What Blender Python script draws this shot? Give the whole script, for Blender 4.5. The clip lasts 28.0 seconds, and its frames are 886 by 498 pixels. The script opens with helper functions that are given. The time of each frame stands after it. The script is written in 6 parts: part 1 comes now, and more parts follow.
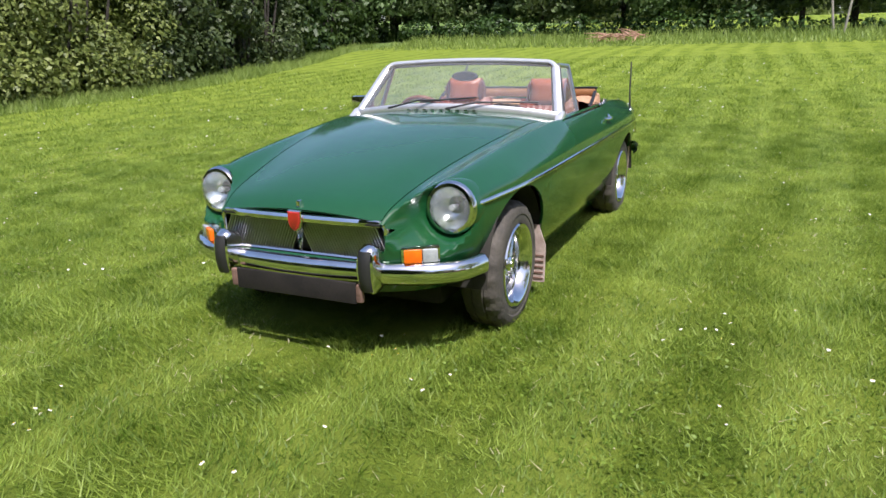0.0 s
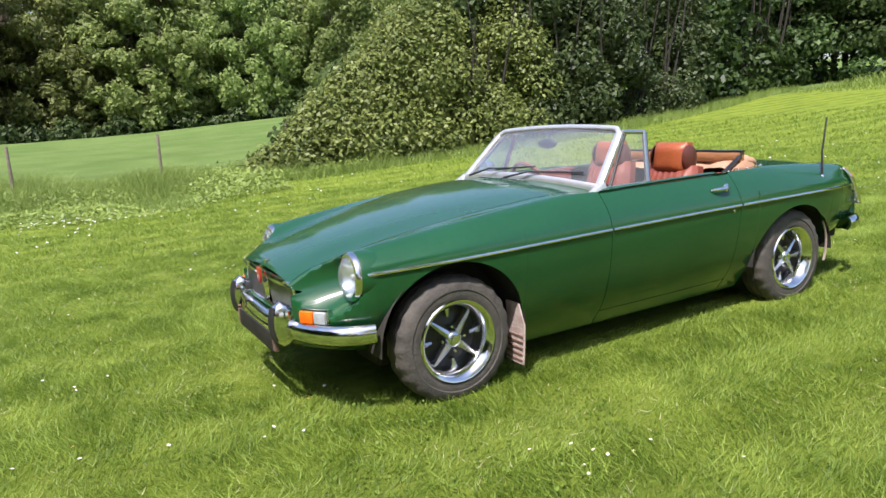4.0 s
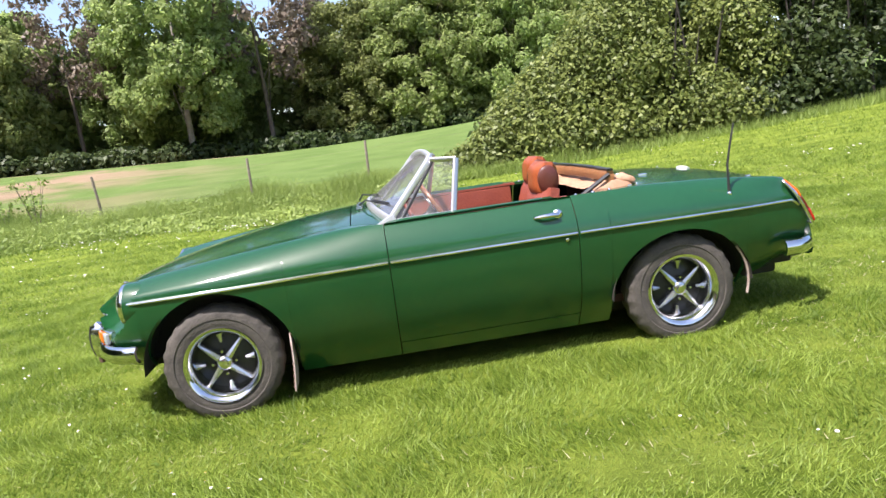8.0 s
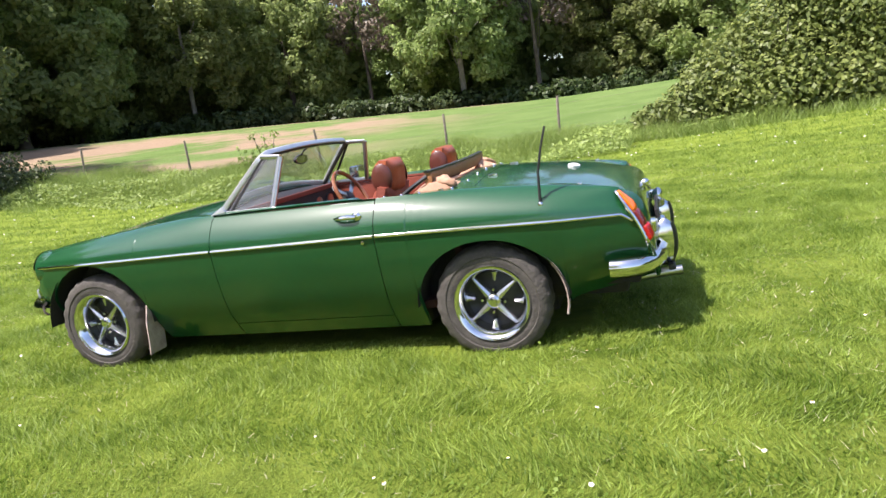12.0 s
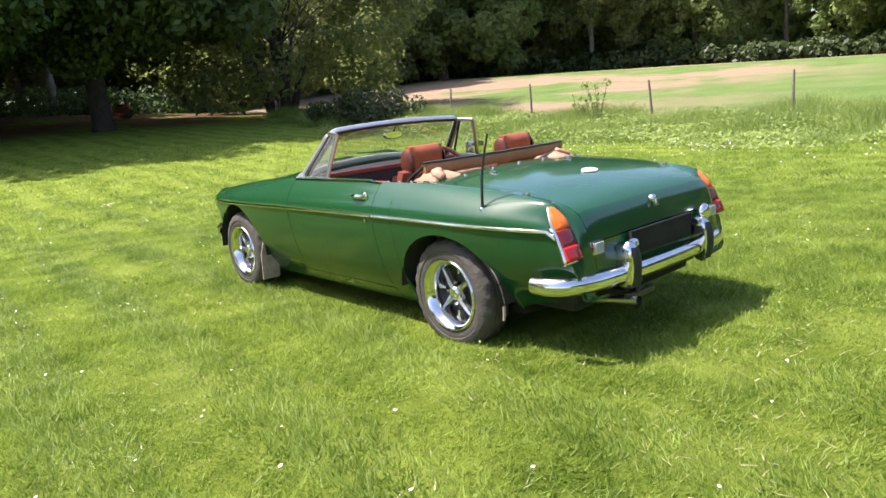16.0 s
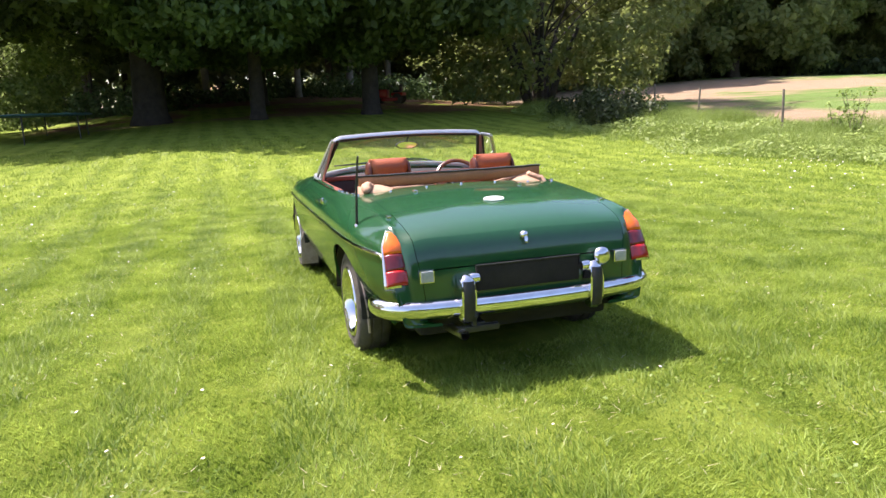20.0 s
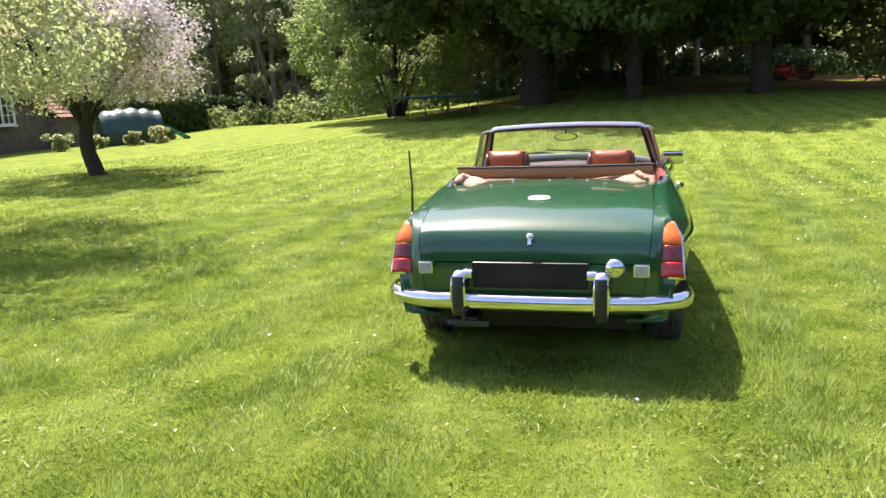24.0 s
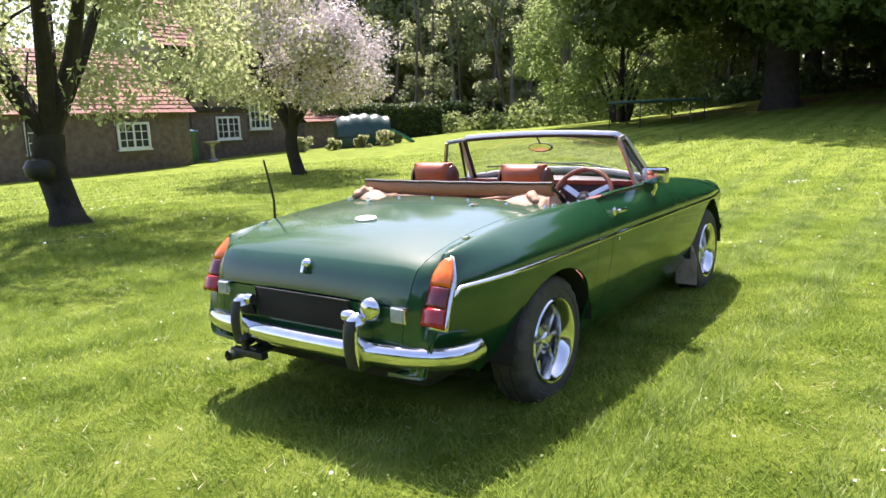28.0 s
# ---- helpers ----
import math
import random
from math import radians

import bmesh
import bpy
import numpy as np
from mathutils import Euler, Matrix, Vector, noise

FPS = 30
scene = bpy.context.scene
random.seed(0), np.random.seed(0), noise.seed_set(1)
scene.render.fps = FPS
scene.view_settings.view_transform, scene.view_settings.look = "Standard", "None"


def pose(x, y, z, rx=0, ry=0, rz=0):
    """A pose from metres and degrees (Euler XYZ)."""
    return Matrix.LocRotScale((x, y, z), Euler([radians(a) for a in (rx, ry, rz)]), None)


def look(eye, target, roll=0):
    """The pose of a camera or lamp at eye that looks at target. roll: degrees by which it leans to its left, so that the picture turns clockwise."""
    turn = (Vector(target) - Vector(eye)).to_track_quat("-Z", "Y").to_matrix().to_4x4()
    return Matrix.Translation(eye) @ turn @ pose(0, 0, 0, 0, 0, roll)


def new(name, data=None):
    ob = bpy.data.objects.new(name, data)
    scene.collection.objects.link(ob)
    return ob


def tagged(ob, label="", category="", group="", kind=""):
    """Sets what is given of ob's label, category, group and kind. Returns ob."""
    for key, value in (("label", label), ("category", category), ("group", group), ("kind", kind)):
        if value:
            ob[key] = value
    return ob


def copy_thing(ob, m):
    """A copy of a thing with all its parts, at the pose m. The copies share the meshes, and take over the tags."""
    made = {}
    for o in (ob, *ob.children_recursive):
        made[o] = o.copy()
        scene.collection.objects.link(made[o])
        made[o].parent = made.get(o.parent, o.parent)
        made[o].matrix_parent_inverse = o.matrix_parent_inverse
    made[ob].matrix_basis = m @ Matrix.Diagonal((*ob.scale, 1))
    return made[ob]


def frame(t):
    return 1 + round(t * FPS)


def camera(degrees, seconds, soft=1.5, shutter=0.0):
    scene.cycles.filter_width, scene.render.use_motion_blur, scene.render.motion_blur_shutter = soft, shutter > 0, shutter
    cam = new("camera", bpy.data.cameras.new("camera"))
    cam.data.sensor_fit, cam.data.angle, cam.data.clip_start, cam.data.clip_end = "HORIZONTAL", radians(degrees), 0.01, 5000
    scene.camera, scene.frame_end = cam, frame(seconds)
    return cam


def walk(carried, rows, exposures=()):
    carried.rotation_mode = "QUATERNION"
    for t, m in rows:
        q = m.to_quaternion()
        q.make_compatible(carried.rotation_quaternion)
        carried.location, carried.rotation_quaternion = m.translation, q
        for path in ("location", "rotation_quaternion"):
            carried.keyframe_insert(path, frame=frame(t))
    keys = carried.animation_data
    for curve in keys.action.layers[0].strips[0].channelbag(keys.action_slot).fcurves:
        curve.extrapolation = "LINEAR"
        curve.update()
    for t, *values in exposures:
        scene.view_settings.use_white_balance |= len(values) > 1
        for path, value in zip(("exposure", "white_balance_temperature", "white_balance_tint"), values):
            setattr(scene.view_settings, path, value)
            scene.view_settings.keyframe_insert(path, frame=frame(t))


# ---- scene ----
cam = camera(64.7, 28.0)
PATH = [
    (0, (4.008, 1.670, 1.237), (2.267, 0.855, 0.683), -1.38),
    (0.5, (3.792, 1.842, 1.242), (2.097, 0.930, 0.701), -0.97),
    (1, (3.693, 2.093, 1.223), (2.107, 0.966, 0.759), -1.65),
    (1.5, (3.570, 2.300, 1.248), (2.082, 1.061, 0.746), -1.88),
    (2, (3.340, 2.414, 1.247), (1.936, 1.102, 0.697), -0.81),
    (2.5, (3.200, 2.597, 1.253), (1.887, 1.175, 0.754), -2.81),
    (4.5, (2.328, 3.393, 1.269), (1.458, 1.631, 0.884), -3.59),
    (5, (2.015, 3.481, 1.237), (1.198, 1.708, 0.801), -3.59),
    (5.5, (1.815, 3.625, 1.282), (1.116, 1.797, 0.870), -3.95),
    (6, (1.489, 3.739, 1.282), (0.977, 1.853, 0.858), -2.81),
    (6.5, (1.249, 3.810, 1.259), (0.722, 1.926, 0.844), -6.37),
    (7, (0.933, 3.802, 1.259), (0.473, 1.904, 0.830), -7.13),
    (7.5, (0.634, 3.959, 1.244), (0.467, 1.988, 0.934), -10.80),
    (8, (0.350, 4.059, 1.251), (0.166, 2.095, 0.925), -7.87),
    (8.5, (0.137, 4.039, 1.247), (0.081, 2.116, 0.702), -5.80),
    (9, (-0.112, 4.135, 1.242), (-0.010, 2.215, 0.694), -2.64),
    (9.5, (-0.404, 4.164, 1.210), (-0.260, 2.238, 0.691), -7.04),
    (10, (-0.748, 4.073, 1.224), (-0.581, 2.138, 0.744), -8.13),
    (10.5, (-1.073, 4.010, 1.230), (-0.703, 2.078, 0.861), -8.93),
    (11, (-1.492, 4.015, 1.263), (-1.152, 2.079, 0.896), -8.33),
    (11.5, (-1.760, 3.916, 1.215), (-1.331, 2.005, 0.818), -7.38),
    (12, (-1.967, 3.863, 1.202), (-1.368, 1.991, 0.834), -8.03),
    (12.5, (-2.255, 3.851, 1.242), (-1.449, 2.058, 0.864), -8.08),
    (13, (-2.438, 3.746, 1.262), (-1.500, 2.014, 0.919), -6.92),
    (13.5, (-2.597, 3.559, 1.256), (-1.557, 1.897, 0.861), -5.92),
    (15.5, (-3.530, 3.096, 1.322), (-2.130, 1.731, 0.901), -7.61),
    (16, (-3.770, 2.942, 1.257), (-2.280, 1.671, 0.847), -5.21),
    (16.5, (-3.902, 2.753, 1.281), (-2.352, 1.589, 0.787), -5.33),
    (17, (-4.061, 2.581, 1.262), (-2.438, 1.487, 0.849), -3.55),
    (17.5, (-4.342, 2.407, 1.289), (-2.654, 1.415, 0.882), -4.86),
    (18, (-4.462, 2.180, 1.226), (-2.767, 1.190, 0.843), -3.27),
    (18.5, (-4.520, 1.983, 1.248), (-2.793, 1.058, 0.845), -1.20),
    (19, (-4.720, 1.805, 1.241), (-2.923, 1.028, 0.836), -1.22),
    (19.5, (-4.819, 1.602, 1.254), (-3.008, 0.852, 0.854), -3.03),
    (20, (-4.851, 1.347, 1.293), (-2.983, 0.747, 0.909), -2.24),
    (20.5, (-4.931, 1.142, 1.273), (-3.026, 0.690, 0.877), -2.24),
    (22.5, (-5.300, 0.166, 1.306), (-3.335, 0.195, 0.926), -3.15),
    (23, (-5.244, -0.030, 1.276), (-3.281, 0.067, 0.910), -1.85),
    (23.5, (-5.120, -0.200, 1.292), (-3.189, 0.060, 0.840), -1.90),
    (24, (-5.038, -0.433, 1.318), (-3.146, 0.078, 0.919), -2.45),
    (24.5, (-4.909, -0.637, 1.313), (-3.045, -0.040, 0.904), -3.33),
    (25, (-4.699, -0.838, 1.300), (-2.867, -0.189, 0.828), -1.41),
    (25.5, (-4.576, -1.038, 1.250), (-2.769, -0.296, 0.830), -1.91),
    (26, (-4.460, -1.316, 1.221), (-2.693, -0.457, 0.850), -1.62),
    (26.5, (-4.272, -1.471, 1.205), (-2.495, -0.627, 0.845), -0.76),
    (27, (-4.083, -1.604, 1.205), (-2.363, -0.680, 0.774), -4.10),
    (27.5, (-3.962, -1.855, 1.243), (-2.329, -0.759, 0.879), -1.95),
    (28, (-3.784, -2.047, 1.243), (-2.194, -0.886, 0.888), -2.41),
]
walk(cam, [(t, look(eye, target, roll)) for t, eye, target, roll in PATH],
     exposures=[(0, 0.82, 6200, 16), (2.5, 0.88, 6200, 16), (8, 1.34, 6320, 19), (13.5, 1.33, 6320, 19), (17, 1.55, 6500, 19), (20, 1.62, 6580, 22), (24, 1.66, 6600, 23), (28, 1.66, 6460, 25)])

# ---- world, sun, exposure ----
SUN_EL, SUN_AZ = 61.5, 42.0          # degrees; azimuth counted from +x towards +y
sun_dir = Vector((math.cos(radians(SUN_EL)) * math.cos(radians(SUN_AZ)),
                  math.cos(radians(SUN_EL)) * math.sin(radians(SUN_AZ)), math.sin(radians(SUN_EL))))
world = bpy.data.worlds.new("world")
scene.world = world
world.use_nodes = True
wn = world.node_tree
wn.nodes.clear()
sky = wn.nodes.new("ShaderNodeTexSky")
sky.sky_type, sky.sun_disc = "NISHITA", False
sky.sun_elevation, sky.sun_rotation = radians(SUN_EL), radians(90 - SUN_AZ)
sky.air_density, sky.dust_density, sky.ozone_density = 1.0, 2.0, 1.0
wbg = wn.nodes.new("ShaderNodeBackground")
wbg.inputs["Strength"].default_value = 0.117
wout = wn.nodes.new("ShaderNodeOutputWorld")
wn.links.new(sky.outputs[0], wbg.inputs[0])
wn.links.new(wbg.outputs[0], wout.inputs[0])
sun_lamp = bpy.data.lights.new("sun", "SUN")
sun_lamp.energy, sun_lamp.angle, sun_lamp.color = 4.15, radians(0.53), (1.0, 0.955, 0.88)
sun_ob = new("sun", sun_lamp)
sun_ob.matrix_world = look(sun_dir * 60, (0, 0, 0))

# ---- materials ----


def mat(name, color, rough=0.5, metal=0.0, coat=0.0, spec=0.5, c2=None, scale=8.0, bump=0.0, bscale=40.0, trans=0.0,
        var=0.0, alpha=1.0, sss=0.0, detail=6.0):
    """A principled material: base colour mixed with c2 by two-scale noise, fine relief, and a change per object."""
    m = bpy.data.materials.new(name)
    m.use_nodes = True
    nt = m.node_tree
    b = nt.nodes["Principled BSDF"]
    b.inputs["Base Color"].default_value = (*color, 1)
    b.inputs["Roughness"].default_value = rough
    b.inputs["Metallic"].default_value = metal
    b.inputs["Coat Weight"].default_value = coat
    b.inputs["Coat Roughness"].default_value = 0.055
    b.inputs["Specular IOR Level"].default_value = spec
    b.inputs["Transmission Weight"].default_value = trans
    tc = nt.nodes.new("ShaderNodeTexCoord")
    if c2:
        n1 = nt.nodes.new("ShaderNodeTexNoise")
        n1.inputs["Scale"].default_value, n1.inputs["Detail"].default_value = scale, detail
        n2 = nt.nodes.new("ShaderNodeTexNoise")
        n2.inputs["Scale"].default_value, n2.inputs["Detail"].default_value = scale * 9, 3
        nt.links.new(tc.outputs["Object"], n1.inputs["Vector"])
        nt.links.new(tc.outputs["Object"], n2.inputs["Vector"])
        ad = nt.nodes.new("ShaderNodeMath")
        ad.operation = "MULTIPLY_ADD"
        ad.inputs[1].default_value = 0.45
        nt.links.new(n2.outputs["Fac"], ad.inputs[0])
        nt.links.new(n1.outputs["Fac"], ad.inputs[2])
        ramp = nt.nodes.new("ShaderNodeMapRange")
        ramp.inputs["From Min"].default_value, ramp.inputs["From Max"].default_value = 0.5, 0.95
        nt.links.new(ad.outputs[0], ramp.inputs["Value"])
        mx = nt.nodes.new("ShaderNodeMix")
        mx.data_type = "RGBA"
        mx.inputs["A"].default_value, mx.inputs["B"].default_value = (*color, 1), (*c2, 1)
        nt.links.new(ramp.outputs[0], mx.inputs["Factor"])
        out = mx.outputs["Result"]
        if var:
            oi = nt.nodes.new("ShaderNodeObjectInfo")
            hv = nt.nodes.new("ShaderNodeHueSaturation")
            mr = nt.nodes.new("ShaderNodeMapRange")
            mr.inputs["To Min"].default_value, mr.inputs["To Max"].default_value = 1 - var, 1 + var
            nt.links.new(oi.outputs["Random"], mr.inputs["Value"])
            nt.links.new(mr.outputs[0], hv.inputs["Value"])
            nt.links.new(out, hv.inputs["Color"])
            out = hv.outputs["Color"]
        nt.links.new(out, b.inputs["Base Color"])
    if bump:
        n3 = nt.nodes.new("ShaderNodeTexNoise")
        n3.inputs["Scale"].default_value, n3.inputs["Detail"].default_value = bscale, 5
        nt.links.new(tc.outputs["Object"], n3.inputs["Vector"])
        bp = nt.nodes.new("ShaderNodeBump")
        bp.inputs["Strength"].default_value, bp.inputs["Distance"].default_value = bump, 0.02
        nt.links.new(n3.outputs["Fac"], bp.inputs["Height"])
        nt.links.new(bp.outputs[0], b.inputs["Normal"])
    return m


def leaf_mat(name, dark, light, var=0.25, glow=0.35, patch=0.35, contrast=0.4, detail=4):
    """Leaves: each leaf its own shade between two colours, light patches of growth, and light through the blade."""
    m = bpy.data.materials.new(name)
    m.use_nodes = True
    nt = m.node_tree
    b = nt.nodes["Principled BSDF"]
    geo = nt.nodes.new("ShaderNodeNewGeometry")
    tc = nt.nodes.new("ShaderNodeTexCoord")
    n1 = nt.nodes.new("ShaderNodeTexNoise")
    n1.inputs["Scale"].default_value, n1.inputs["Detail"].default_value = patch, detail
    nt.links.new(tc.outputs["Object"], n1.inputs["Vector"])
    ad = nt.nodes.new("ShaderNodeMath")
    ad.operation = "MULTIPLY_ADD"
    ad.inputs[1].default_value = 1.15 - contrast
    nt.links.new(geo.outputs["Random Per Island"], ad.inputs[0])
    mr = nt.nodes.new("ShaderNodeMapRange")
    mr.inputs["From Min"].default_value, mr.inputs["From Max"].default_value = 0.3, 0.75
    mr.inputs["To Min"].default_value, mr.inputs["To Max"].default_value = -0.25 * (contrast > 0.4), contrast
    nt.links.new(n1.outputs["Fac"], mr.inputs["Value"])
    nt.links.new(mr.outputs[0], ad.inputs[2])
    mx = nt.nodes.new("ShaderNodeMix")
    mx.data_type = "RGBA"
    mx.inputs["A"].default_value, mx.inputs["B"].default_value = (*dark, 1), (*light, 1)
    nt.links.new(ad.outputs[0], mx.inputs["Factor"])
    oi = nt.nodes.new("ShaderNodeObjectInfo")
    hv = nt.nodes.new("ShaderNodeHueSaturation")
    m2 = nt.nodes.new("ShaderNodeMapRange")
    m2.inputs["To Min"].default_value, m2.inputs["To Max"].default_value = 1 - var, 1 + var
    nt.links.new(oi.outputs["Random"], m2.inputs["Value"])
    nt.links.new(m2.outputs[0], hv.inputs["Value"])
    m3 = nt.nodes.new("ShaderNodeMapRange")
    m3.inputs["To Min"].default_value, m3.inputs["To Max"].default_value = 0.485, 0.515
    nt.links.new(oi.outputs["Random"], m3.inputs["Value"])
    nt.links.new(m3.outputs[0], hv.inputs["Hue"])
    nt.links.new(mx.outputs["Result"], hv.inputs["Color"])
    nt.links.new(hv.outputs["Color"], b.inputs["Base Color"])
    b.inputs["Roughness"].default_value = 0.5
    b.inputs["Specular IOR Level"].default_value = 0.35
    tr = nt.nodes.new("ShaderNodeBsdfTranslucent")
    nt.links.new(hv.outputs["Color"], tr.inputs["Color"])
    ms = nt.nodes.new("ShaderNodeMixShader")
    ms.inputs[0].default_value = glow
    nt.links.new(b.outputs[0], ms.inputs[1])
    nt.links.new(tr.outputs[0], ms.inputs[2])
    nt.links.new(ms.outputs[0], nt.nodes["Material Output"].inputs[0])
    return m


M_PAINT = mat("green_car_paint", (0.0062, 0.056, 0.0170), 0.42, 0.0, 1.0, 0.10, c2=(0.0076, 0.064, 0.0200), scale=3.0, bump=0.012, bscale=14)
pb = M_PAINT.node_tree.nodes["Principled BSDF"]
pb.inputs["Coat Roughness"].default_value, pb.inputs["Coat IOR"].default_value = 0.09, 1.6     # old polished lacquer, lightly dusty
M_CHROME = mat("chrome", (0.78, 0.78, 0.80), 0.09, 1.0, c2=(0.66, 0.65, 0.64), scale=14, bump=0.02, bscale=30)
M_ALU = mat("brushed_aluminium", (0.62, 0.62, 0.62), 0.3, 1.0, c2=(0.5, 0.5, 0.5), scale=25)
M_FRAME = mat("silver_screen_frame", (0.70, 0.70, 0.71), 0.34, 0.65, c2=(0.60, 0.60, 0.62), scale=20)
M_SPOKE = mat("silver_spokes", (0.66, 0.66, 0.67), 0.22, 0.9, c2=(0.52, 0.52, 0.52), scale=22)
M_TYRE = mat("tyre_rubber", (0.044, 0.039, 0.034), 0.8, c2=(0.088, 0.077, 0.065), scale=12, bump=0.25, bscale=60)
M_BLACK = mat("black_rubber", (0.014, 0.014, 0.015), 0.5, c2=(0.028, 0.027, 0.026), scale=16)
M_SATIN = mat("satin_black_metal", (0.012, 0.012, 0.013), 0.35, c2=(0.03, 0.03, 0.03), scale=20)
M_UNDER = mat("underbody_dirt", (0.012, 0.012, 0.011), 0.9, c2=(0.03, 0.026, 0.02), scale=5)
M_LEATHER = mat("rust_red_leather", (0.175, 0.038, 0.022), 0.45, c2=(0.23, 0.055, 0.030), scale=7, bump=0.18, bscale=70)
M_HEADREST = mat("orange_brown_vinyl", (0.25, 0.055, 0.016), 0.40, c2=(0.31, 0.078, 0.024), scale=9, bump=0.12, bscale=80)
M_HEADSIDE = mat("dark_brown_vinyl", (0.085, 0.024, 0.016), 0.32, c2=(0.11, 0.032, 0.022), scale=9, bump=0.1, bscale=80)
M_CARPET = mat("dark_brown_carpet", (0.045, 0.016, 0.012), 0.95, c2=(0.07, 0.026, 0.018), scale=30, bump=0.4, bscale=200)
M_HOOD = mat("tan_hood_cloth", (0.33, 0.18, 0.105), 0.75, c2=(0.45, 0.27, 0.17), scale=6, bump=0.35, bscale=18)
M_HOODBAR = mat("brown_hood_vinyl", (0.27, 0.115, 0.045), 0.5, c2=(0.35, 0.16, 0.066), scale=6, bump=0.2, bscale=30)
M_DASH = mat("black_dash_vinyl", (0.012, 0.011, 0.011), 0.55, c2=(0.022, 0.02, 0.02), scale=30, bump=0.1, bscale=120)
M_WOOD = mat("varnished_wood_rim", (0.17, 0.055, 0.018), 0.25, coat=0.6, c2=(0.27, 0.10, 0.036), scale=20)
M_AMBER = mat("amber_lens", (0.85, 0.17, 0.008), 0.14, coat=0.6, c2=(0.75, 0.12, 0.006), scale=30, bump=0.10, bscale=160)
M_REDLENS = mat("red_lens", (0.42, 0.010, 0.008), 0.14, coat=0.6, c2=(0.30, 0.006, 0.006), scale=30, bump=0.10, bscale=160)
M_MAROON = mat("dark_red_lens", (0.17, 0.008, 0.008), 0.14, coat=0.6, c2=(0.09, 0.006, 0.008), scale=30, bump=0.10, bscale=160)
M_CLEAR = mat("frosted_lamp_glass", (0.40, 0.42, 0.43), 0.16, coat=0.5, c2=(0.28, 0.30, 0.32), scale=26, bump=0.10, bscale=160)
M_HEADLENS = mat("headlamp_glass", (0.80, 0.82, 0.84), 0.16, 0.85, coat=1.0, c2=(0.66, 0.68, 0.70), scale=30, bump=0.07, bscale=150)
M_WHITE = mat("white_paint", (0.74, 0.74, 0.72), 0.5, c2=(0.62, 0.62, 0.60), scale=8)
M_MUD = mat("mud_flap_rubber", (0.50, 0.40, 0.36), 0.8, c2=(0.30, 0.22, 0.19), scale=16, bump=0.3, bscale=40)
M_PLATE = mat("dark_plate", (0.020, 0.018, 0.018), 0.65, spec=0.15, c2=(0.032, 0.028, 0.026), scale=10)
M_RUST = mat("rusty_bracket", (0.11, 0.06, 0.045), 0.8, c2=(0.22, 0.13, 0.10), scale=22, bump=0.3)
M_BADGE = mat("red_badge", (0.40, 0.022, 0.015), 0.3, coat=0.5)

M_GLASS = bpy.data.materials.new("window_glass")
M_GLASS.use_nodes = True
gn = M_GLASS.node_tree
gn.nodes.clear()
g_tr, g_gl, g_lw, g_pw, g_mx, g_out = (gn.nodes.new(k) for k in ("ShaderNodeBsdfTransparent", "ShaderNodeBsdfGlossy", "ShaderNodeLayerWeight",
                                                                  "ShaderNodeMath", "ShaderNodeMixShader", "ShaderNodeOutputMaterial"))
g_tr.inputs[0].default_value = (0.88, 0.92, 0.90, 1)
g_gl.inputs["Roughness"].default_value = 0.02
g_pw.operation = "POWER"
g_pw.inputs[1].default_value = 2.6
g_lw.inputs["Blend"].default_value = 0.5
gn.links.new(g_lw.outputs["Facing"], g_pw.inputs[0])
gn.links.new(g_pw.outputs[0], g_mx.inputs[0])
gn.links.new(g_tr.outputs[0], g_mx.inputs[1])
gn.links.new(g_gl.outputs[0], g_mx.inputs[2])
g_du, g_m2, g_nz, g_mr = (gn.nodes.new(k) for k in ("ShaderNodeBsdfDiffuse", "ShaderNodeMixShader", "ShaderNodeTexNoise", "ShaderNodeMapRange"))
g_du.inputs[0].default_value = (0.75, 0.76, 0.80, 1)           # pale dusty film, standing in for washed-out sky reflection on the glass
g_nz.inputs["Scale"].default_value, g_nz.inputs["Detail"].default_value = 6.0, 6.0
g_mr.inputs["To Min"].default_value, g_mr.inputs["To Max"].default_value = 0.03, 0.14
gn.links.new(g_nz.outputs["Fac"], g_mr.inputs["Value"])
gn.links.new(g_mr.outputs[0], g_m2.inputs[0])
gn.links.new(g_mx.outputs[0], g_m2.inputs[1])
gn.links.new(g_du.outputs[0], g_m2.inputs[2])
gn.links.new(g_m2.outputs[0], g_out.inputs[0])

# ---- mesh helpers ----


def link_mesh(name, verts, faces, material, parent=None, label="", smooth=None):
    me = bpy.data.meshes.new(name)
    me.from_pydata([tuple(v) for v in verts], [], faces)
    me.update()
    if smooth is not None:
        me.shade_smooth()
        me.set_sharp_from_angle(angle=radians(smooth))
    me.materials.append(material)
    ob = new(name, me)
    if parent is not None:
        ob.parent = parent
    return tagged(ob, label)


def part(name, bm, material, parent=None, label="", smooth=40):
    """Links a bmesh as one mesh object under a thing or a part."""
    bmesh.ops.recalc_face_normals(bm, faces=bm.faces)
    me = bpy.data.meshes.new(name)
    bm.to_mesh(me)
    bm.free()
    if smooth:
        me.shade_smooth()
        me.set_sharp_from_angle(angle=radians(smooth))
    me.materials.append(material)
    ob = new(name, me)
    if parent is not None:
        ob.parent = parent
    return tagged(ob, label)


def thing(name, label, category, group="", kind="", at=(0, 0, 0), rz=0.0):
    ob = new(name)
    ob.empty_display_size = 0.1
    ob.matrix_world = pose(*at, 0, 0, rz)
    return tagged(ob, label, category, group, kind)


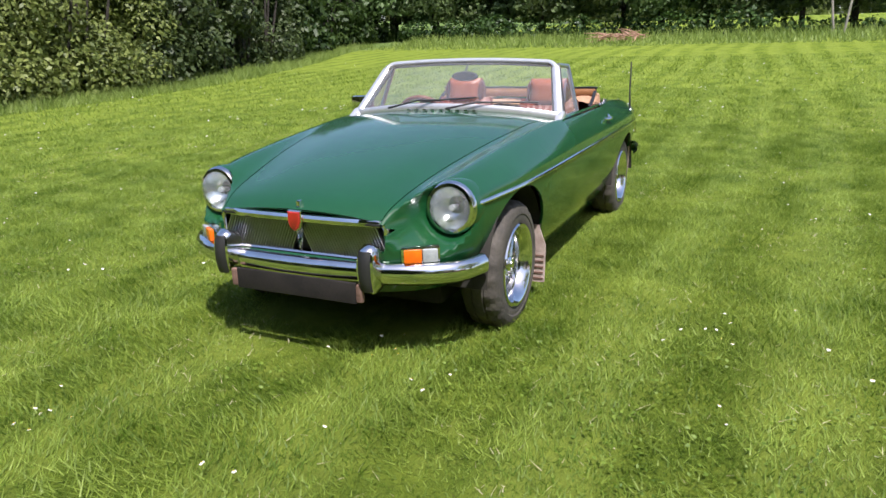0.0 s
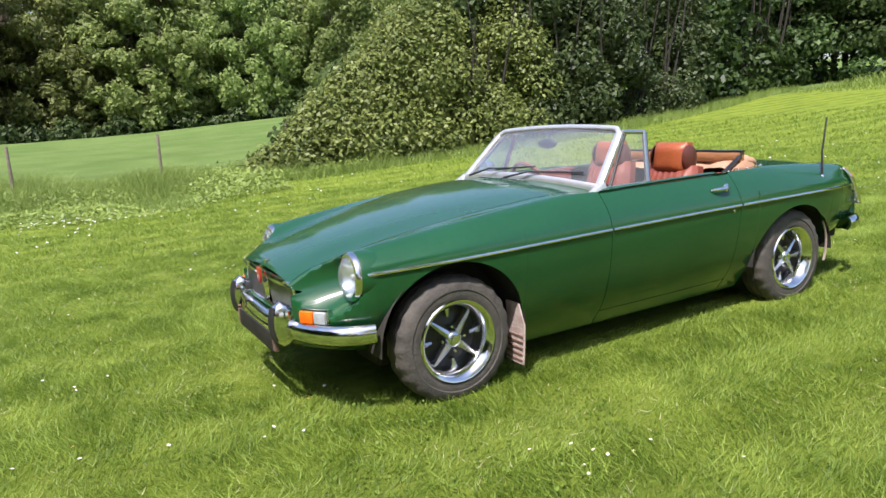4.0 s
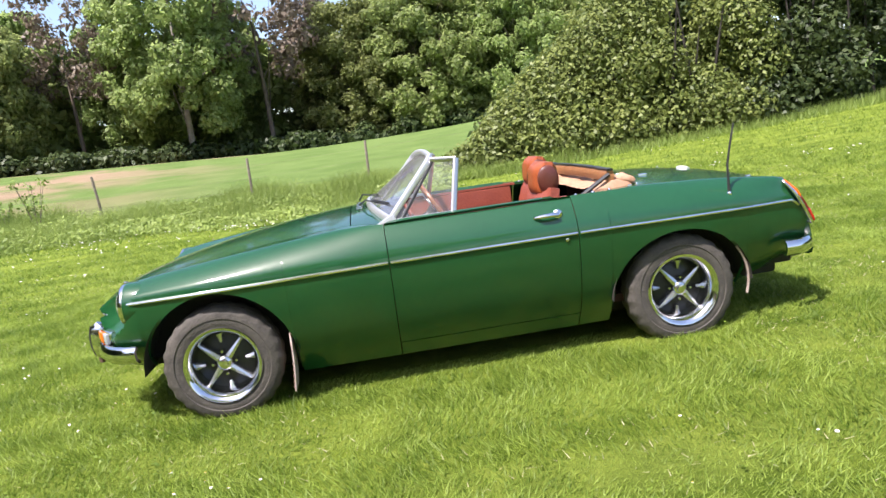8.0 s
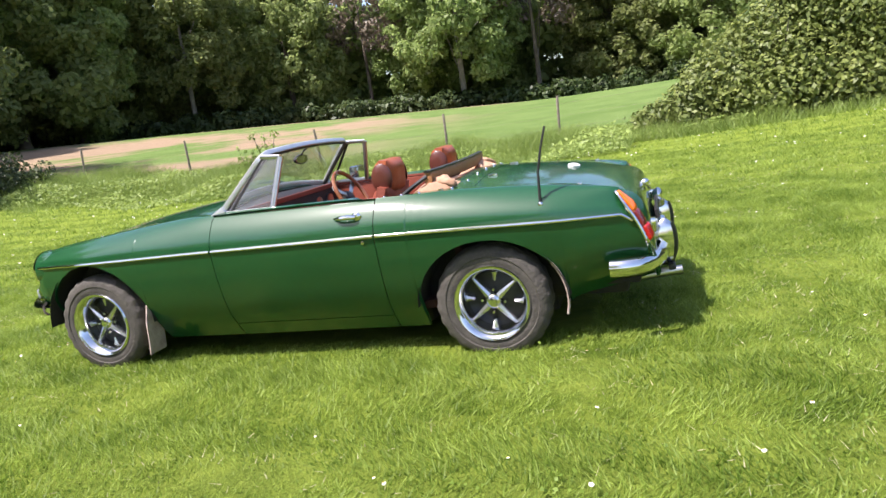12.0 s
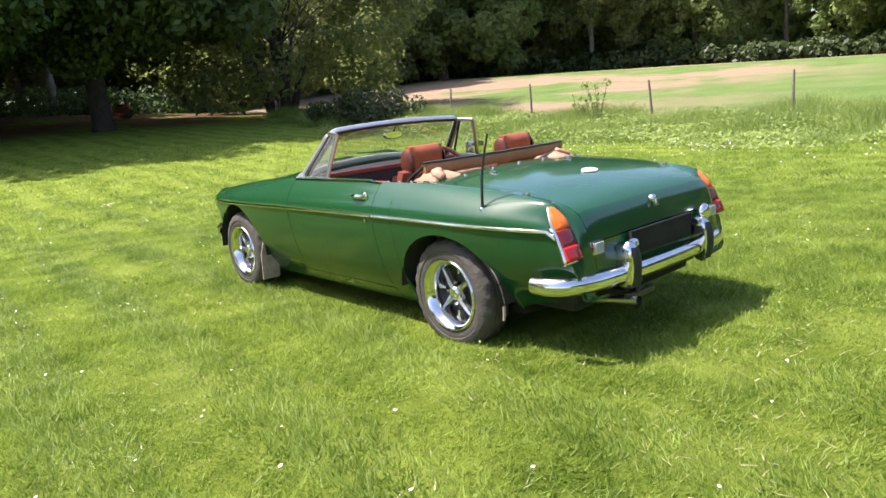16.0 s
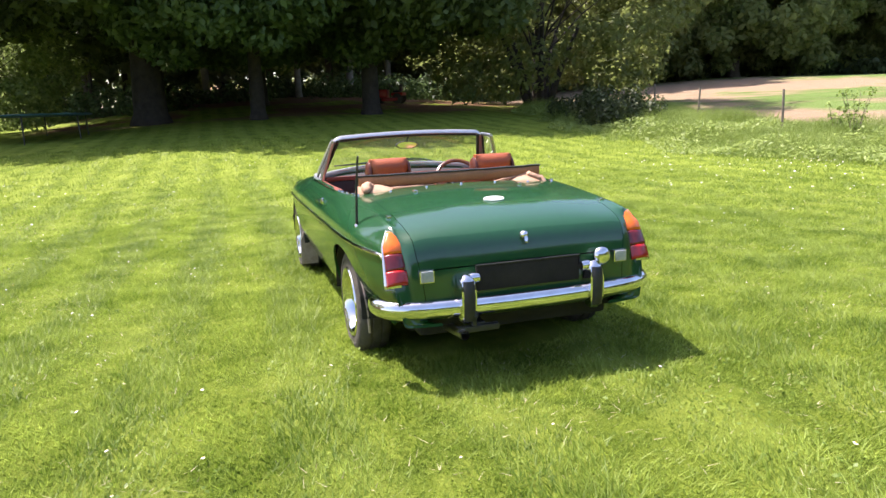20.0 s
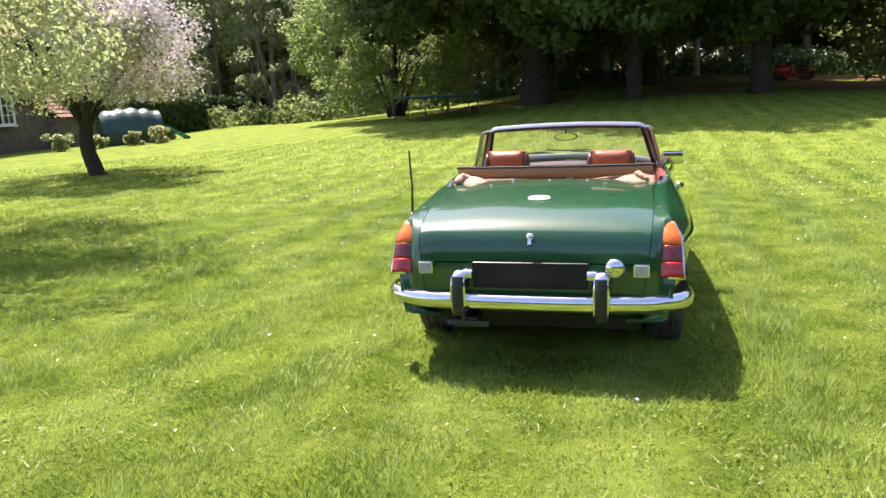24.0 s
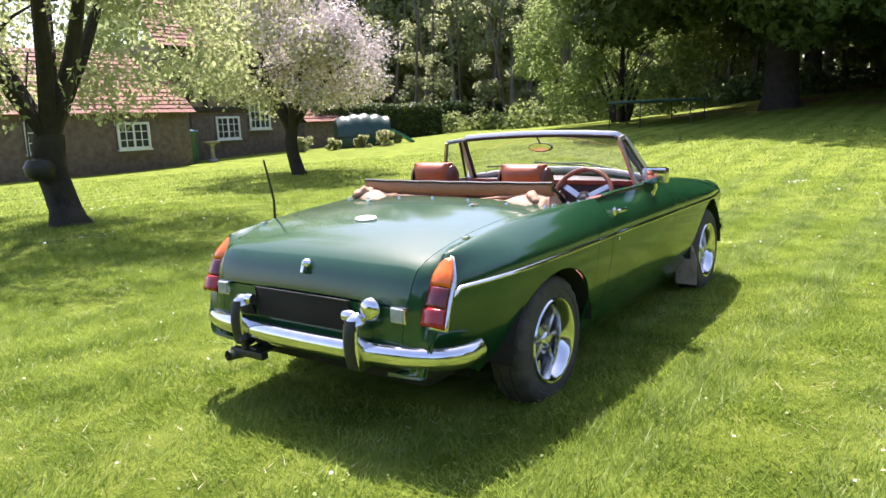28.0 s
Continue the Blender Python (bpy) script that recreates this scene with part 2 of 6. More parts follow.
def box(bm, lo, hi, m=None, bevel=0.0):
    r = bmesh.ops.create_cube(bm, size=1)
    c = [(a + b) / 2 for a, b in zip(lo, hi)]
    s = [abs(b - a) for a, b in zip(lo, hi)]
    bmesh.ops.scale(bm, verts=r["verts"], vec=s)
    if bevel:
        edges = list({e for v in r["verts"] for e in v.link_edges})
        r2 = bmesh.ops.bevel(bm, geom=edges, offset=bevel, segments=2, affect="EDGES", profile=0.6)
        vs = list({v for f in r2["faces"] for v in f.verts} | {v for v in r["verts"] if v.is_valid})
    else:
        vs = r["verts"]
    bmesh.ops.translate(bm, verts=vs, vec=c)
    if m is not None:
        bmesh.ops.transform(bm, verts=vs, matrix=m)
    return vs


def boxm(lo, hi, bevel=0.0, m=None):
    bm = bmesh.new()
    box(bm, lo, hi, m, bevel)
    return bm


def tube(bm, pts, radius, seg=8, cap=True):
    """A round bar along points; radius a number or one for each point."""
    pts = [Vector(p) for p in pts]
    rad = radius if hasattr(radius, "__len__") else [radius] * len(pts)
    rings, up = [], None
    for i, p in enumerate(pts):
        d = (pts[min(i + 1, len(pts) - 1)] - pts[max(i - 1, 0)]).normalized()
        if up is None:
            up = Vector((0, 0, 1)) if abs(d.z) < 0.9 else Vector((1, 0, 0))
        a = d.cross(up).normalized()
        up = a.cross(d).normalized()
        rings.append([bm.verts.new(p + rad[i] * (math.cos(2 * math.pi * k / seg) * a + math.sin(2 * math.pi * k / seg) * up))
                      for k in range(seg)])
    for r0, r1 in zip(rings, rings[1:]):
        for k in range(seg):
            bm.faces.new((r0[k], r0[(k + 1) % seg], r1[(k + 1) % seg], r1[k]))
    if cap:
        bm.faces.new(rings[0][::-1])
        bm.faces.new(rings[-1])
    return bm


def lathe(bm, profile, seg=32, m=None, close=False):
    """Turns (r, h) pairs round the z axis; m places it."""
    m = m or Matrix()
    rings = []
    for r, h in profile:
        if r < 1e-5:
            rings.append([bm.verts.new(m @ Vector((0, 0, h)))])
        else:
            rings.append([bm.verts.new(m @ Vector((r * math.cos(2 * math.pi * k / seg), r * math.sin(2 * math.pi * k / seg), h)))
                          for k in range(seg)])
    pairs = list(zip(rings, rings[1:])) + ([(rings[-1], rings[0])] if close else [])
    for a, b in pairs:
        for k in range(seg):
            q = [a[k % len(a)], a[(k + 1) % len(a)], b[(k + 1) % len(b)], b[k % len(b)]]
            q = list(dict.fromkeys(q))
            if len(q) > 2:
                bm.faces.new(q)
    return bm


def sweep(bm, path, section, closed=False):
    """Carries a flat section of (out, up) pairs along a path of (place, out) pairs; up is z."""
    rings = [[bm.verts.new(Vector(p) + Vector(o) * a + Vector((0, 0, b))) for a, b in section] for p, o in path]
    n = len(section)
    for r0, r1 in zip(rings, rings[1:]):
        for k in range(n):
            bm.faces.new((r0[k], r0[(k + 1) % n], r1[(k + 1) % n], r1[k]))
    bm.faces.new(rings[0][::-1])
    bm.faces.new(rings[-1])
    return bm


def lerp_table(x, table):
    """Smooth value at x from (x, value) pairs in rising order."""
    xs = [p[0] for p in table]
    if x <= xs[0]:
        return table[0][1]
    if x >= xs[-1]:
        return table[-1][1]
    i = max(k for k in range(len(xs)) if xs[k] <= x)
    i = min(i, len(xs) - 2)

    def slope(k):
        if k == 0 or k == len(xs) - 1:
            return 0 if len(xs) < 3 else (table[min(k + 1, len(xs) - 1)][1] - table[max(k - 1, 0)][1]) / (xs[min(k + 1, len(xs) - 1)] - xs[max(k - 1, 0)])
        a = (table[k][1] - table[k - 1][1]) / (xs[k] - xs[k - 1])
        b = (table[k + 1][1] - table[k][1]) / (xs[k + 1] - xs[k])
        return 0 if a * b <= 0 else 2 * a * b / (a + b)
    h = xs[i + 1] - xs[i]
    t = (x - xs[i]) / h
    return ((1 + 2 * t) * (1 - t) ** 2 * table[i][1] + t * (1 - t) ** 2 * h * slope(i)
            + t * t * (3 - 2 * t) * table[i + 1][1] + t * t * (t - 1) * h * slope(i + 1))

# ---- ground ----


def soft(v, k):
    return k * math.log1p(math.exp(max(-30.0, min(30.0, v / k)))) if v / k < 30 else v


def ground_z(x, y):
    """Height of the land: level round the car, rising ahead of it and behind it."""
    w = 0.33 + 0.67 / (1 + math.exp((y - 9.0) / 4.0))
    w *= 0.62 + 0.38 / (1 + math.exp((-14.0 - y) / 3.0))
    z = 0.075 * soft(min(x, 110) - 7.5, 1.6) * w + 0.052 * soft(-max(x, -60) - 2.6, 1.5)
    z += 0.045 * soft(-max(y, -46) - 15, 1.5)
    r = math.hypot(x, y)
    bumps = min(1.0, max(0.0, (r - 3.0) / 6.0))
    return z + 0.028 + bumps * (0.05 * noise.noise((x * 0.16, y * 0.16, 0)) + 0.02 * noise.noise((x * 0.6, y * 0.6, 4)))


def spread(n, near, far):
    """Rising coordinates from -far to far, close together near 0."""
    k = [2 * i / (n - 1) - 1 for i in range(n)]
    a = math.asinh(far / near)
    return [near * math.sinh(a * t) for t in k]


gx, gy = spread(190, 5.0, 900.0), spread(190, 5.0, 900.0)
gv = [(x, y, ground_z(x, y)) for y in gy for x in gx]
gf = [(j * 190 + i, j * 190 + i + 1, (j + 1) * 190 + i + 1, (j + 1) * 190 + i) for j in range(189) for i in range(189)]

M_GROUND = bpy.data.materials.new("lawn_and_field")
M_GROUND.use_nodes = True
nt = M_GROUND.node_tree
gb = nt.nodes["Principled BSDF"]
gb.inputs["Roughness"].default_value = 0.9
gb.inputs["Specular IOR Level"].default_value = 0.1
gtc = nt.nodes.new("ShaderNodeTexCoord")
gsep = nt.nodes.new("ShaderNodeSeparateXYZ")
nt.links.new(gtc.outputs["Object"], gsep.inputs[0])


def gnoise(scale, detail=5, rough=0.6):
    n = nt.nodes.new("ShaderNodeTexNoise")
    n.inputs["Scale"].default_value, n.inputs["Detail"].default_value, n.inputs["Roughness"].default_value = scale, detail, rough
    nt.links.new(gtc.outputs["Object"], n.inputs["Vector"])
    return n.outputs["Fac"]


def gmath(op, a, b=0.0, c=0.0):
    n = nt.nodes.new("ShaderNodeMath")
    n.operation = op
    for k, v in enumerate((a, b, c)):
        if isinstance(v, (int, float)):
            n.inputs[k].default_value = v
        else:
            nt.links.new(v, n.inputs[k])
    return n.outputs[0]


def gstep(v, lo, hi):
    n = nt.nodes.new("ShaderNodeMapRange")
    n.interpolation_type = "SMOOTHSTEP"
    n.inputs["From Min"].default_value, n.inputs["From Max"].default_value = lo, hi
    nt.links.new(v, n.inputs["Value"])
    return n.outputs[0]


def gmix(f, a, b):
    n = nt.nodes.new("ShaderNodeMix")
    n.data_type = "RGBA"
    for key, v in (("Factor", f), ("A", a), ("B", b)):
        if isinstance(v, tuple):
            n.inputs[key].default_value = (*v, 1)
        elif isinstance(v, float):
            n.inputs[key].default_value = v
        else:
            nt.links.new(v, n.inputs[key])
    return n.outputs["Result"]


GX, GY = gsep.outputs["X"], gsep.outputs["Y"]
wob = gmath("MULTIPLY_ADD", gnoise(0.25, 3), 5.0, -2.5)
stripe = gmath("SINE", gmath("MULTIPLY", gmath("ADD", GY, gmath("MULTIPLY", gnoise(0.12, 2), 1.2)), 8.6))
lawn = gmix(gstep(gnoise(2.2, 7, 0.65), 0.38, 0.62), (0.083, 0.130, 0.012), (0.172, 0.229, 0.026))
lawn = gmix(gstep(gnoise(9.0, 6, 0.7), 0.45, 0.75), lawn, (0.212, 0.264, 0.040))
# mowing stripes: the sheen of leaning blades painted as a lighter colour
lawn = gmix(gmath("MULTIPLY", gstep(stripe, -0.4, 0.4), 0.34), lawn, (0.252, 0.312, 0.052))
dry = gstep(gnoise(2.3, 4), 0.68, 0.80)
lawn = gmix(gmath("MULTIPLY", dry, 0.4), lawn, (0.19, 0.17, 0.06))
crop = gmix(gstep(gnoise(0.5), 0.3, 0.7), (0.095, 0.150, 0.036), (0.135, 0.195, 0.055))
tracks = gstep(gmath("ADD", gnoise(0.035, 4, 0.65), gmath("MULTIPLY", gnoise(0.6, 4), 0.16)), 0.54, 0.62)
soil_x = gstep(gmath("ADD", GX, wob), 4.0, 17.0)
soil = gmix(gnoise(1.4), (0.235, 0.160, 0.100), (0.32, 0.24, 0.16))
crop = gmix(gmath("MULTIPLY", tracks, soil_x), crop, soil)
field = gstep(gmath("ADD", GY, gmath("MULTIPLY", wob, 0.15)), -14.6, -15.6)
base = gmix(field, lawn, crop)
litter = gmix(gnoise(6.0, 6), (0.11, 0.055, 0.032), (0.24, 0.14, 0.085))
under = gmath("MULTIPLY", gstep(gmath("ADD", GX, wob), 24.0, 27.0), gstep(gmath("ADD", gnoise(0.22, 3), gmath("MULTIPLY", gnoise(1.5, 4), 0.25)), 0.52, 0.66))
under = gmath("MULTIPLY", under, gstep(gmath("ADD", GY, wob), -17.0, -13.0))
under = gmath("MULTIPLY", under, gstep(gmath("ADD", GY, wob), 9.0, 7.0))
base = gmix(under, base, litter)
nt.links.new(base, gb.inputs["Base Color"])
gbp = nt.nodes.new("ShaderNodeBump")
gbp.inputs["Strength"].default_value, gbp.inputs["Distance"].default_value = 0.9, 0.05
nt.links.new(gmath("ADD", gnoise(22.0, 8, 0.75), gmath("MULTIPLY", gnoise(3.0, 4), 1.5)), gbp.inputs["Height"])
nt.links.new(gbp.outputs[0], gb.inputs["Normal"])
tagged(link_mesh("ground", gv, gf, M_GROUND, smooth=180), "mown lawn running into a crop field, with leaf litter under the trees", "ground", kind="structure")

# ---- foliage helpers ----
rng = np.random.default_rng(7)


def fast_mesh(name, co, face_size, material, parent=None, label=""):
    """A mesh of loose faces, face_size corners each, from an array of corners."""
    n = len(co)
    me = bpy.data.meshes.new(name)
    me.vertices.add(n)
    me.vertices.foreach_set("co", np.ascontiguousarray(co, dtype=np.float32).ravel())
    me.loops.add(n)
    me.loops.foreach_set("vertex_index", np.arange(n, dtype=np.int32))
    me.polygons.add(n // face_size)
    me.polygons.foreach_set("loop_start", np.arange(0, n, face_size, dtype=np.int32))
    me.update(calc_edges=True)
    me.materials.append(material)
    ob = new(name, me)
    if parent is not None:
        ob.parent = parent
    return tagged(ob, label)


def unit(v):
    return v / np.maximum(np.linalg.norm(v, axis=1, keepdims=True), 1e-6)


def leaves(pts, out, size, droop=0.25, long=1.5):
    """Pointed four-cornered leaves at pts, facing roughly outwards."""
    n = len(pts)
    nor = unit(out + rng.normal(0, 0.65, (n, 3)) + np.array([0, 0, 0.45]))
    d = rng.normal(0, 1, (n, 3)) + np.array([0, 0, -droop])
    d = unit(d - nor * np.sum(d * nor, axis=1, keepdims=True))
    s = np.cross(nor, d)
    h = (size * rng.uniform(0.6, 1.3, n))[:, None]
    tip, mid = pts + d * h * long * 0.5, pts - d * h * 0.08 * long
    bend = nor * h * rng.uniform(-0.12, 0.25, n)[:, None]
    q = np.stack([pts - d * h * long * 0.5, mid + s * h * 0.42 + bend, tip, mid - s * h * 0.42 + bend], axis=1)
    return q.reshape(-1, 3)


def lump_leaves(centres, radii, count, size, flat=0.8, droop=0.25, shell=0.55):
    """Leaves on the shells of many lumps, as on the ends of boughs."""
    c = np.asarray(centres, float)
    r = np.asarray(radii, float)
    k = rng.choice(len(c), count, p=r ** 2 / np.sum(r ** 2))
    d = unit(rng.normal(0, 1, (count, 3)))
    rad = r[k] * (shell + (1.12 - shell) * rng.random(count) ** 0.6)
    p = c[k] + d * rad[:, None] * np.array([1, 1, flat])
    return leaves(p, d, size, droop)


def crown_lumps(n, rx, ry, z0, z1, rmin, rmax, belly=0.45, edge=0.35):
    """Lump centres that fill a crown's shape, widest at the share belly of its height."""
    cs, rs = [], []
    for _ in range(n):
        t = rng.random()
        wide = math.sqrt(max(0.05, 1 - ((t - belly) / (1.05 - belly if t > belly else belly + 0.25)) ** 2))
        a, q = rng.uniform(0, 2 * math.pi), math.sqrt(rng.uniform(edge, 1.0))
        cs.append((rx * wide * q * math.cos(a), ry * wide * q * math.sin(a), z0 + (z1 - z0) * t))
        rs.append(rng.uniform(rmin, rmax))
    return cs, rs


M_BARK = mat("grey_brown_bark", (0.070, 0.052, 0.038), 0.9, c2=(0.15, 0.12, 0.09), scale=3, bump=0.8, bscale=16)
M_DARKBARK = mat("dark_bark", (0.020, 0.016, 0.013), 0.95, c2=(0.048, 0.040, 0.031), scale=4, bump=0.9, bscale=14)
M_PALEBARK = mat("pale_bark", (0.20, 0.18, 0.15), 0.9, c2=(0.34, 0.31, 0.27), scale=3, bump=0.5, bscale=18)
L_WOOD = leaf_mat("broad_leaves", (0.165, 0.220, 0.070), (0.370, 0.430, 0.155), glow=0.68, patch=0.22)
# raised above the leaf's own tone to carry some of the haze
L_PALE = leaf_mat("pale_woodland_leaves", (0.25, 0.31, 0.14), (0.48, 0.53, 0.27), glow=0.6, patch=0.3)
L_BUSH = leaf_mat("bramble_leaves", (0.058, 0.096, 0.020), (0.250, 0.305, 0.080), var=0.05, patch=0.5)
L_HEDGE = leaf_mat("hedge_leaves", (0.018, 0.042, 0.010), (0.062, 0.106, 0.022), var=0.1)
# dark tone carries the shade in and below the crowns
L_DARK = leaf_mat("shade_toned_leaves", (0.056, 0.094, 0.032), (0.165, 0.230, 0.078), glow=0.55, patch=0.3)
# brightness of sun through the hanging leaves is put into this colour
L_LOW = leaf_mat("sun_toned_hanging_leaves", (0.115, 0.165, 0.045), (0.29, 0.355, 0.115), glow=0.66, patch=0.35)
# darkened so that the hedge's deep shade is in the leaf colour
L_MIXED = leaf_mat("mixed_hedge_leaves", (0.025, 0.045, 0.013), (0.092, 0.125, 0.040), var=0.05, patch=0.5)
L_APPLE = leaf_mat("apple_leaves", (0.215, 0.250, 0.100), (0.450, 0.475, 0.235), var=0.05, glow=0.68, patch=0.8)
L_BLOSSOM = leaf_mat("apple_blossom", (0.42, 0.36, 0.36), (0.70, 0.63, 0.63), var=0.03, glow=0.3)
L_BARE = leaf_mat("budding_twigs", (0.16, 0.12, 0.09), (0.26, 0.22, 0.15), var=0.1)
L_GRASS = leaf_mat("lawn_blades", (0.108, 0.178, 0.014), (0.412, 0.506, 0.098), var=0.0, glow=0.5, patch=3.0, contrast=0.55, detail=8)
L_LONG = leaf_mat("long_grass_blades", (0.125, 0.190, 0.032), (0.335, 0.415, 0.105), var=0.0, glow=0.4, patch=0.5)


def boughs(trunk_pts, radii, limbs, seed, spread_r, top, twig=0.5):
    """A tapered trunk with limbs that fork once."""
    r = random.Random(seed)
    bm = bmesh.new()
    tube(bm, trunk_pts, radii, 10)
    for k in range(limbs):
        t = r.uniform(0.35, 1.0)
        i = min(int(t * (len(trunk_pts) - 1)), len(trunk_pts) - 2)
        p = Vector(trunk_pts[i]).lerp(Vector(trunk_pts[i + 1]), t * (len(trunk_pts) - 1) - i)
        a = 2 * math.pi * (k + r.random() * 0.7) / limbs
        ln = spread_r * r.uniform(0.55, 1.0)
        e = p + Vector((math.cos(a) * ln, math.sin(a) * ln, (top - p.z) * r.uniform(0.25, 0.8)))
        m = p.lerp(e, 0.5) + Vector((r.uniform(-.1, .1) * ln, r.uniform(-.1, .1) * ln, 0.08 * ln))
        r0 = radii[-1] * r.uniform(0.6, 1.0)
        tube(bm, [p, p.lerp(m, 0.5), m, e], [r0, r0 * 0.8, r0 * 0.55, r0 * 0.15], 6)
        f = m + Vector((r.uniform(-1, 1), r.uniform(-1, 1), r.uniform(0.2, 1))) * ln * twig
        tube(bm, [m, m.lerp(f, 0.5) + Vector((0, 0, 0.04 * ln)), f], [r0 * 0.5, r0 * 0.3, r0 * 0.08], 5)
    return bm


def tree(label, height, rx, trunk_r, n_lumps, n_leaves, size, leaf, bark, seed, low=0.18, belly=0.45, lump=(0.16, 0.3), limbs=7, category="tree", group="", edge=0.5):
    ob = thing("tree", label, category, group)
    r = random.Random(seed)
    lean = (r.uniform(-.3, .3), r.uniform(-.3, .3))
    pts = [(lean[0] * t ** 2, lean[1] * t ** 2, height * 0.62 * t - 0.15) for t in (0, 0.06, 0.2, 0.45, 0.7, 1)]
    part("trunk", boughs(pts, [trunk_r * 1.5, trunk_r * 1.08, trunk_r, trunk_r * 0.8, trunk_r * 0.55, trunk_r * 0.25], limbs, seed, rx * 0.8, height * 0.9), bark, ob)
    cs, rs = crown_lumps(n_lumps, rx, rx, height * low, height * 0.93, rx * lump[0], rx * lump[1], belly, edge)
    fast_mesh("crown", lump_leaves(cs, rs, n_leaves, size), 4, leaf, ob)
    return ob


def put(x, y, rz=0.0, s=1.0, sz=None, dz=0.0):
    return Matrix.Translation((x, y, ground_z(x, y) + dz)) @ Matrix.Rotation(radians(rz), 4, "Z") @ Matrix.Diagonal((s, s, sz or s, 1))


# ---- the wood beyond the field ----
wood_label = "tall broadleaf tree in fresh leaf at the edge of the field"
wood = [tree(wood_label, 17, 5.4, 0.32, 300, 30000, 0.30, L_WOOD, M_BARK, 11, low=0.05, lump=(0.09, 0.19), edge=0.3, group="field edge trees"),
        tree(wood_label, 20, 5.8, 0.26, 320, 32000, 0.30, L_WOOD, M_PALEBARK, 12, low=0.12, lump=(0.09, 0.19), edge=0.3, group="field edge trees"),
        tree(wood_label, 14, 5.6, 0.30, 300, 30000, 0.29, L_WOOD, M_BARK, 13, low=0.03, belly=0.35, lump=(0.09, 0.19), edge=0.3, group="field edge trees"),
        tree("tall tree with bare grey twigs among green ones", 21, 4.6, 0.22, 60, 3500, 0.38, L_BARE, M_BARK, 14, low=0.35, group="field edge trees")]
wr = random.Random(3)
spots = []
for k in range(26):                       # the far edge of the field, in two ranks
    az = radians(-118 + k * 3.5 + wr.uniform(-.9, .9))
    rad = 84 + 9 * (k % 2) + wr.uniform(-3, 3)
    spots.append((rad * math.cos(az), rad * math.sin(az)))
for k in range(13):                       # the near corner of the wood, closing the field
    az = radians(-46 + k * 2.0)
    rad = 74 - k * 1.6 + wr.uniform(-3, 3) + 8 * (k % 2)
    spots.append((rad * math.cos(az), rad * math.sin(az)))
for k, (x, y) in enumerate(spots):
    kind = wr.choice([0, 1, 2, 0, 2, 1]) if k not in (9, 10, 14) else 3
    src = wood[kind]
    s = wr.uniform(0.85, 1.22)
    tall = 1.0 if -80 < math.degrees(math.atan2(y, x)) < -69 else 1.08
    m = put(x, y, wr.uniform(0, 360), s * wr.uniform(0.95, 1.2), s * tall)
    if not src.get("placed"):
        src["placed"] = 1
        src.matrix_world = m
    else:
        copy_thing(src, m)
for src in wood:
    del src["placed"]

# undergrowth along the foot of the wood
ucs, urs, dcs, drs = [], [], [], []
for k in range(220):
    az = radians(-122 + k * 0.475)
    rad = 79 + wr.uniform(-2.5, 2.5) - (max(0, k - 156) * 0.225)
    x, y = rad * math.cos(az), rad * math.sin(az)
    rr = wr.uniform(0.45, 1.5)
    ucs.append((x, y, ground_z(x, y) + rr * 0.6))
    urs.append(rr)
    for lift in (1.2, 4.0, 7.0, 10.0, 13.0):             # the wood's own depth behind its edge
        rr = wr.uniform(1.3, 2.4)
        x, y = (rad + 14 + wr.uniform(-3, 3)) * math.cos(az), (rad + 14) * math.sin(az)
        dcs.append((x, y, ground_z(x, y) + lift + wr.uniform(-1.2, 1.2)))
        drs.append(rr)
tagged(fast_mesh("thicket", lump_leaves(dcs, drs, 70000, .9, shell=.2), 4, L_WOOD), "dark leafy depth of the wood behind its edge", "thicket", kind="stuff")
# dark leaves stand for the shade at the wood's foot
tagged(fast_mesh("undergrowth", lump_leaves(ucs, urs, 34000, 0.42, shell=.2), 4, L_MIXED), "undergrowth along the foot of the wood, shade in its dark leaf colour", "undergrowth", kind="stuff")

# ---- the large bush and hedge on the field side ----


def bush_top(x):
    return lerp_table(-x, [(1.6, 0.35), (2.4, 0.8), (3.2, 1.5), (4.2, 2.3), (5.6, 3.4), (7.5, 4.6), (10, 5.6), (16, 6.2), (32, 7.0)])


def bush_front(x):
    return lerp_table(-x, [(1.6, -12.6), (3.0, -12.1), (6, -12.1), (10, -12.1), (16, -13.3), (24, -15.9), (32, -17.4)])


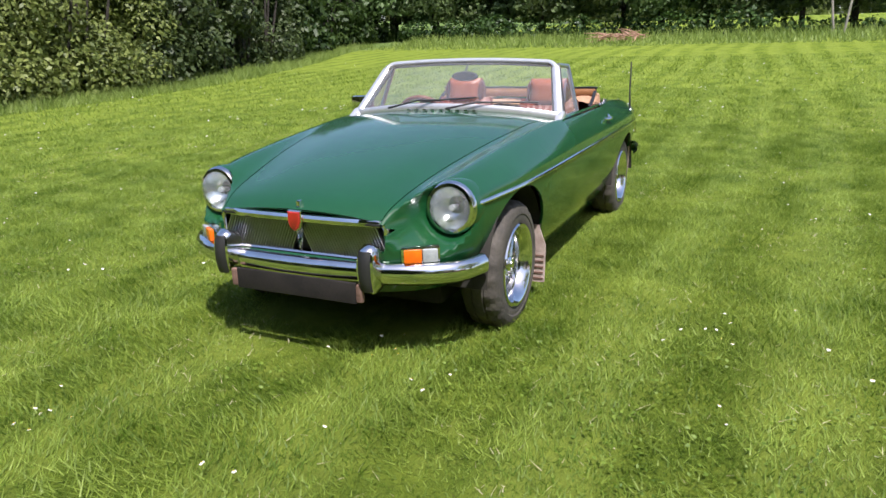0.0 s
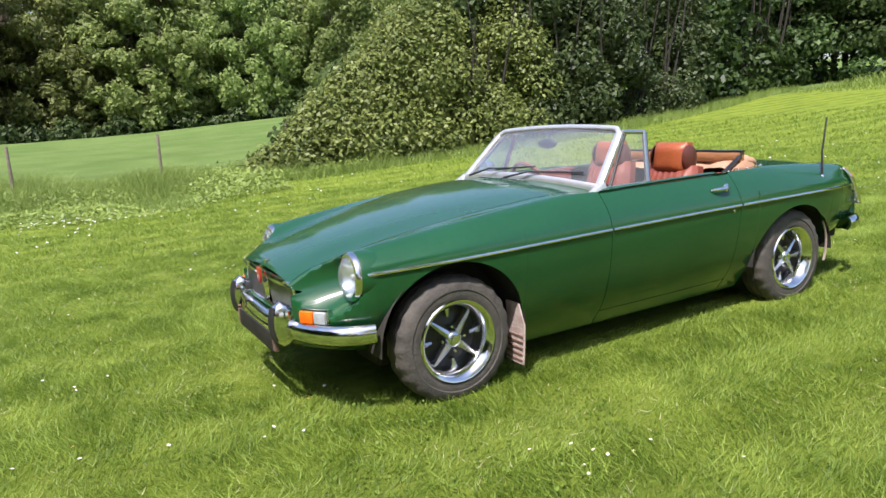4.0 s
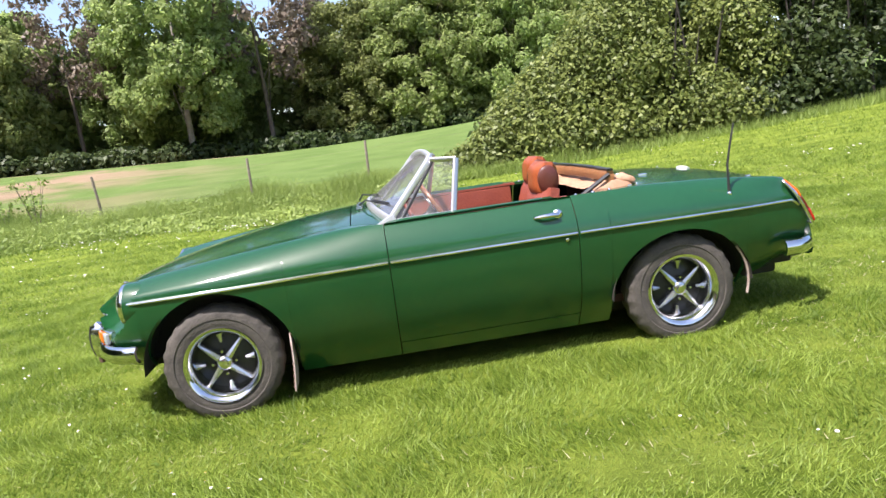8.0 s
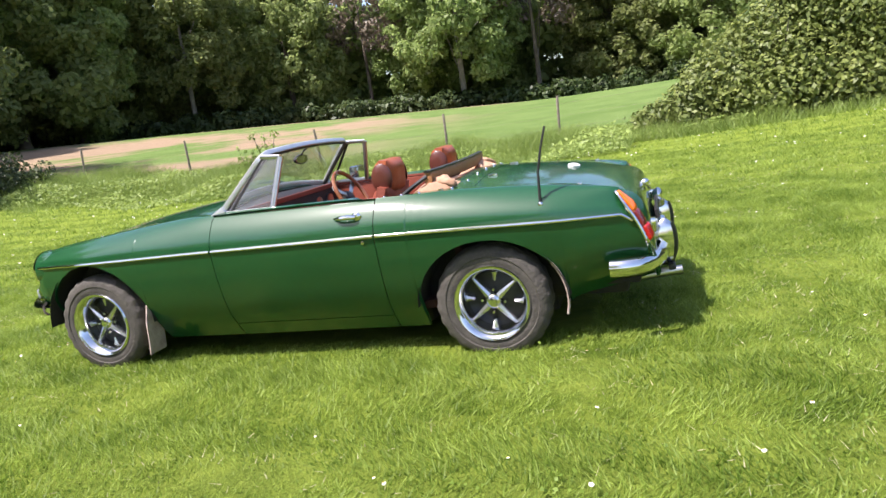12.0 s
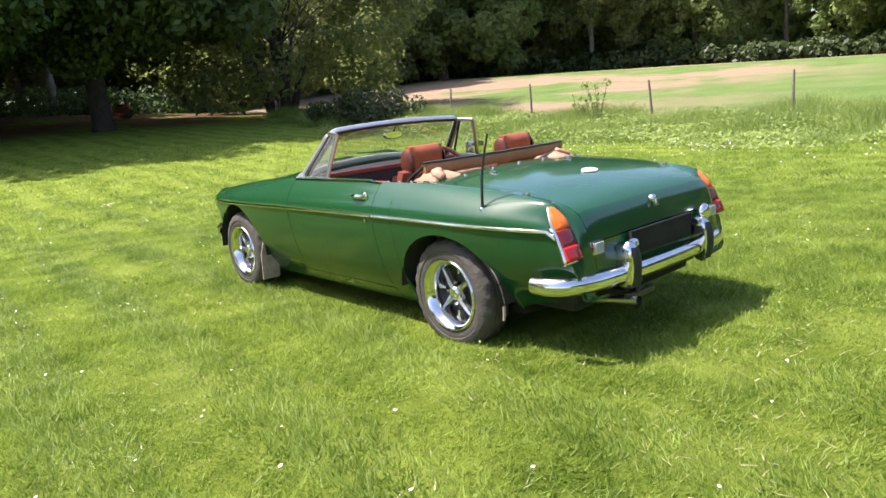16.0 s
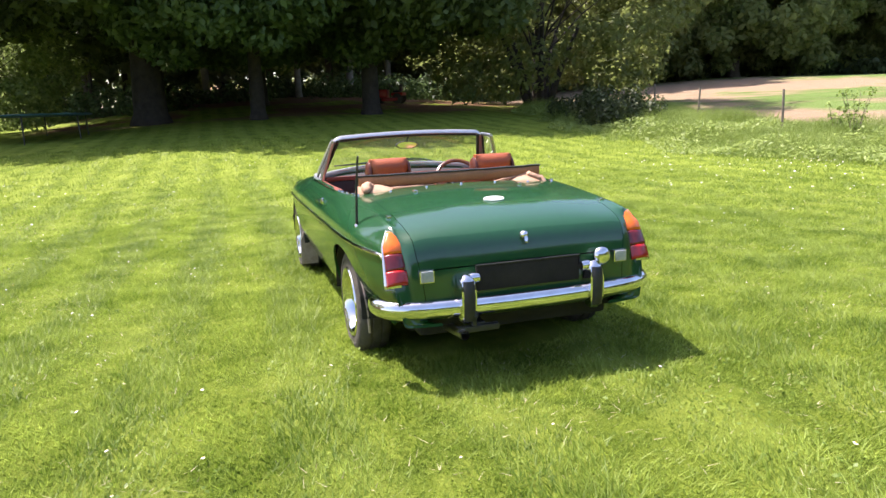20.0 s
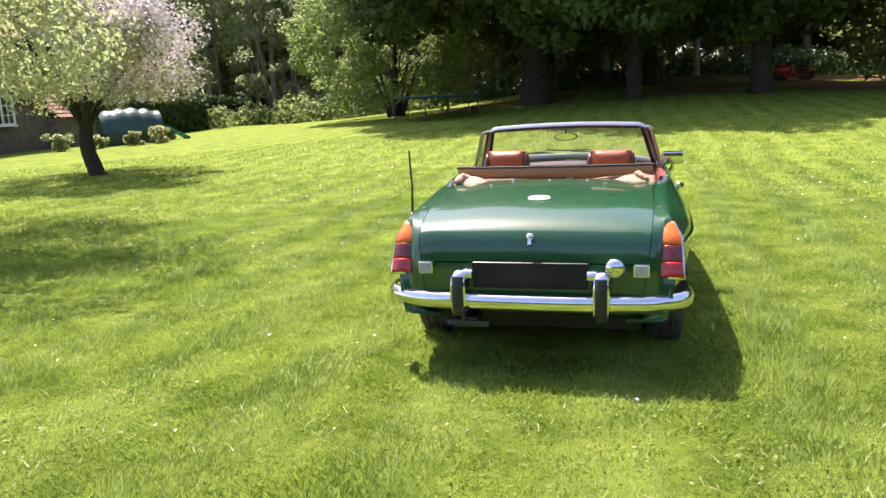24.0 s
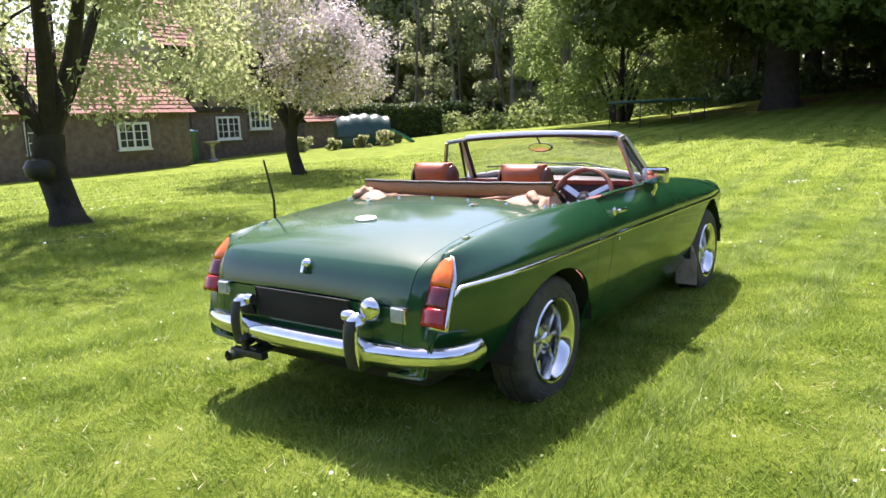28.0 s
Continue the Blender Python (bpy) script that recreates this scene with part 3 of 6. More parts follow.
def bush(name, label, x0, x1, n_lumps, n_leaves, size, leaf, seed):
    ob = thing(name, label, "bush")
    r = random.Random(seed)
    cs, rs = [], []
    for k in range(n_lumps):
        x = r.uniform(x1, x0)
        top, fr = bush_top(x), bush_front(x)
        z = r.random() ** 0.8 * top
        back = 0.5 + 1.0 * (z / top) ** 1.5 * min(1.6, top / 3) + r.random() ** 2 * 1.4
        if noise.noise((x * .55, z * .8, seed)) < -.15 - .4 * (top < 3.2):
            continue
        rr = r.uniform(0.2, 0.85) * min(1.0, 0.45 + top / 5)
        cs.append((x, fr - back, ground_z(x, fr) + max(rr * 0.7, z - rr * 0.6)))
        rs.append(rr)
    co = lump_leaves(cs, rs, n_leaves, size, flat=0.85, droop=0.5, shell=0.7)
    fast_mesh("foliage", co, 4, leaf, ob)
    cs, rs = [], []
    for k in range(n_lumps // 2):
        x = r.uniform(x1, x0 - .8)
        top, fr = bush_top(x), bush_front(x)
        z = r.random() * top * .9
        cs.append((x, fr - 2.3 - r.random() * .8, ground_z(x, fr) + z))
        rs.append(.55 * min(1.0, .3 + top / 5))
    # inner leaves use the colour that has shade painted in
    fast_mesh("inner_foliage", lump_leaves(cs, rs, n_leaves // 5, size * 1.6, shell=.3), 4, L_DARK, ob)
    bm = bmesh.new()                       # the bare wood inside
    for k in range(int((x0 - x1) * 3)):
        x = r.uniform(x1, x0)
        y, top = bush_front(x) - r.uniform(1.0, 2.2), bush_top(x)
        g = ground_z(x, y)
        e = Vector((x + r.uniform(-.8, .8), y + r.uniform(-.2, .9), g + top * r.uniform(.55, .9)))
        tube(bm, [(x, y, g - .1), Vector((x, y, g)).lerp(e, .5) + Vector((r.uniform(-.2, .2), 0, .1)), e], [.05, .035, .008], 5)
    part("stem_wood", bm, M_DARKBARK, ob)["kind"] = "stuff"
    return ob


bush("bush", "large sunlit bramble bush of dense small leaves, thinning to a tip", -1.9, -10.0, 520, 80000, 0.088, L_BUSH, 21)
bush("hedge", "tall overgrown mixed hedge with dark gaps, deep shade in its leaf colour", -9.5, -19.5, 340, 42000, 0.12, L_MIXED, 22)
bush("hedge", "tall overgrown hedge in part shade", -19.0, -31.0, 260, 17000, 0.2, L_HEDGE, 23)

# ---- the car ----
# Nose towards +x, its left side towards +y. Tables give half-section control curves along x.
T_ZC = [(-1.945, .40), (-1.938, .50), (-1.928, .585), (-1.915, .655), (-1.895, .712), (-1.86, .752), (-1.78, .79), (-1.54, .843), (-1.2, .874), (-.98, .884),
        (.3, .902), (.45, .896), (.7, .876), (1.0, .838), (1.3, .787), (1.55, .733), (1.70, .688), (1.77, .655), (1.80, .63)]
T_YB = [(-1.945, .50), (-1.9, .532), (-1.5, .556), (-1.15, .565), (-.98, .583), (-.8, .62), (-.3, .64), (.28, .632), (.45, .585), (.8, .535), (1.2, .475), (1.5, .425), (1.72, .392), (1.80, .375)]
T_ZB = [(-1.945, .39), (-1.938, .49), (-1.928, .572), (-1.915, .637), (-1.895, .694), (-1.86, .738), (-1.78, .772), (-1.54, .820), (-1.2, .848), (-.98, .857), (-.8, .853),
        (.28, .850), (.45, .860), (.8, .833), (1.2, .778), (1.5, .718), (1.72, .655), (1.80, .605)]
T_YF = [(-1.945, .55), (-1.9, .585), (-1.79, .61), (-1.4, .628), (-1, .652), (-.6, .668), (.28, .665), (.6, .648), (1.2, .60), (1.5, .562), (1.6, .522), (1.7, .462), (1.80, .395)]
T_ZF = [(-1.945, .36), (-1.935, .45), (-1.91, .555), (-1.86, .66), (-1.79, .783), (-1.6, .806), (-1.4, .822), (-1, .842), (-.6, .850), (.28, .850), (.6, .836), (1.0, .806), (1.3, .776), (1.5, .750),
        (1.56, .737), (1.62, .708), (1.68, .672), (1.74, .632), (1.80, .588)]
T_W = [(-1.945, .60), (-1.93, .625), (-1.9, .638), (-1.83, .655), (-1.6, .712), (-1.45, .735), (-1, .755), (-.5, .76), (0, .76), (.6, .755), (1.156, .735), (1.4, .705), (1.52, .686), (1.57, .672),
       (1.62, .646), (1.68, .592), (1.73, .522), (1.77, .455), (1.80, .400)]
T_WL = [(-1.945, .60), (-1.9, .635), (-1.8, .665), (-1.6, .712), (-1, .752), (0, .757), (.8, .75), (1.156, .735), (1.4, .71), (1.55, .69), (1.65, .648), (1.73, .556), (1.78, .452), (1.80, .405)]
T_BOT = [(-1.945, .34), (-1.8, .31), (-1.56, .27), (-1.5, .22), (-.8, .165), (.8, .165), (1.5, .29), (1.65, .31), (1.80, .32)]
T_BELT = [(-1.945, .655), (-1.85, .663), (-1.4, .674), (-.63, .681), (.3, .677), (1.0, .667), (1.59, .655), (1.8, .645)]
FX, RX, HUB_Z = 1.168, -1.163, 0.296


def section(x):
    zf, w, wl, bot = (lerp_table(x, t) for t in (T_ZF, T_W, T_WL, T_BOT))
    yb, zb, yf, zc = (lerp_table(x, t) for t in (T_YB, T_ZB, T_YF, T_ZC))
    belt = min(lerp_table(x, T_BELT), zf - .03 if zf < .68 else zf - .06)
    belt = max(belt, bot + .02)
    z6 = max(min(.5, belt - .05), bot + .012)
    return [(0, zc), (yb * .55, zc - (zc - zb) * .27), (yb, zb), (yf, zf), (max(yf + .02, w - .028), (zf * .52 + belt * .48)),
            (w, belt), (wl - .016, z6), (wl - .070, bot + (z6 - bot) * .45), (wl - .170, bot)]


def skin(x, u, c=None):
    """A point of the left half of the body: u 0 at the middle line, 2 the lid's edge, 3 the wing's crest, 5 the belt, 8 the sill."""
    c = c or section(x)
    p = [(-c[1][0], c[1][1])] + c + [(c[8][0] * 2 - c[7][0], c[8][1] * 2 - c[7][1])]
    i = min(int(u), 7)
    t = u - i
    q = p[i:i + 4]
    o = [0.5 * (2 * q[1][k] + (q[2][k] - q[0][k]) * t + (2 * q[0][k] - 5 * q[1][k] + 4 * q[2][k] - q[3][k]) * t * t
                + (3 * q[1][k] - q[0][k] - 3 * q[2][k] + q[3][k]) * t ** 3) for k in (0, 1)]
    return Vector((x, o[0], o[1]))


def low_edge(x):
    z = lerp_table(x, T_BOT)
    if abs(x - FX) < .36:
        z = max(z, HUB_Z - .003 + math.sqrt(.36 ** 2 - (x - FX) ** 2))
    if abs(x - RX) < .365:
        z = max(z, HUB_Z + .318 * math.sqrt(1 - ((x - RX) / .365) ** 2))
    return z


def u_at(x, z):
    """The u between 4 and 8 at which the side is z high."""
    c, lo, hi = section(x), 4.0, 8.0
    for _ in range(22):
        mid = (lo + hi) / 2
        lo, hi = (mid, hi) if skin(x, mid, c).z > z else (lo, mid)
    return lo


def stations(x0, x1, step=0.05):
    """Places along the body, closer at the arches and at both ends."""
    xs = {round(x0 + (x1 - x0) * k / max(1, round((x1 - x0) / step)), 5) for k in range(max(1, round((x1 - x0) / step)) + 1)}
    for cx, hw in ((FX, .36), (RX, .365)):
        xs |= {cx + hw * math.cos(math.pi * k / 22) for k in range(1, 22)} | {cx - hw + .0006, cx + hw - .0006, cx - hw - .0006, cx + hw + .0006}
    xs |= {-1.945, -1.942, -1.938, -1.934, -1.928, -1.9235, -1.92, -1.915, -1.91, -1.90, -1.885, -1.87, 1.54, 1.555, 1.57, 1.585, 1.60, 1.615, 1.63, 1.645, 1.66, 1.675, 1.69, 1.705, 1.72, 1.735, 1.75, 1.765, 1.78, 1.79, 1.80}
    return sorted(x for x in xs if x0 - 1e-6 <= x <= x1 + 1e-6)


def shell(name, verts, faces, material, parent, label, thick):
    """A sheet given thickness inwards, with closed edges."""
    me = bpy.data.meshes.new("sheet")
    me.from_pydata([tuple(v) for v in verts], [], faces)
    nor = [v.normal.copy() for v in me.vertices]
    bpy.data.meshes.remove(me)
    n = len(verts)
    both = [Vector(v) for v in verts] + [Vector(v) - m * thick for v, m in zip(verts, nor)]
    count = {}
    for f in faces:
        for a, b in zip(f, f[1:] + f[:1]):
            count[(a, b)] = count.get((a, b), 0) + 1
    rim = [(b, a, a + n, b + n) for a, b in count if (b, a) not in count]
    return link_mesh(name, both, faces + [tuple(k + n for k in f[::-1]) for f in faces] + rim, material, parent, label, smooth=50)


def panel(name, x0, x1, u0, u1, nu, parent, label="", side=0, material=None, step=0.05, thick=0.014):
    """A body panel between two places along the car and two values of u (numbers, or functions of x). side 0: across both halves."""
    xs, verts, faces = stations(x0, x1, step), [], []
    us = [(u0(x) if callable(u0) else u0, u1(x) if callable(u1) else u1) for x in xs]
    sides = (1, -1) if side == 0 else (side,)
    if side == 0:
        cols = [(-1, k) for k in range(nu, 0, -1)] + [(1, k) for k in range(nu + 1)]
    else:
        cols = [(side, k) for k in range(nu + 1)]
    for x, (a, b) in zip(xs, us):
        c = section(x)
        for s, k in cols:
            p = skin(x, a + (b - a) * k / nu, c)
            if x > 1.53:                                      # the scoop round the headlamp
                p.x = min(x, 1.535 + 2.6 * max(0, math.hypot(p.y - .577, p.z - .636) - .090))
            verts.append((p.x, p.y * s, p.z))
    n = len(cols)
    for i in range(len(xs) - 1):
        for j in range(n - 1):
            q = (i * n + j, (i + 1) * n + j, (i + 1) * n + j + 1, i * n + j + 1)
            faces.append(q if side >= 0 else q[::-1])
    return shell(name, verts, faces, material or M_PAINT, parent, label, thick)


car = thing("sports_car", "green open two-seat sports car, hood folded, parked on the lawn", "car")


def bottom(x):
    return u_at(x, low_edge(x))


panel("bonnet", .468, 1.795, 0, lambda x: 2 - .035, 8, car, "long green bonnet")
panel("scuttle_panel", .30, .462, 0, 2 - .035, 8, car)
panel("rear_deck", -1.115, -.985, 0, 2 - .018, 8, car)
panel("boot_lid", -1.9245, -1.1195, 0, 2 - .018, 8, car, "green boot lid reflecting the sky")
panel("rear_panel", -1.945, -1.9255, 0, 2 - .018, 8, car)
for s in (1, -1):
    panel("front_wing", .307, 1.80, 2.0, bottom, 40, car, side=s)
    panel("rear_wing", -1.945, -.634, 2.0, bottom, 26, car, side=s)
    panel("door", -.630, .303, 2.45, lambda x: u_at(x, .248), 22, car, "green door" + (" dulled by light dust" if s > 0 else ""), side=s)
    panel("door_capping", -.630, .303, 1.9, 2.40, 3, car, "rust-red padded door capping", side=s, material=M_LEATHER)
    panel("sill", -.629, .302, lambda x: u_at(x, .243), bottom, 4, car, side=s)

# chrome belt strips
for s in (1, -1):
    for a, b in ((-1.845, -.638), (-.626, .299), (.311, 1.59)):
        bm = bmesh.new()
        n = 26
        pts = []
        for k in range(n + 1):
            x = a + (b - a) * k / n
            p = skin(x, 5.0)
            pts.append((x, s * (p.y + .003), p.z))
        tube(bm, pts, .0085, 8)
        part("belt_strip", bm, M_CHROME, car)

# underside, wheel houses, front and rear closing panels
bm = boxm((-1.80, -.50, .25), (1.45, .50, .42), .03)
box(bm, (-.80, -.53, .165), (.80, .53, .27), None, .02)
box(bm, (-1.45, -.46, .165), (1.45, .46, .27), None, .03)
box(bm, (1.40, -.36, .37), (1.70, .36, .45), None, .02)
box(bm, (-1.86, -.55, .31), (-1.52, .55, .50), None, .02)
part("underbody", bm, M_UNDER, car, "dark dirty underbody")
for s in (1, -1):
    for cx, ra, rb in ((FX, .368, .368), (RX, .372, .326)):
        bm = bmesh.new()
        rows = []
        for y in (.725, .49):
            w = min(y, lerp_table(cx, T_WL) - .03)
            rows.append([bm.verts.new((cx + ra * math.cos(math.pi * k / 20), s * w, HUB_Z + rb * math.sin(math.pi * k / 20) - .0)) for k in range(21)])
        lo = [[bm.verts.new((cx + sx * ra, s * (lerp_table(cx, T_WL) - .05 if r == 0 else .49), .30)) for sx in (1, -1)] for r in (0, 1)]
        for k in range(20):
            bm.faces.new((rows[0][k], rows[0][k + 1], rows[1][k + 1], rows[1][k]))
        bm.faces.new((rows[0][0], rows[1][0], lo[1][0], lo[0][0]))
        bm.faces.new((rows[0][20], rows[1][20], lo[1][1], lo[0][1]))
        mid = bm.verts.new((cx, s * .49, .30))
        for k in range(20):
            bm.faces.new((rows[1][k], rows[1][k + 1], mid))
        part("wheel_house", bm, M_UNDER, car)
bm = bmesh.new()                            # valance under the grille
rows = [[bm.verts.new((1.80 + dx - .06 * (abs(y) / .41) ** 3 * (z < .4), y, z)) for y in [(-.405 + .081 * k) for k in range(11)]]
        for dx, z in ((-.01, .46), (.004, .445), (.004, .42), (-.03, .39), (-.14, .362), (-.26, .335), (-.36, .31))]
for a, b in zip(rows, rows[1:]):
    for k in range(10):
        bm.faces.new((a[k], a[k + 1], b[k + 1], b[k]))
part("front_valance", bm, M_PAINT, car)

# grille
grille = part("grille", boxm((1.715, -.385, .455), (1.735, .385, .635)), M_SATIN, car, "recessed black grille")


def ring(x, hy, z0, z1, rc, n=6):
    pts = []
    for cy, cz, a0 in ((hy - rc, z1 - rc, 0), (-hy + rc, z1 - rc, 90), (-hy + rc, z0 + rc, 180), (hy - rc, z0 + rc, 270)):
        for k in range(n + 1):
            a = radians(a0 + 90 * k / n)
            pts.append((x, cy + rc * math.cos(a), cz + rc * math.sin(a)))
    return pts + pts[:2]


bm = bmesh.new()
tube(bm, [(x + .010 - .03 * (abs(y) / .39) ** 4, y, z) for x, y, z in ring(1.80, .392, .455, .606, .035)], .010, 8)
part("grille_surround", bm, M_CHROME, grille, "chrome grille surround")
def flatbar_y(x, hy, z):
    """A flat bright band across the nose, swept back at its ends."""
    bm = bmesh.new()
    rows = []
    for k in range(17):
        y = -hy + 2 * hy * k / 16
        dx = x - .03 * (abs(y) / .39) ** 4
        rows.append([bm.verts.new(q) for q in ((dx - .012, y, z + .012), (dx + .002, y, z + .010), (dx + .008, y, z - .002), (dx + .004, y, z - .018), (dx - .012, y, z - .018))])
    for a, b in zip(rows, rows[1:]):
        for k in range(5):
            bm.faces.new((a[k], a[(k + 1) % 5], b[(k + 1) % 5], b[k]))
    bm.faces.new(rows[0])
    bm.faces.new(rows[-1])
    return bm


bm = bmesh.new()                            # leaning bright-edged slats behind the opening
for side_y in (1, -1):
    for k in range(27):
        y = side_y * (.022 + .0135 * k)
        box(bm, (-.009, -.0020, -.078), (.009, .0020, .078), Matrix.Translation((1.776, y, .527)) @ pose(0, 0, 0, side_y * 24, 0, 0))
part("grille_slats", bm, M_ALU, grille, "leaning grey mesh slats")
part("top_band", flatbar_y(1.806, .378, .606), M_CHROME, grille, "flat chrome band under the bonnet lip")
part("grille_shelf", boxm((1.735, -.375, .592), (1.800, .375, .604), .004), M_SATIN, grille)
bm = bmesh.new()
rows = []
for k in range(6):
    z = .60 - .135 * k / 5
    hw = .004 + .010 * (1 - abs(2 * k / 5 - 1))
    rows.append([bm.verts.new(q) for q in ((1.786, -hw, z), (1.812 - .012 * k / 5, 0, z), (1.786, hw, z), (1.776, 0, z))])
for a, b in zip(rows, rows[1:]):
    for k in range(4):
        bm.faces.new((a[k], a[(k + 1) % 4], b[(k + 1) % 4], b[k]))
bm.faces.new(rows[0])
bm.faces.new(rows[-1])
part("centre_bar", bm, M_CHROME, grille)


def shield(x0, x1, g):
    """A small shield: square shoulders and a pointed foot, g larger all round."""
    bm = bmesh.new()
    edge = [(-.026 - g, .629 + g), (.026 + g, .629 + g), (.027 + g, .590), (.020 + g, .566 - g), (.004, .553 - g), (-.004, .553 - g), (-.020 - g, .566 - g), (-.027 - g, .590)]
    r0, r1, r2 = ([bm.verts.new((x, y * q, .595 + (z - .595) * q)) for y, z in edge] for x, q in ((x0, 1), (x1 - .003, 1), (x1, .9)))
    for a, b in ((r0, r1), (r1, r2)):
        for k in range(8):
            bm.faces.new((a[k], a[(k + 1) % 8], b[(k + 1) % 8], b[k]))
    bm.faces.new(r0[::-1])
    bm.faces.new(r2)
    return bm


part("badge", shield(1.806, 1.827, 0), M_BADGE, grille, "small red shield badge in a chrome frame")
part("badge_frame", shield(1.800, 1.818, .005), M_CHROME, grille)
part("bonnet_motif", boxm((1.765, -.008, .640), (1.79, .008, .668), .005), M_CHROME, car)

# headlamps, sidelamps
for s in (1, -1):
    m = Matrix.Translation((1.578, s * .577, .636)) @ pose(0, 0, 0, 0, 90 - 4, 0)
    bm = bmesh.new()
    lathe(bm, [(.112, -.10), (.112, -.01), (.106, .006)], 32, m)
    bowl = part("headlamp", bm, M_PAINT, car, "round headlamp in a green bowl")
    bm = bmesh.new()
    lathe(bm, [(.107, .0), (.106, .016), (.098, .026), (.086, .028), (.083, .018)], 36, m)
    part("rim", bm, M_CHROME, bowl, "chrome rim")
    bm = bmesh.new()
    lathe(bm, [(.085, .016), (.070, -.012), (.045, -.038), (.02, -.050), (0, -.052)], 32, m)
    part("reflector", bm, M_HEADLENS, bowl, "bright silvered reflector")
    bm = bmesh.new()
    lathe(bm, [(0, .012), (.012, .010), (.014, -.01), (.010, -.045)], 14, m)
    part("bulb", bm, M_CLEAR, bowl)
    bm = bmesh.new()
    lathe(bm, [(.086, .018), (.078, .034), (.06, .046), (.036, .053), (0, .056)], 32, m)
    part("lens", bm, M_GLASS, bowl, "domed clear glass lens").visible_shadow = False
    m = Matrix.Translation((1.742, s * .515, .482)) @ Matrix.Rotation(s * radians(33), 4, "Z")
    lamp = part("sidelamp", boxm((-.03, -.075, -.034), (.006, .075, .034), .008, m), M_CHROME, car, "chrome-framed sidelamp")
    a, b = ((-.066, .004) if s > 0 else (-.004, .066))
    part("amber_lens", boxm((0, a, -.026), (.022, b, .026), .008, m), M_AMBER, lamp, "amber lens")
    a, b = ((.006, .066) if s > 0 else (-.066, -.006))
    part("clear_lens", boxm((0, a, -.026), (.02, b, .026), .008, m), M_CLEAR, lamp, "clear lens")

bm = bmesh.new()                            # apron closing the sunlit slot behind the bumper; its dark colour stands for shade
rows = []
for k in range(25):
    y = -.57 + 1.14 * k / 24
    xb = lerp_table(abs(y), [(0, 1.842), (.18, 1.836), (.36, 1.815), (.50, 1.775), (.61, 1.71), (.67, 1.635)]) - .016
    rows.append([bm.verts.new(q) for q in ((xb - .16, y, .43), (xb - .05, y, .425), (xb, y, .405), (xb - .03, y, .388), (xb - .14, y, .368), (xb - .28, y, .34), (xb - .38, y, .31))])
for a, b in zip(rows, rows[1:]):
    for k in range(6):
        bm.faces.new((a[k], a[k + 1], b[k + 1], b[k]))
part("front_apron", bm, M_UNDER, car, "dirty dark apron behind the bumper, shade in its colour")

# bumpers


def bumper(sign, pts, z, h, parent, label):
    """A bumper blade: plan points from the middle to the left end."""
    half = [Vector((x, y, 0)) for x, y in pts]
    full = [Vector((v.x, -v.y, 0)) for v in half[:0:-1]] + half
    fine = []
    for i in range(len(full) - 1):
        p = [full[max(i - 1, 0)], full[i], full[i + 1], full[min(i + 2, len(full) - 1)]]
        for k in range(4):
            t = k / 4
            fine.append(0.5 * (2 * p[1] + (p[2] - p[0]) * t + (2 * p[0] - 5 * p[1] + 4 * p[2] - p[3]) * t * t + (3 * p[1] - p[0] - 3 * p[2] + p[3]) * t ** 3))
    fine.append(full[-1])
    bm = bmesh.new()
    prof = [(-.016, h / 2), (.0, h / 2 + .002), (.012, h / 2 - .010), (.020, h * .25), (.023, 0), (.020, -h * .25), (.012, -h / 2 + .010), (0, -h / 2 - .002), (-.016, -h / 2),
            (-.010, -h / 2 + .012), (.006, -h * .2), (.008, 0), (.006, h * .2), (-.010, h / 2 - .012)]
    path = []
    for i, p in enumerate(fine):
        d = (fine[min(i + 1, len(fine) - 1)] - fine[max(i - 1, 0)]).normalized()
        o = Vector((d.y, -d.x, 0))
        if o.x * sign < -.2 or (abs(o.x) <= .2 and o.y * p.y < 0):
            o = -o
        path.append((p + Vector((0, 0, z)), o))
    sweep(bm, path, prof)
    return part("front_bumper" if sign > 0 else "rear_bumper", bm, M_CHROME, parent, label, smooth=60)


fb = bumper(1, [(1.842, 0), (1.836, .18), (1.815, .36), (1.775, .50), (1.71, .61), (1.635, .67), (1.55, .698)], .412, .082, car, "curved chrome front bumper")
rb = bumper(-1, [(-1.992, 0), (-1.988, .2), (-1.972, .4), (-1.945, .55), (-1.89, .655), (-1.81, .70), (-1.73, .702)], .424, .080, car, "curved chrome rear bumper")


def overrider(sign, x, y, z0, z1, parent):
    bm = bmesh.new()
    n = 10
    prof = []
    for k in range(n + 1):
        t = k / n
        prof.append((.030 * max(0, math.sin(math.pi * t)) ** .35, z0 + (z1 - z0) * t))
    rows = []
    for d, z in prof:
        rows.append([bm.verts.new((x + sign * a * (d / .03), y + b * (.35 + .65 * d / .03), z)) for a, b in
                     ((-.058, -.042), (-.02, -.049), (.036, -.036), (.050, 0), (.036, .036), (-.02, .049), (-.058, .042))])
    for r0, r1 in zip(rows, rows[1:]):
        for k in range(7):
            bm.faces.new((r0[k], r0[(k + 1) % 7], r1[(k + 1) % 7], r1[k]))
    bm.faces.new(rows[0])
    bm.faces.new(rows[-1])
    ob = part("overrider", bm, M_CHROME, parent, "chrome overrider with a black rubber face")
    bm = bmesh.new()
    rows = []
    for d, z in prof[1:-1]:
        rows.append([bm.verts.new((x + sign * (a * (d / .03) + .004), y + b, z)) for a, b in ((.036, -.027), (.048, -.018), (.054, 0), (.048, .018), (.036, .027))])
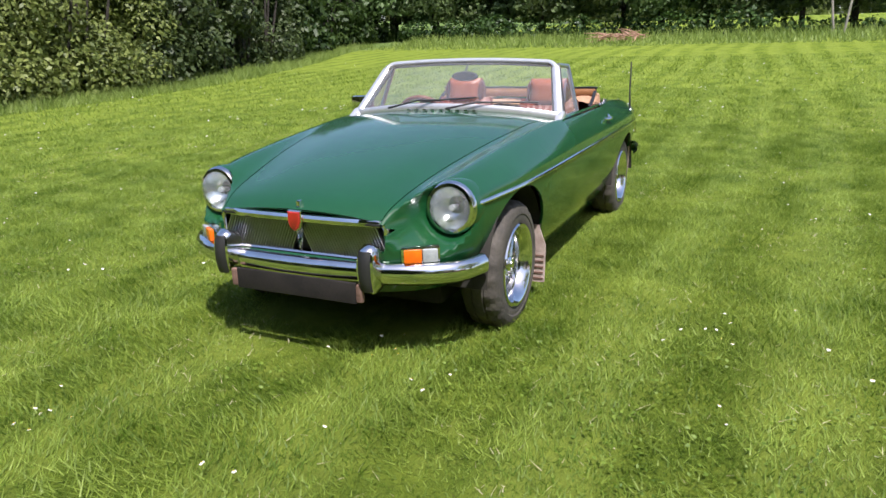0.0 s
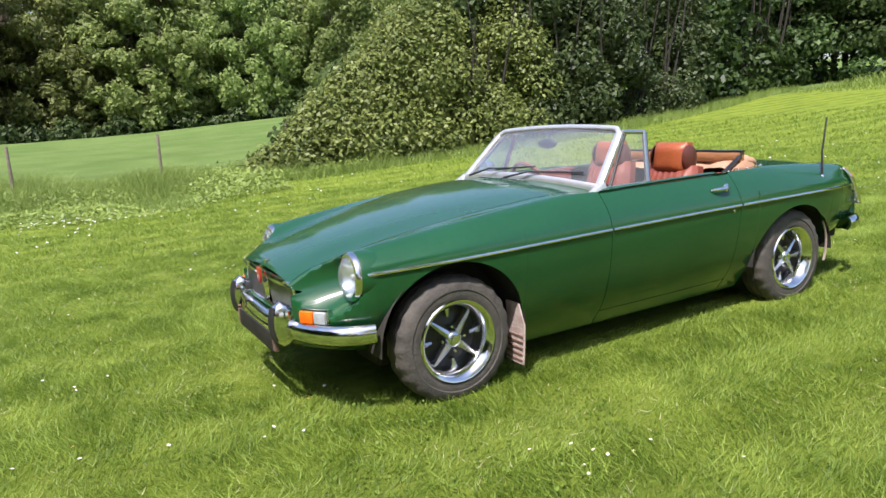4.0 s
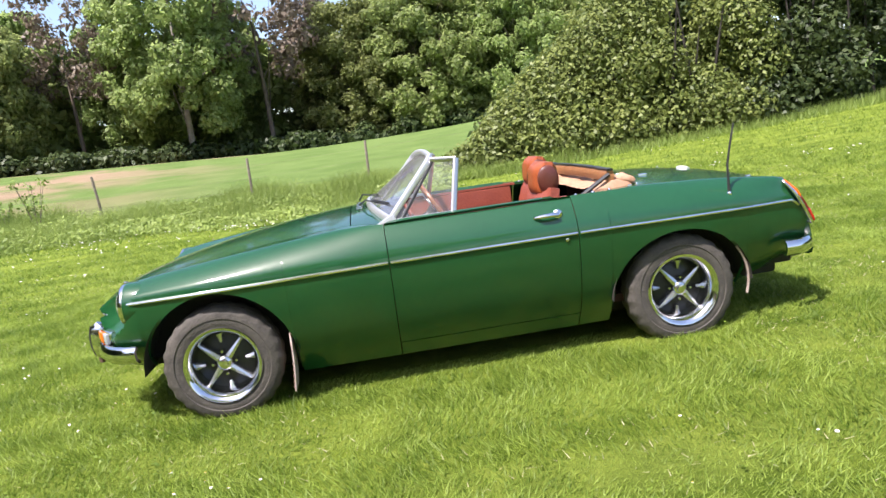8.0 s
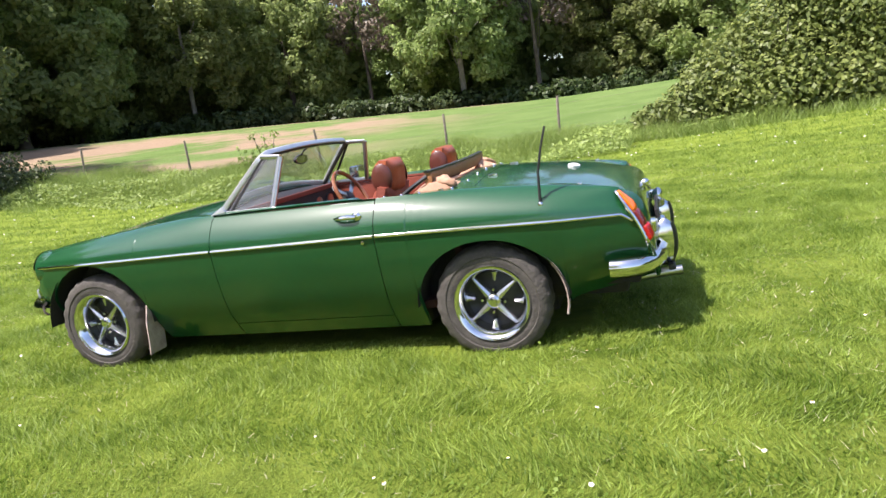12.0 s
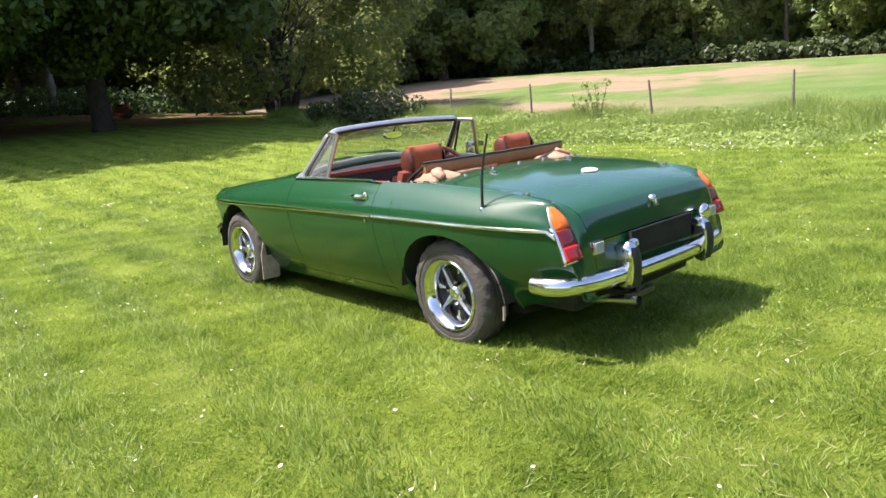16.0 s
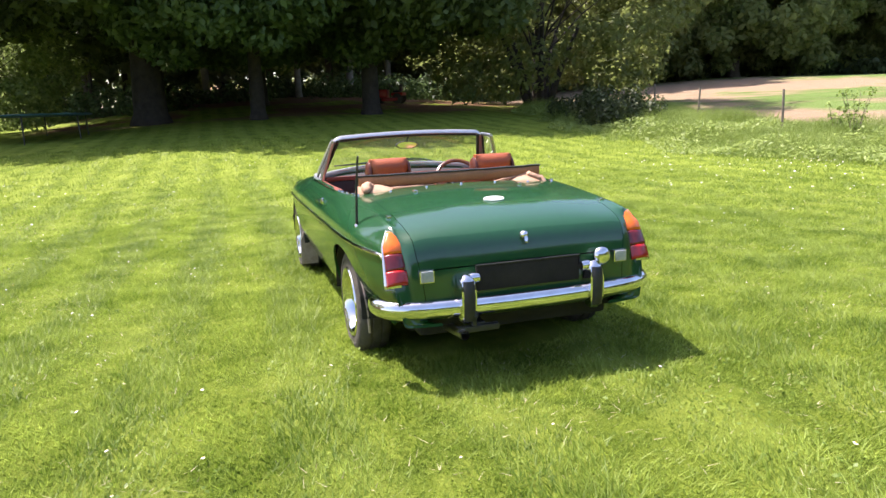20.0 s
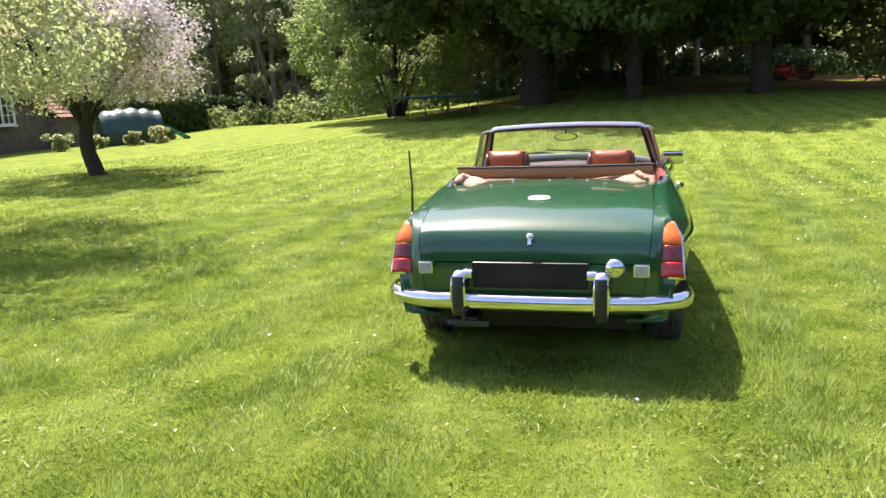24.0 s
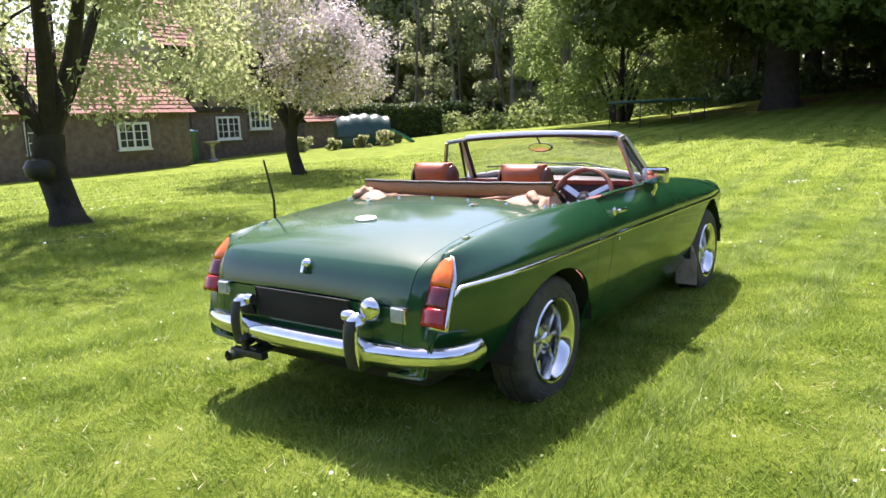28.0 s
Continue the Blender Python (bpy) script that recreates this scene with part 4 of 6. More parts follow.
    for r0, r1 in zip(rows, rows[1:]):
        for k in range(4):
            bm.faces.new((r0[k], r0[k + 1], r1[k + 1], r1[k]))
    part("rubber_face", bm, M_BLACK, ob)
    return ob


for y in (.345, -.345):
    overrider(1, 1.838, y, .335, .535, fb)
for y in (.322, -.322):
    o = overrider(-1, -1.983, y, .345, .575, rb)
    bm = bmesh.new()
    lathe(bm, [(0, -.03), (.022, -.03), (.026, 0), (.02, .02), (0, .026)], 14, Matrix.Translation((-1.972, y * .90, .555)) @ pose(0, 0, 0, 90 if y < 0 else -90, 0, 0))
    part("plate_lamp", bm, M_CHROME, o, "small chrome plate lamp")

# plates (no writing)
bm = boxm((1.866, -.27, .300), (1.876, .30, .386), .004)
fp = part("front_plate", bm, M_PLATE, car, "plain dark front plate hung under the bumper")
for y in (-.285, .315):
    part("plate_bracket", boxm((1.856, y - .014, .308), (1.877, y + .014, .380), .006), M_RUST, fp)
rp = part("rear_plate", boxm((-1.952, -.262, .485), (-1.94, .262, .605), .004), M_PLATE, car, "plain dark rear plate")
bm = bmesh.new()
tube(bm, [(-1.954, .262, .56), (-1.954, .262, .605), (-1.954, -.262, .605), (-1.954, -.262, .56)], .004, 6)
part("plate_frame", bm, M_SATIN, rp)

# tail lamps
for s in (1, -1):
    def lamp_at(t, v, lift):
        """Across (v -1..1) and down (t 0..1) the sloping tail lamp."""
        x = -1.782 - .128 * t - .012 * math.sin(math.pi * t)
        z = .772 - .240 * t
        wide = .046 * min(1.0, .42 + 2.2 * t) + .005 * t
        y = .612 + .010 * t
        bulge = lift * (1 - .55 * v * v)
        return Vector((x - bulge * .80, s * (y + v * wide), z + bulge * .42))
    bm = bmesh.new()
    n = 14
    rows = [[bm.verts.new(lamp_at(k / n, v * 1.16, .004)) for v in (-1, -.5, 0, .5, 1)] for k in range(n + 1)]
    for a, b in zip(rows, rows[1:]):
        for k in range(4):
            bm.faces.new((a[k], a[k + 1], b[k + 1], b[k]))
    tl = part("tail_lamp", bm, M_CHROME, car, "tall three-colour tail lamp in a chrome frame")
    md = tl.modifiers.new("thickness", "SOLIDIFY")
    md.thickness, md.offset = .014, -1
    for nm, t0, t1, mm in (("amber_lens", .02, .425, M_AMBER), ("stop_lens", .423, .722, M_MAROON), ("red_lens", .720, .985, M_REDLENS)):
        bm = bmesh.new()
        lift = .034 if nm != "red_lens" else .040
        rows = []
        for k in range(9):
            t = t0 + (t1 - t0) * k / 8
            e = 1.0 if 0 < k < 8 else .86
            rows.append([bm.verts.new(lamp_at(t, v, (lift * min(1, .35 + 2.4 * t) if abs(v) < .99 else .012) * e)) for v in (-1, -.93, -.6, -.2, .2, .6, .93, 1)])
        for a, b in zip(rows, rows[1:]):
            for k in range(7):
                bm.faces.new((a[k], a[k + 1], b[k + 1], b[k]))
        lens_ob = part(nm, bm, mm, tl, {"amber_lens": "amber lens", "stop_lens": "dark red lens", "red_lens": "bright red lens"}[nm])
        md = lens_ob.modifiers.new("thickness", "SOLIDIFY")
        md.thickness, md.offset = .006, -1
    # reversing lamp
    rl = part("reversing_lamp", boxm((-1.945, s * .492 - .036, .545), (-1.90, s * .492 + .036, .607), .008), M_CHROME, car, "chrome-framed reversing lamp")
    part("lens", boxm((-1.952, s * .492 - .029, .551), (-1.94, s * .492 + .029, .601), .004), M_CLEAR, rl, "ribbed clear lens")
bm = bmesh.new()
lathe(bm, [(0, -.02), (.03, -.02), (.045, .004), (.043, .016), (.03, .028), (0, .034)], 24, Matrix.Translation((-1.955, -.378, .588)) @ pose(0, 0, 0, 0, -90, 0))
part("round_lamp", bm, M_CHROME, car, "round chrome-backed extra lamp")

# boot fittings
bm = bmesh.new()
lathe(bm, [(.055, -.004), (.056, .006), (.03, .012), (0, .013)], 22, Matrix.Translation((-1.54, 0, .845)) @ pose(0, 0, 0, 0, -12, 0) @ Matrix.Diagonal((.6, 1, 1, 1)))
part("boot_badge", bm, M_WHITE, car, "oval silver-white boot badge")
bm = bmesh.new()
lathe(bm, [(0, 0), (.021, 0), (.022, .012), (.012, .026), (0, .03)], 18, Matrix.Translation((-1.896, 0, .712)) @ pose(0, 0, 0, 0, -62, 0))
box(bm, (-.012, -.009, -.034), (.010, .009, .01), Matrix.Translation((-1.912, 0, .712)) @ pose(0, 0, 0, 0, 20, 0), .004)
part("boot_handle", bm, M_CHROME, car, "chrome push-button boot handle")
for y in (.31, -.31):
    p = skin(-1.155, 1.15)
    part("boot_hinge", boxm((-1.18, y - .012, p.z - .004), (-1.13, y + .012, p.z + .012), .005), M_CHROME, car)
for s in (1, -1):
    for x in (-.96, -1.62):
        p = skin(x, 2.25 if x > -1 else 2.2)
        part("fastener", boxm((p.x - .012, s * p.y - .012, p.z - .004), (p.x + .012, s * p.y + .012, p.z + .010), .004), M_CHROME, car)

# hood studs round the back of the cockpit
for s in (1, -1):
    for x in (-.67, -.76, -.85, -1.01):
        p = skin(x, 2.12)
        part("hood_stud", lathe(bmesh.new(), [(.0085, -.003), (.0085, .004), (.005, .009), (0, .010)], 10, Matrix.Translation((p.x, s * p.y, p.z))), M_CHROME, car)
for y in (-.42, -.21, 0, .21, .42):
    p = skin(-1.05, 2 * abs(y) / .56)
    part("hood_stud", lathe(bmesh.new(), [(.0085, -.003), (.0085, .004), (.005, .009), (0, .010)], 10, Matrix.Translation((-1.05, y, p.z))), M_CHROME, car)

# door handles and locks
for s in (1, -1):
    p = skin(-.505, 3.85)
    bm = bmesh.new()
    lathe(bm, [(0, 0), (.022, 0), (.024, .006), (.016, .014), (0, .016)], 18, Matrix.Translation((-.545, s * (p.y + .0), p.z)) @ pose(0, 0, 0, -90 * s, 0, 0))
    tube(bm, [(-.545, s * (p.y + .022), p.z), (-.51, s * (p.y + .03), p.z + .003), (-.455, s * (p.y + .028), p.z + .002), (-.425, s * (p.y + .006), p.z - .002)], [.010, .012, .010, .006], 8)
    part("door_handle", bm, M_CHROME, car, "chrome pull handle")
    q = skin(-.564, 5.15)
    bm = bmesh.new()
    lathe(bm, [(0, 0), (.009, 0), (.009, .006), (0, .008)], 12, Matrix.Translation((-.570, s * q.y, .655)) @ pose(0, 0, 0, -90 * s, 0, 0))
    part("door_lock", bm, M_CHROME, car)

# aerial
bm = bmesh.new()
tube(bm, [(-1.448, .698, .735), (-1.449, .697, .80), (-1.452, .692, .90), (-1.474, .690, 1.0), (-1.502, .684, 1.10)], [.008, .007, .006, .0055, .005], 8)
aer = part("aerial", bm, M_BLACK, car, "thin black whip aerial")
bm = bmesh.new()
lathe(bm, [(0, -.01), (.018, -.01), (.016, .008), (.009, .022), (0, .026)], 16, Matrix.Translation((-1.448, .692, .742)) @ pose(0, 0, 0, -35, 0, 0))
part("aerial_base", bm, M_CHROME, aer)

# mud flaps
for s in (1, -1):
    bm = bmesh.new()
    xs = [(.829, .40), (.826, .30), (.832, .20), (.842, .115)]
    r0 = [[bm.verts.new((x + dx, s * y, z)) for y in (.60, .66, .735 if z < .35 else .70)] for dx in (0, .007) for x, z in xs]
    for b0 in (0, 4):
        for k in range(3):
            for j in range(2):
                bm.faces.new((r0[b0 + k][j], r0[b0 + k][j + 1], r0[b0 + k + 1][j + 1], r0[b0 + k + 1][j]))
    for k in range(3):
        bm.faces.new((r0[k][2], r0[k + 1][2], r0[k + 5][2], r0[k + 4][2]))
        bm.faces.new((r0[k][0], r0[k + 1][0], r0[k + 5][0], r0[k + 4][0]))
    fl = part("mud_flap", bm, M_MUD, car, "muddy pale front mud flap")
    for k in range(5):
        z = .13 + .028 * k
        part("flap_rib", boxm((.847 - (z - .115) * .10, s * .605 if s > 0 else -.728, z), (.853 - (z - .115) * .10, s * .728 if s > 0 else -.605, z + .008)), M_RUST, fl)

bm = bmesh.new()                            # pale strip on the rear arch lip, standing in for sunlight on it
tube(bm, [(RX + .366 * math.cos(radians(a)), .698 - .0004 * (a - 150), HUB_Z + .322 * math.sin(radians(a))) for a in range(146, 196, 6)], .007, 6)
part("arch_lip", bm, M_MUD, car, "arch lip with a pale strip for the sunlight on it")

# exhaust and tow bar
bm = bmesh.new()
tube(bm, [(-1.5, .36, .27), (-1.8, .36, .29), (-2.05, .36, .318)], .022, 14, cap=False)
tube(bm, [(-2.05, .36, .318), (-1.8, .36, .29)], .019, 14, cap=False)
part("exhaust_pipe", bm, M_ALU, car, "silver exhaust tail pipe")
bm = bmesh.new()
box(bm, (-2.0, .24, .325), (-1.75, .29, .355), None, .006)
box(bm, (-2.02, .18, .315), (-1.985, .38, .345), None, .006)
lathe(bm, [(0, 0), (.014, 0), (.014, .03), (.024, .045), (.018, .066), (0, .07)], 16, Matrix.Translation((-2.005, .30, .345)))
part("tow_bar", bm, M_SATIN, car, "black tow bar")

# ---- wheels ----


def wheel(cx, s):
    """A chrome and black sports wheel at the axle end cx; s is the side."""
    ob = part("wheel", lathe(bmesh.new(), [(.134, -.07), (.148, -.025), (.132, -.018), (.055, -.002), (0, .0)], 36), M_SATIN, car, "pressed-steel wheel with bright spokes on black")
    ob.matrix_basis = Matrix.Translation((cx, s * .625, HUB_Z)) @ pose(0, 0, 0, -90 * s, 0, 0) @ pose(0, 0, 0, 0, 0, 44 + cx * 4)
    prof = [(.163, -.072), (.215, -.084), (.255, -.084), (.275, -.074), (.286, -.055), (.2885, -.03), (.282, -.028), (.282, -.022), (.2895, -.02), (.2895, .02), (.282, .022), (.282, .028),
            (.2885, .03), (.286, .055), (.275, .074), (.255, .084), (.230, .087), (.226, .083), (.200, .086), (.184, .078), (.165, .066)]
    bm = lathe(bmesh.new(), prof, 96, close=True)
    bm.verts.ensure_lookup_table()
    for j, (r, h) in enumerate(prof):            # tread blocks round the shoulders
        if r > .274:
            for k in range(96):
                if (k + (2 if h > 0 else 0)) % 4 > 1:
                    v = bm.verts[j * 96 + k]
                    v.co = v.co * .981
    part("tyre", bm, M_TYRE, ob, "dusty black tyre")
    bm = lathe(bmesh.new(), [(.188, .072), (.190, .084), (.185, .091), (.176, .089), (.165, .076), (.150, .054), (.143, .032), (.141, -.05), (.146, -.05), (.150, .03), (.160, .052), (.176, .070)], 64, close=True)
    part("rim", bm, M_CHROME, ob, "chrome rim")
    for k in range(8):
        a = k * 45
        wide = k % 2 == 0
        bm = bmesh.new()
        w = [(.022, .021), (.050, .020), (.095, .015), (.142, .009)] if wide else [(.098, .009), (.112, .010), (.128, .014), (.144, .022)]
        rows = []
        for r, hw in w:
            h = .040 - .12 * max(0, r - .03) if wide else .012 + .10 * max(0, r - .098)
            rows.append([bm.verts.new(pose(0, 0, 0, 0, 0, a) @ Vector(q)) for q in
                         ((r, -hw, h - .028), (r, -hw * .75, h), (r, 0, h + .006), (r, hw * .75, h), (r, hw, h - .028))])
        for r0, r1 in zip(rows, rows[1:]):
            for j in range(4):
                bm.faces.new((r0[j], r0[j + 1], r1[j + 1], r1[j]))
        part("spoke" if wide else "spoke_stub", bm, M_SPOKE, ob)
    bm = lathe(bmesh.new(), [(.040, .0), (.038, .040), (.032, .050), (.021, .054), (.019, .060), (0, .064)], 26)
    part("hub_cap", bm, M_CHROME, ob, "chrome hub cap")
    for k in range(4):
        a = radians(45 * (2 * k + 1))
        bm = lathe(bmesh.new(), [(.009, .0), (.009, .036), (.006, .042), (0, .043)], 6, Matrix.Translation((.057 * math.cos(a), .057 * math.sin(a), 0)))
        part("wheel_nut", bm, M_CHROME, ob)
    return ob


for cx in (FX, RX):
    for s in (1, -1):
        wheel(cx, s)

# ---- windscreen ----


def screen(v, t):
    """The screen's surface: v from -1 to 1 across, t from 0 at its foot to 1."""
    wide = .632 + (.535 - .632) * t
    y = v * wide
    x0, x1 = .372 - .095 * abs(v) ** 2.2, .012 + .008 * v * v
    z0, z1 = .905 - .050 * abs(v) ** 2.2, 1.156 - .018 * v * v
    return Vector((x0 + (x1 - x0) * t, y, z0 + (z1 - z0) * t))


ws = thing("windscreen", "raked windscreen", "windscreen")
ws.parent = car
del ws["category"], ws["label"]
gv2 = [screen(-1 + 2 * i / 20, j / 6) for j in range(7) for i in range(21)]
gl = link_mesh("glass", gv2, [(j * 21 + i, j * 21 + i + 1, (j + 1) * 21 + i + 1, (j + 1) * 21 + i) for j in range(6) for i in range(20)], M_GLASS, ws, "clear windscreen glass", smooth=60)
gl.visible_shadow = False


def flatbar(pts, wide, deep, axis):
    """A rounded bar along points; axis is the direction of its depth at every point."""
    bm = bmesh.new()
    rows = []
    for i, p in enumerate(pts):
        d = (Vector(pts[min(i + 1, len(pts) - 1)]) - Vector(pts[max(i - 1, 0)])).normalized()
        a = (Vector(axis) - d * d.dot(Vector(axis))).normalized()
        b = d.cross(a)
        rows.append([bm.verts.new(Vector(p) + a * deep * q + b * wide * r) for q, r in
                     ((-.5, -.3), (-.3, -.5), (.3, -.5), (.5, -.3), (.5, .3), (.3, .5), (-.3, .5), (-.5, .3))])
    for r0, r1 in zip(rows, rows[1:]):
        for k in range(8):
            bm.faces.new((r0[k], r0[(k + 1) % 8], r1[(k + 1) % 8], r1[k]))
    bm.faces.new(rows[0][::-1])
    bm.faces.new(rows[-1])
    return bm


hoop = [screen(-1, t) for t in (-.03, .2, .4, .6, .8, .87)]           # pillars and top rail in one bent frame
for sgn in (-1, 1):
    arc = []
    for k in range(1, 8):
        a = math.pi / 2 * k / 8
        arc.append(screen(sgn * (1 - .085 * (1 - math.cos(a))), .87 + .13 * math.sin(a)))
    if sgn < 0:
        hoop += arc + [screen(-.91 + 1.82 * k / 18, 1.0) for k in range(19)]
    else:
        hoop += arc[::-1]
hoop += [screen(1, t) for t in (.87, .8, .6, .4, .2, -.03)]
mid_s = screen(0, .5)
bm = bmesh.new()
rows = []
for i, p in enumerate(hoop):
    d = (hoop[min(i + 1, len(hoop) - 1)] - hoop[max(i - 1, 0)]).normalized()
    nrm = Vector((.58, 0, .81))
    nrm = (nrm - d * d.dot(nrm)).normalized()
    out = d.cross(nrm)
    out = out if out.dot(p - mid_s) > 0 else -out
    side_w = .044 if abs(d.y) < .5 else .027
    rows.append([bm.verts.new(p + nrm * q * .030 + out * r * side_w) for q, r in
                 ((-.5, -.42), (-.30, -.5), (.30, -.5), (.5, -.30), (.55, 0), (.5, .30), (.30, .5), (-.30, .5), (-.5, .42))])
for r0, r1 in zip(rows, rows[1:]):
    for k in range(9):
        bm.faces.new((r0[k], r0[(k + 1) % 9], r1[(k + 1) % 9], r1[k]))
bm.faces.new(rows[0][::-1])
bm.faces.new(rows[-1])
part("screen_frame", bm, M_FRAME, ws, "bright metal screen frame with rounded corners")
part("bottom_rail", flatbar([screen(-1 + 2 * k / 20, .03) for k in range(21)], .040, .022, (1, 0, .2)), M_FRAME, ws)
for s in (1, -1):
    part("pillar_foot", boxm((-.055, -.020, -.026), (.055, .020, .030), .014, Matrix.Translation(screen(s, -.02) + Vector((.004, s * .008, -.004))) @ pose(0, 0, 0, 0, 28, 0)), M_FRAME, ws)
    part("inner_pillar", flatbar([screen(s * .955, t) + Vector((-.024, 0, 0)) for t in (0, .5, .93)], .020, .022, (0, 1, 0)), M_DASH, ws)
part("top_seal", flatbar([screen(-.93 + 1.86 * k / 20, .955) + Vector((-.014, 0, -.004)) for k in range(21)], .016, .022, (1, 0, .2)), M_DASH, ws, "black rubber seal under the top rail")
# interior mirror
bm = bmesh.new()
tube(bm, [screen(0, 1) + Vector((-.012, 0, 0)), (.06, .004, 1.115), (.085, .005, 1.085)], .005, 6)
im = part("mirror_stem", bm, M_SATIN, ws)
bm = bmesh.new()
lathe(bm, [(0, -.010), (.075, -.010), (.085, 0), (.080, .010), (0, .010)], 20, Matrix.Translation((.088, .005, 1.07)) @ pose(0, 0, 0, 0, -90, 0) @ Matrix.Diagonal((.34, 1, 1, 1)))
part("rear_view_mirror", bm, M_BLACK, im, "black-backed rear-view mirror")
bm = bmesh.new()
lathe(bm, [(0, .0105), (.074, .0105), (.076, .008)], 20, Matrix.Translation((.087, .005, 1.07)) @ pose(0, 0, 0, 0, -90, 0) @ Matrix.Diagonal((.32, 1, 1, 1)))
part("mirror_face", bm, M_CHROME, im, "bright mirror glass")
# wipers
for y0, y1 in ((-.34, .02), (.02, .37)):
    bm = bmesh.new()
    p0, p1 = Vector((.412, y0, .908)), screen(y1 / .60, .16) + Vector((.03, 0, .01))
    tube(bm, [p0, p0.lerp(p1, .5) + Vector((.01, 0, .02)), p1], [.007, .005, .004], 6)
    a, b = screen((y1 - .19) / .62, .12), screen((y1 + .15) / .62, .22)
    tube(bm, [a + Vector((.016, 0, .006)), (a + b) / 2 + Vector((.018, 0, .008)), b + Vector((.016, 0, .006))], .0055, 6)
    part("wiper", bm, M_SATIN, ws, "black wiper")
# scuttle vent slots
for k in range(9):
    y = -.20 + .05 * k
    p = skin(.415, 0.35 * abs(y) / .2)
    part("vent_slot", boxm((.40, y - .012, p.z + .001), (.432, y + .012, p.z + .009), .003), M_CHROME, car)
# quarterlights
for s in (1, -1):
    a, b = Vector((.235, s * .648, .852)), Vector((-.045, s * .652, .852))
    c, d = Vector((-.102, s * .575, 1.115)), Vector((.028, s * .552, 1.125))
    q = part("quarterlight", flatbar([b, b.lerp(c, .5), c], .028, .020, (0, 1, 0)), M_ALU, car, "chrome-framed quarterlight")
    part("top_frame", flatbar([c, c.lerp(d, .5), d], .024, .018, (0, 1, 0)), M_ALU, q)
    part("lower_frame", flatbar([a, a.lerp(b, .5), b], .034, .018, (0, 1, 0)), M_ALU, q)
    part("front_frame", flatbar([a + Vector((-.02, 0, 0)), (a + d) / 2 + Vector((-.02, 0, 0)), d + Vector((-.02, 0, 0))], .014, .014, (0, 1, 0)), M_SATIN, q)
    pane = link_mesh("pane", [a, b, c, d], [(0, 1, 2, 3)], M_GLASS, q)
    pane.visible_shadow = False
# driver's door mirror
bm = bmesh.new()
tube(bm, [(.06, -.70, .80), (.055, -.725, .84), (.05, -.725, .868)], [.020, .012, .010], 8)
dm = part("door_mirror", bm, M_CHROME, car, "chrome door mirror")
part("mirror_head", boxm((.022, -.795, .862), (.085, -.655, .952), .018), M_CHROME, dm)
part("mirror_glass", boxm((.016, -.787, .870), (.0225, -.663, .944), .004), M_CHROME, dm)

# ---- inside the car ----
bm = bmesh.new()
box(bm, (-1.0, -.60, .26), (.55, .60, .30))
box(bm, (-.85, -.10, .29), (.5, .10, .50), None, .03)
part("cockpit_floor", bm, M_CARPET, car, "dark carpeted cockpit floor")
for s in (1, -1):
    part("door_card", boxm((-.60, s * .625 - .012, .30), (.30, s * .625 + .012, .835), .01), M_LEATHER, car, "rust-red door lining")
    part("footwell_side", boxm((.30, s * .60 - .01, .30), (.62, s * .60 + .01, .84)), M_CARPET, car)
part("rear_bulkhead", boxm((-1.02, -.60, .28), (-.98, .60, .85), .01), M_CARPET, car)
part("rear_shelf", boxm((-1.0, -.58, .55), (-.78, .58, .60), .02), M_CARPET, car)
bm = bmesh.new()
rows = []
for k in range(21):
    y = -.60 + 1.2 * k / 20
    f = .372 - .095 * (abs(y) / .632) ** 2.2 - .035
    rows.append([bm.verts.new(q) for q in ((f, y, .88 - .035 * (y / .6) ** 2), (.22, y, .885 - .03 * (y / .6) ** 2), (.165, y, .865), (.15, y, .82), (.17, y, .66), (.24, y, .62))])
for a, b in zip(rows, rows[1:]):
    for k in range(5):
        bm.faces.new((a[k], a[k + 1], b[k + 1], b[k]))
dash = part("dashboard", bm, M_DASH, car, "black padded dashboard")
part("dash_trim", boxm((.142, -.59, .838), (.158, .59, .868), .006), M_LEATHER, dash)
for y, r in ((-.26, .05), (-.42, .05), (-.10, .03), (-.02, .03)):
    bm = lathe(bmesh.new(), [(0, 0), (r * .85, 0), (r, .006), (r, .0)], 18, Matrix.Translation((.148, y, .755)) @ pose(0, 0, 0, 0, -90, 0))
    part("gauge", bm, M_ALU, dash)
# steering wheel
sw = Matrix.Translation((-.06, -.335, .785)) @ pose(0, 0, 0, 0, -62, 0)
bm = bmesh.new()
tube(bm, [sw @ Vector((.178 * math.cos(2 * math.pi * k / 32), .178 * math.sin(2 * math.pi * k / 32), 0)) for k in range(33)], .014, 8, cap=False)
stw = part("steering_wheel", bm, M_WOOD, car, "wood-rimmed three-spoke steering wheel")
for a in (90, 210, 330):
    bm = boxm((.02, -.016, -.022), (.178, .016, -.014), .003, sw @ pose(0, 0, 0, 0, 0, a + 90))
    part("spoke", bm, M_ALU, stw)
bm = lathe(bmesh.new(), [(0, -.06), (.03, -.06), (.045, -.02), (.03, -.004), (0, 0)], 20, sw)
part("hub", bm, M_BLACK, stw)
bm = bmesh.new()
tube(bm, [sw @ Vector((0, 0, -.05)), sw @ Vector((0, 0, -.30))], .025, 10)
part("column", bm, M_SATIN, stw)


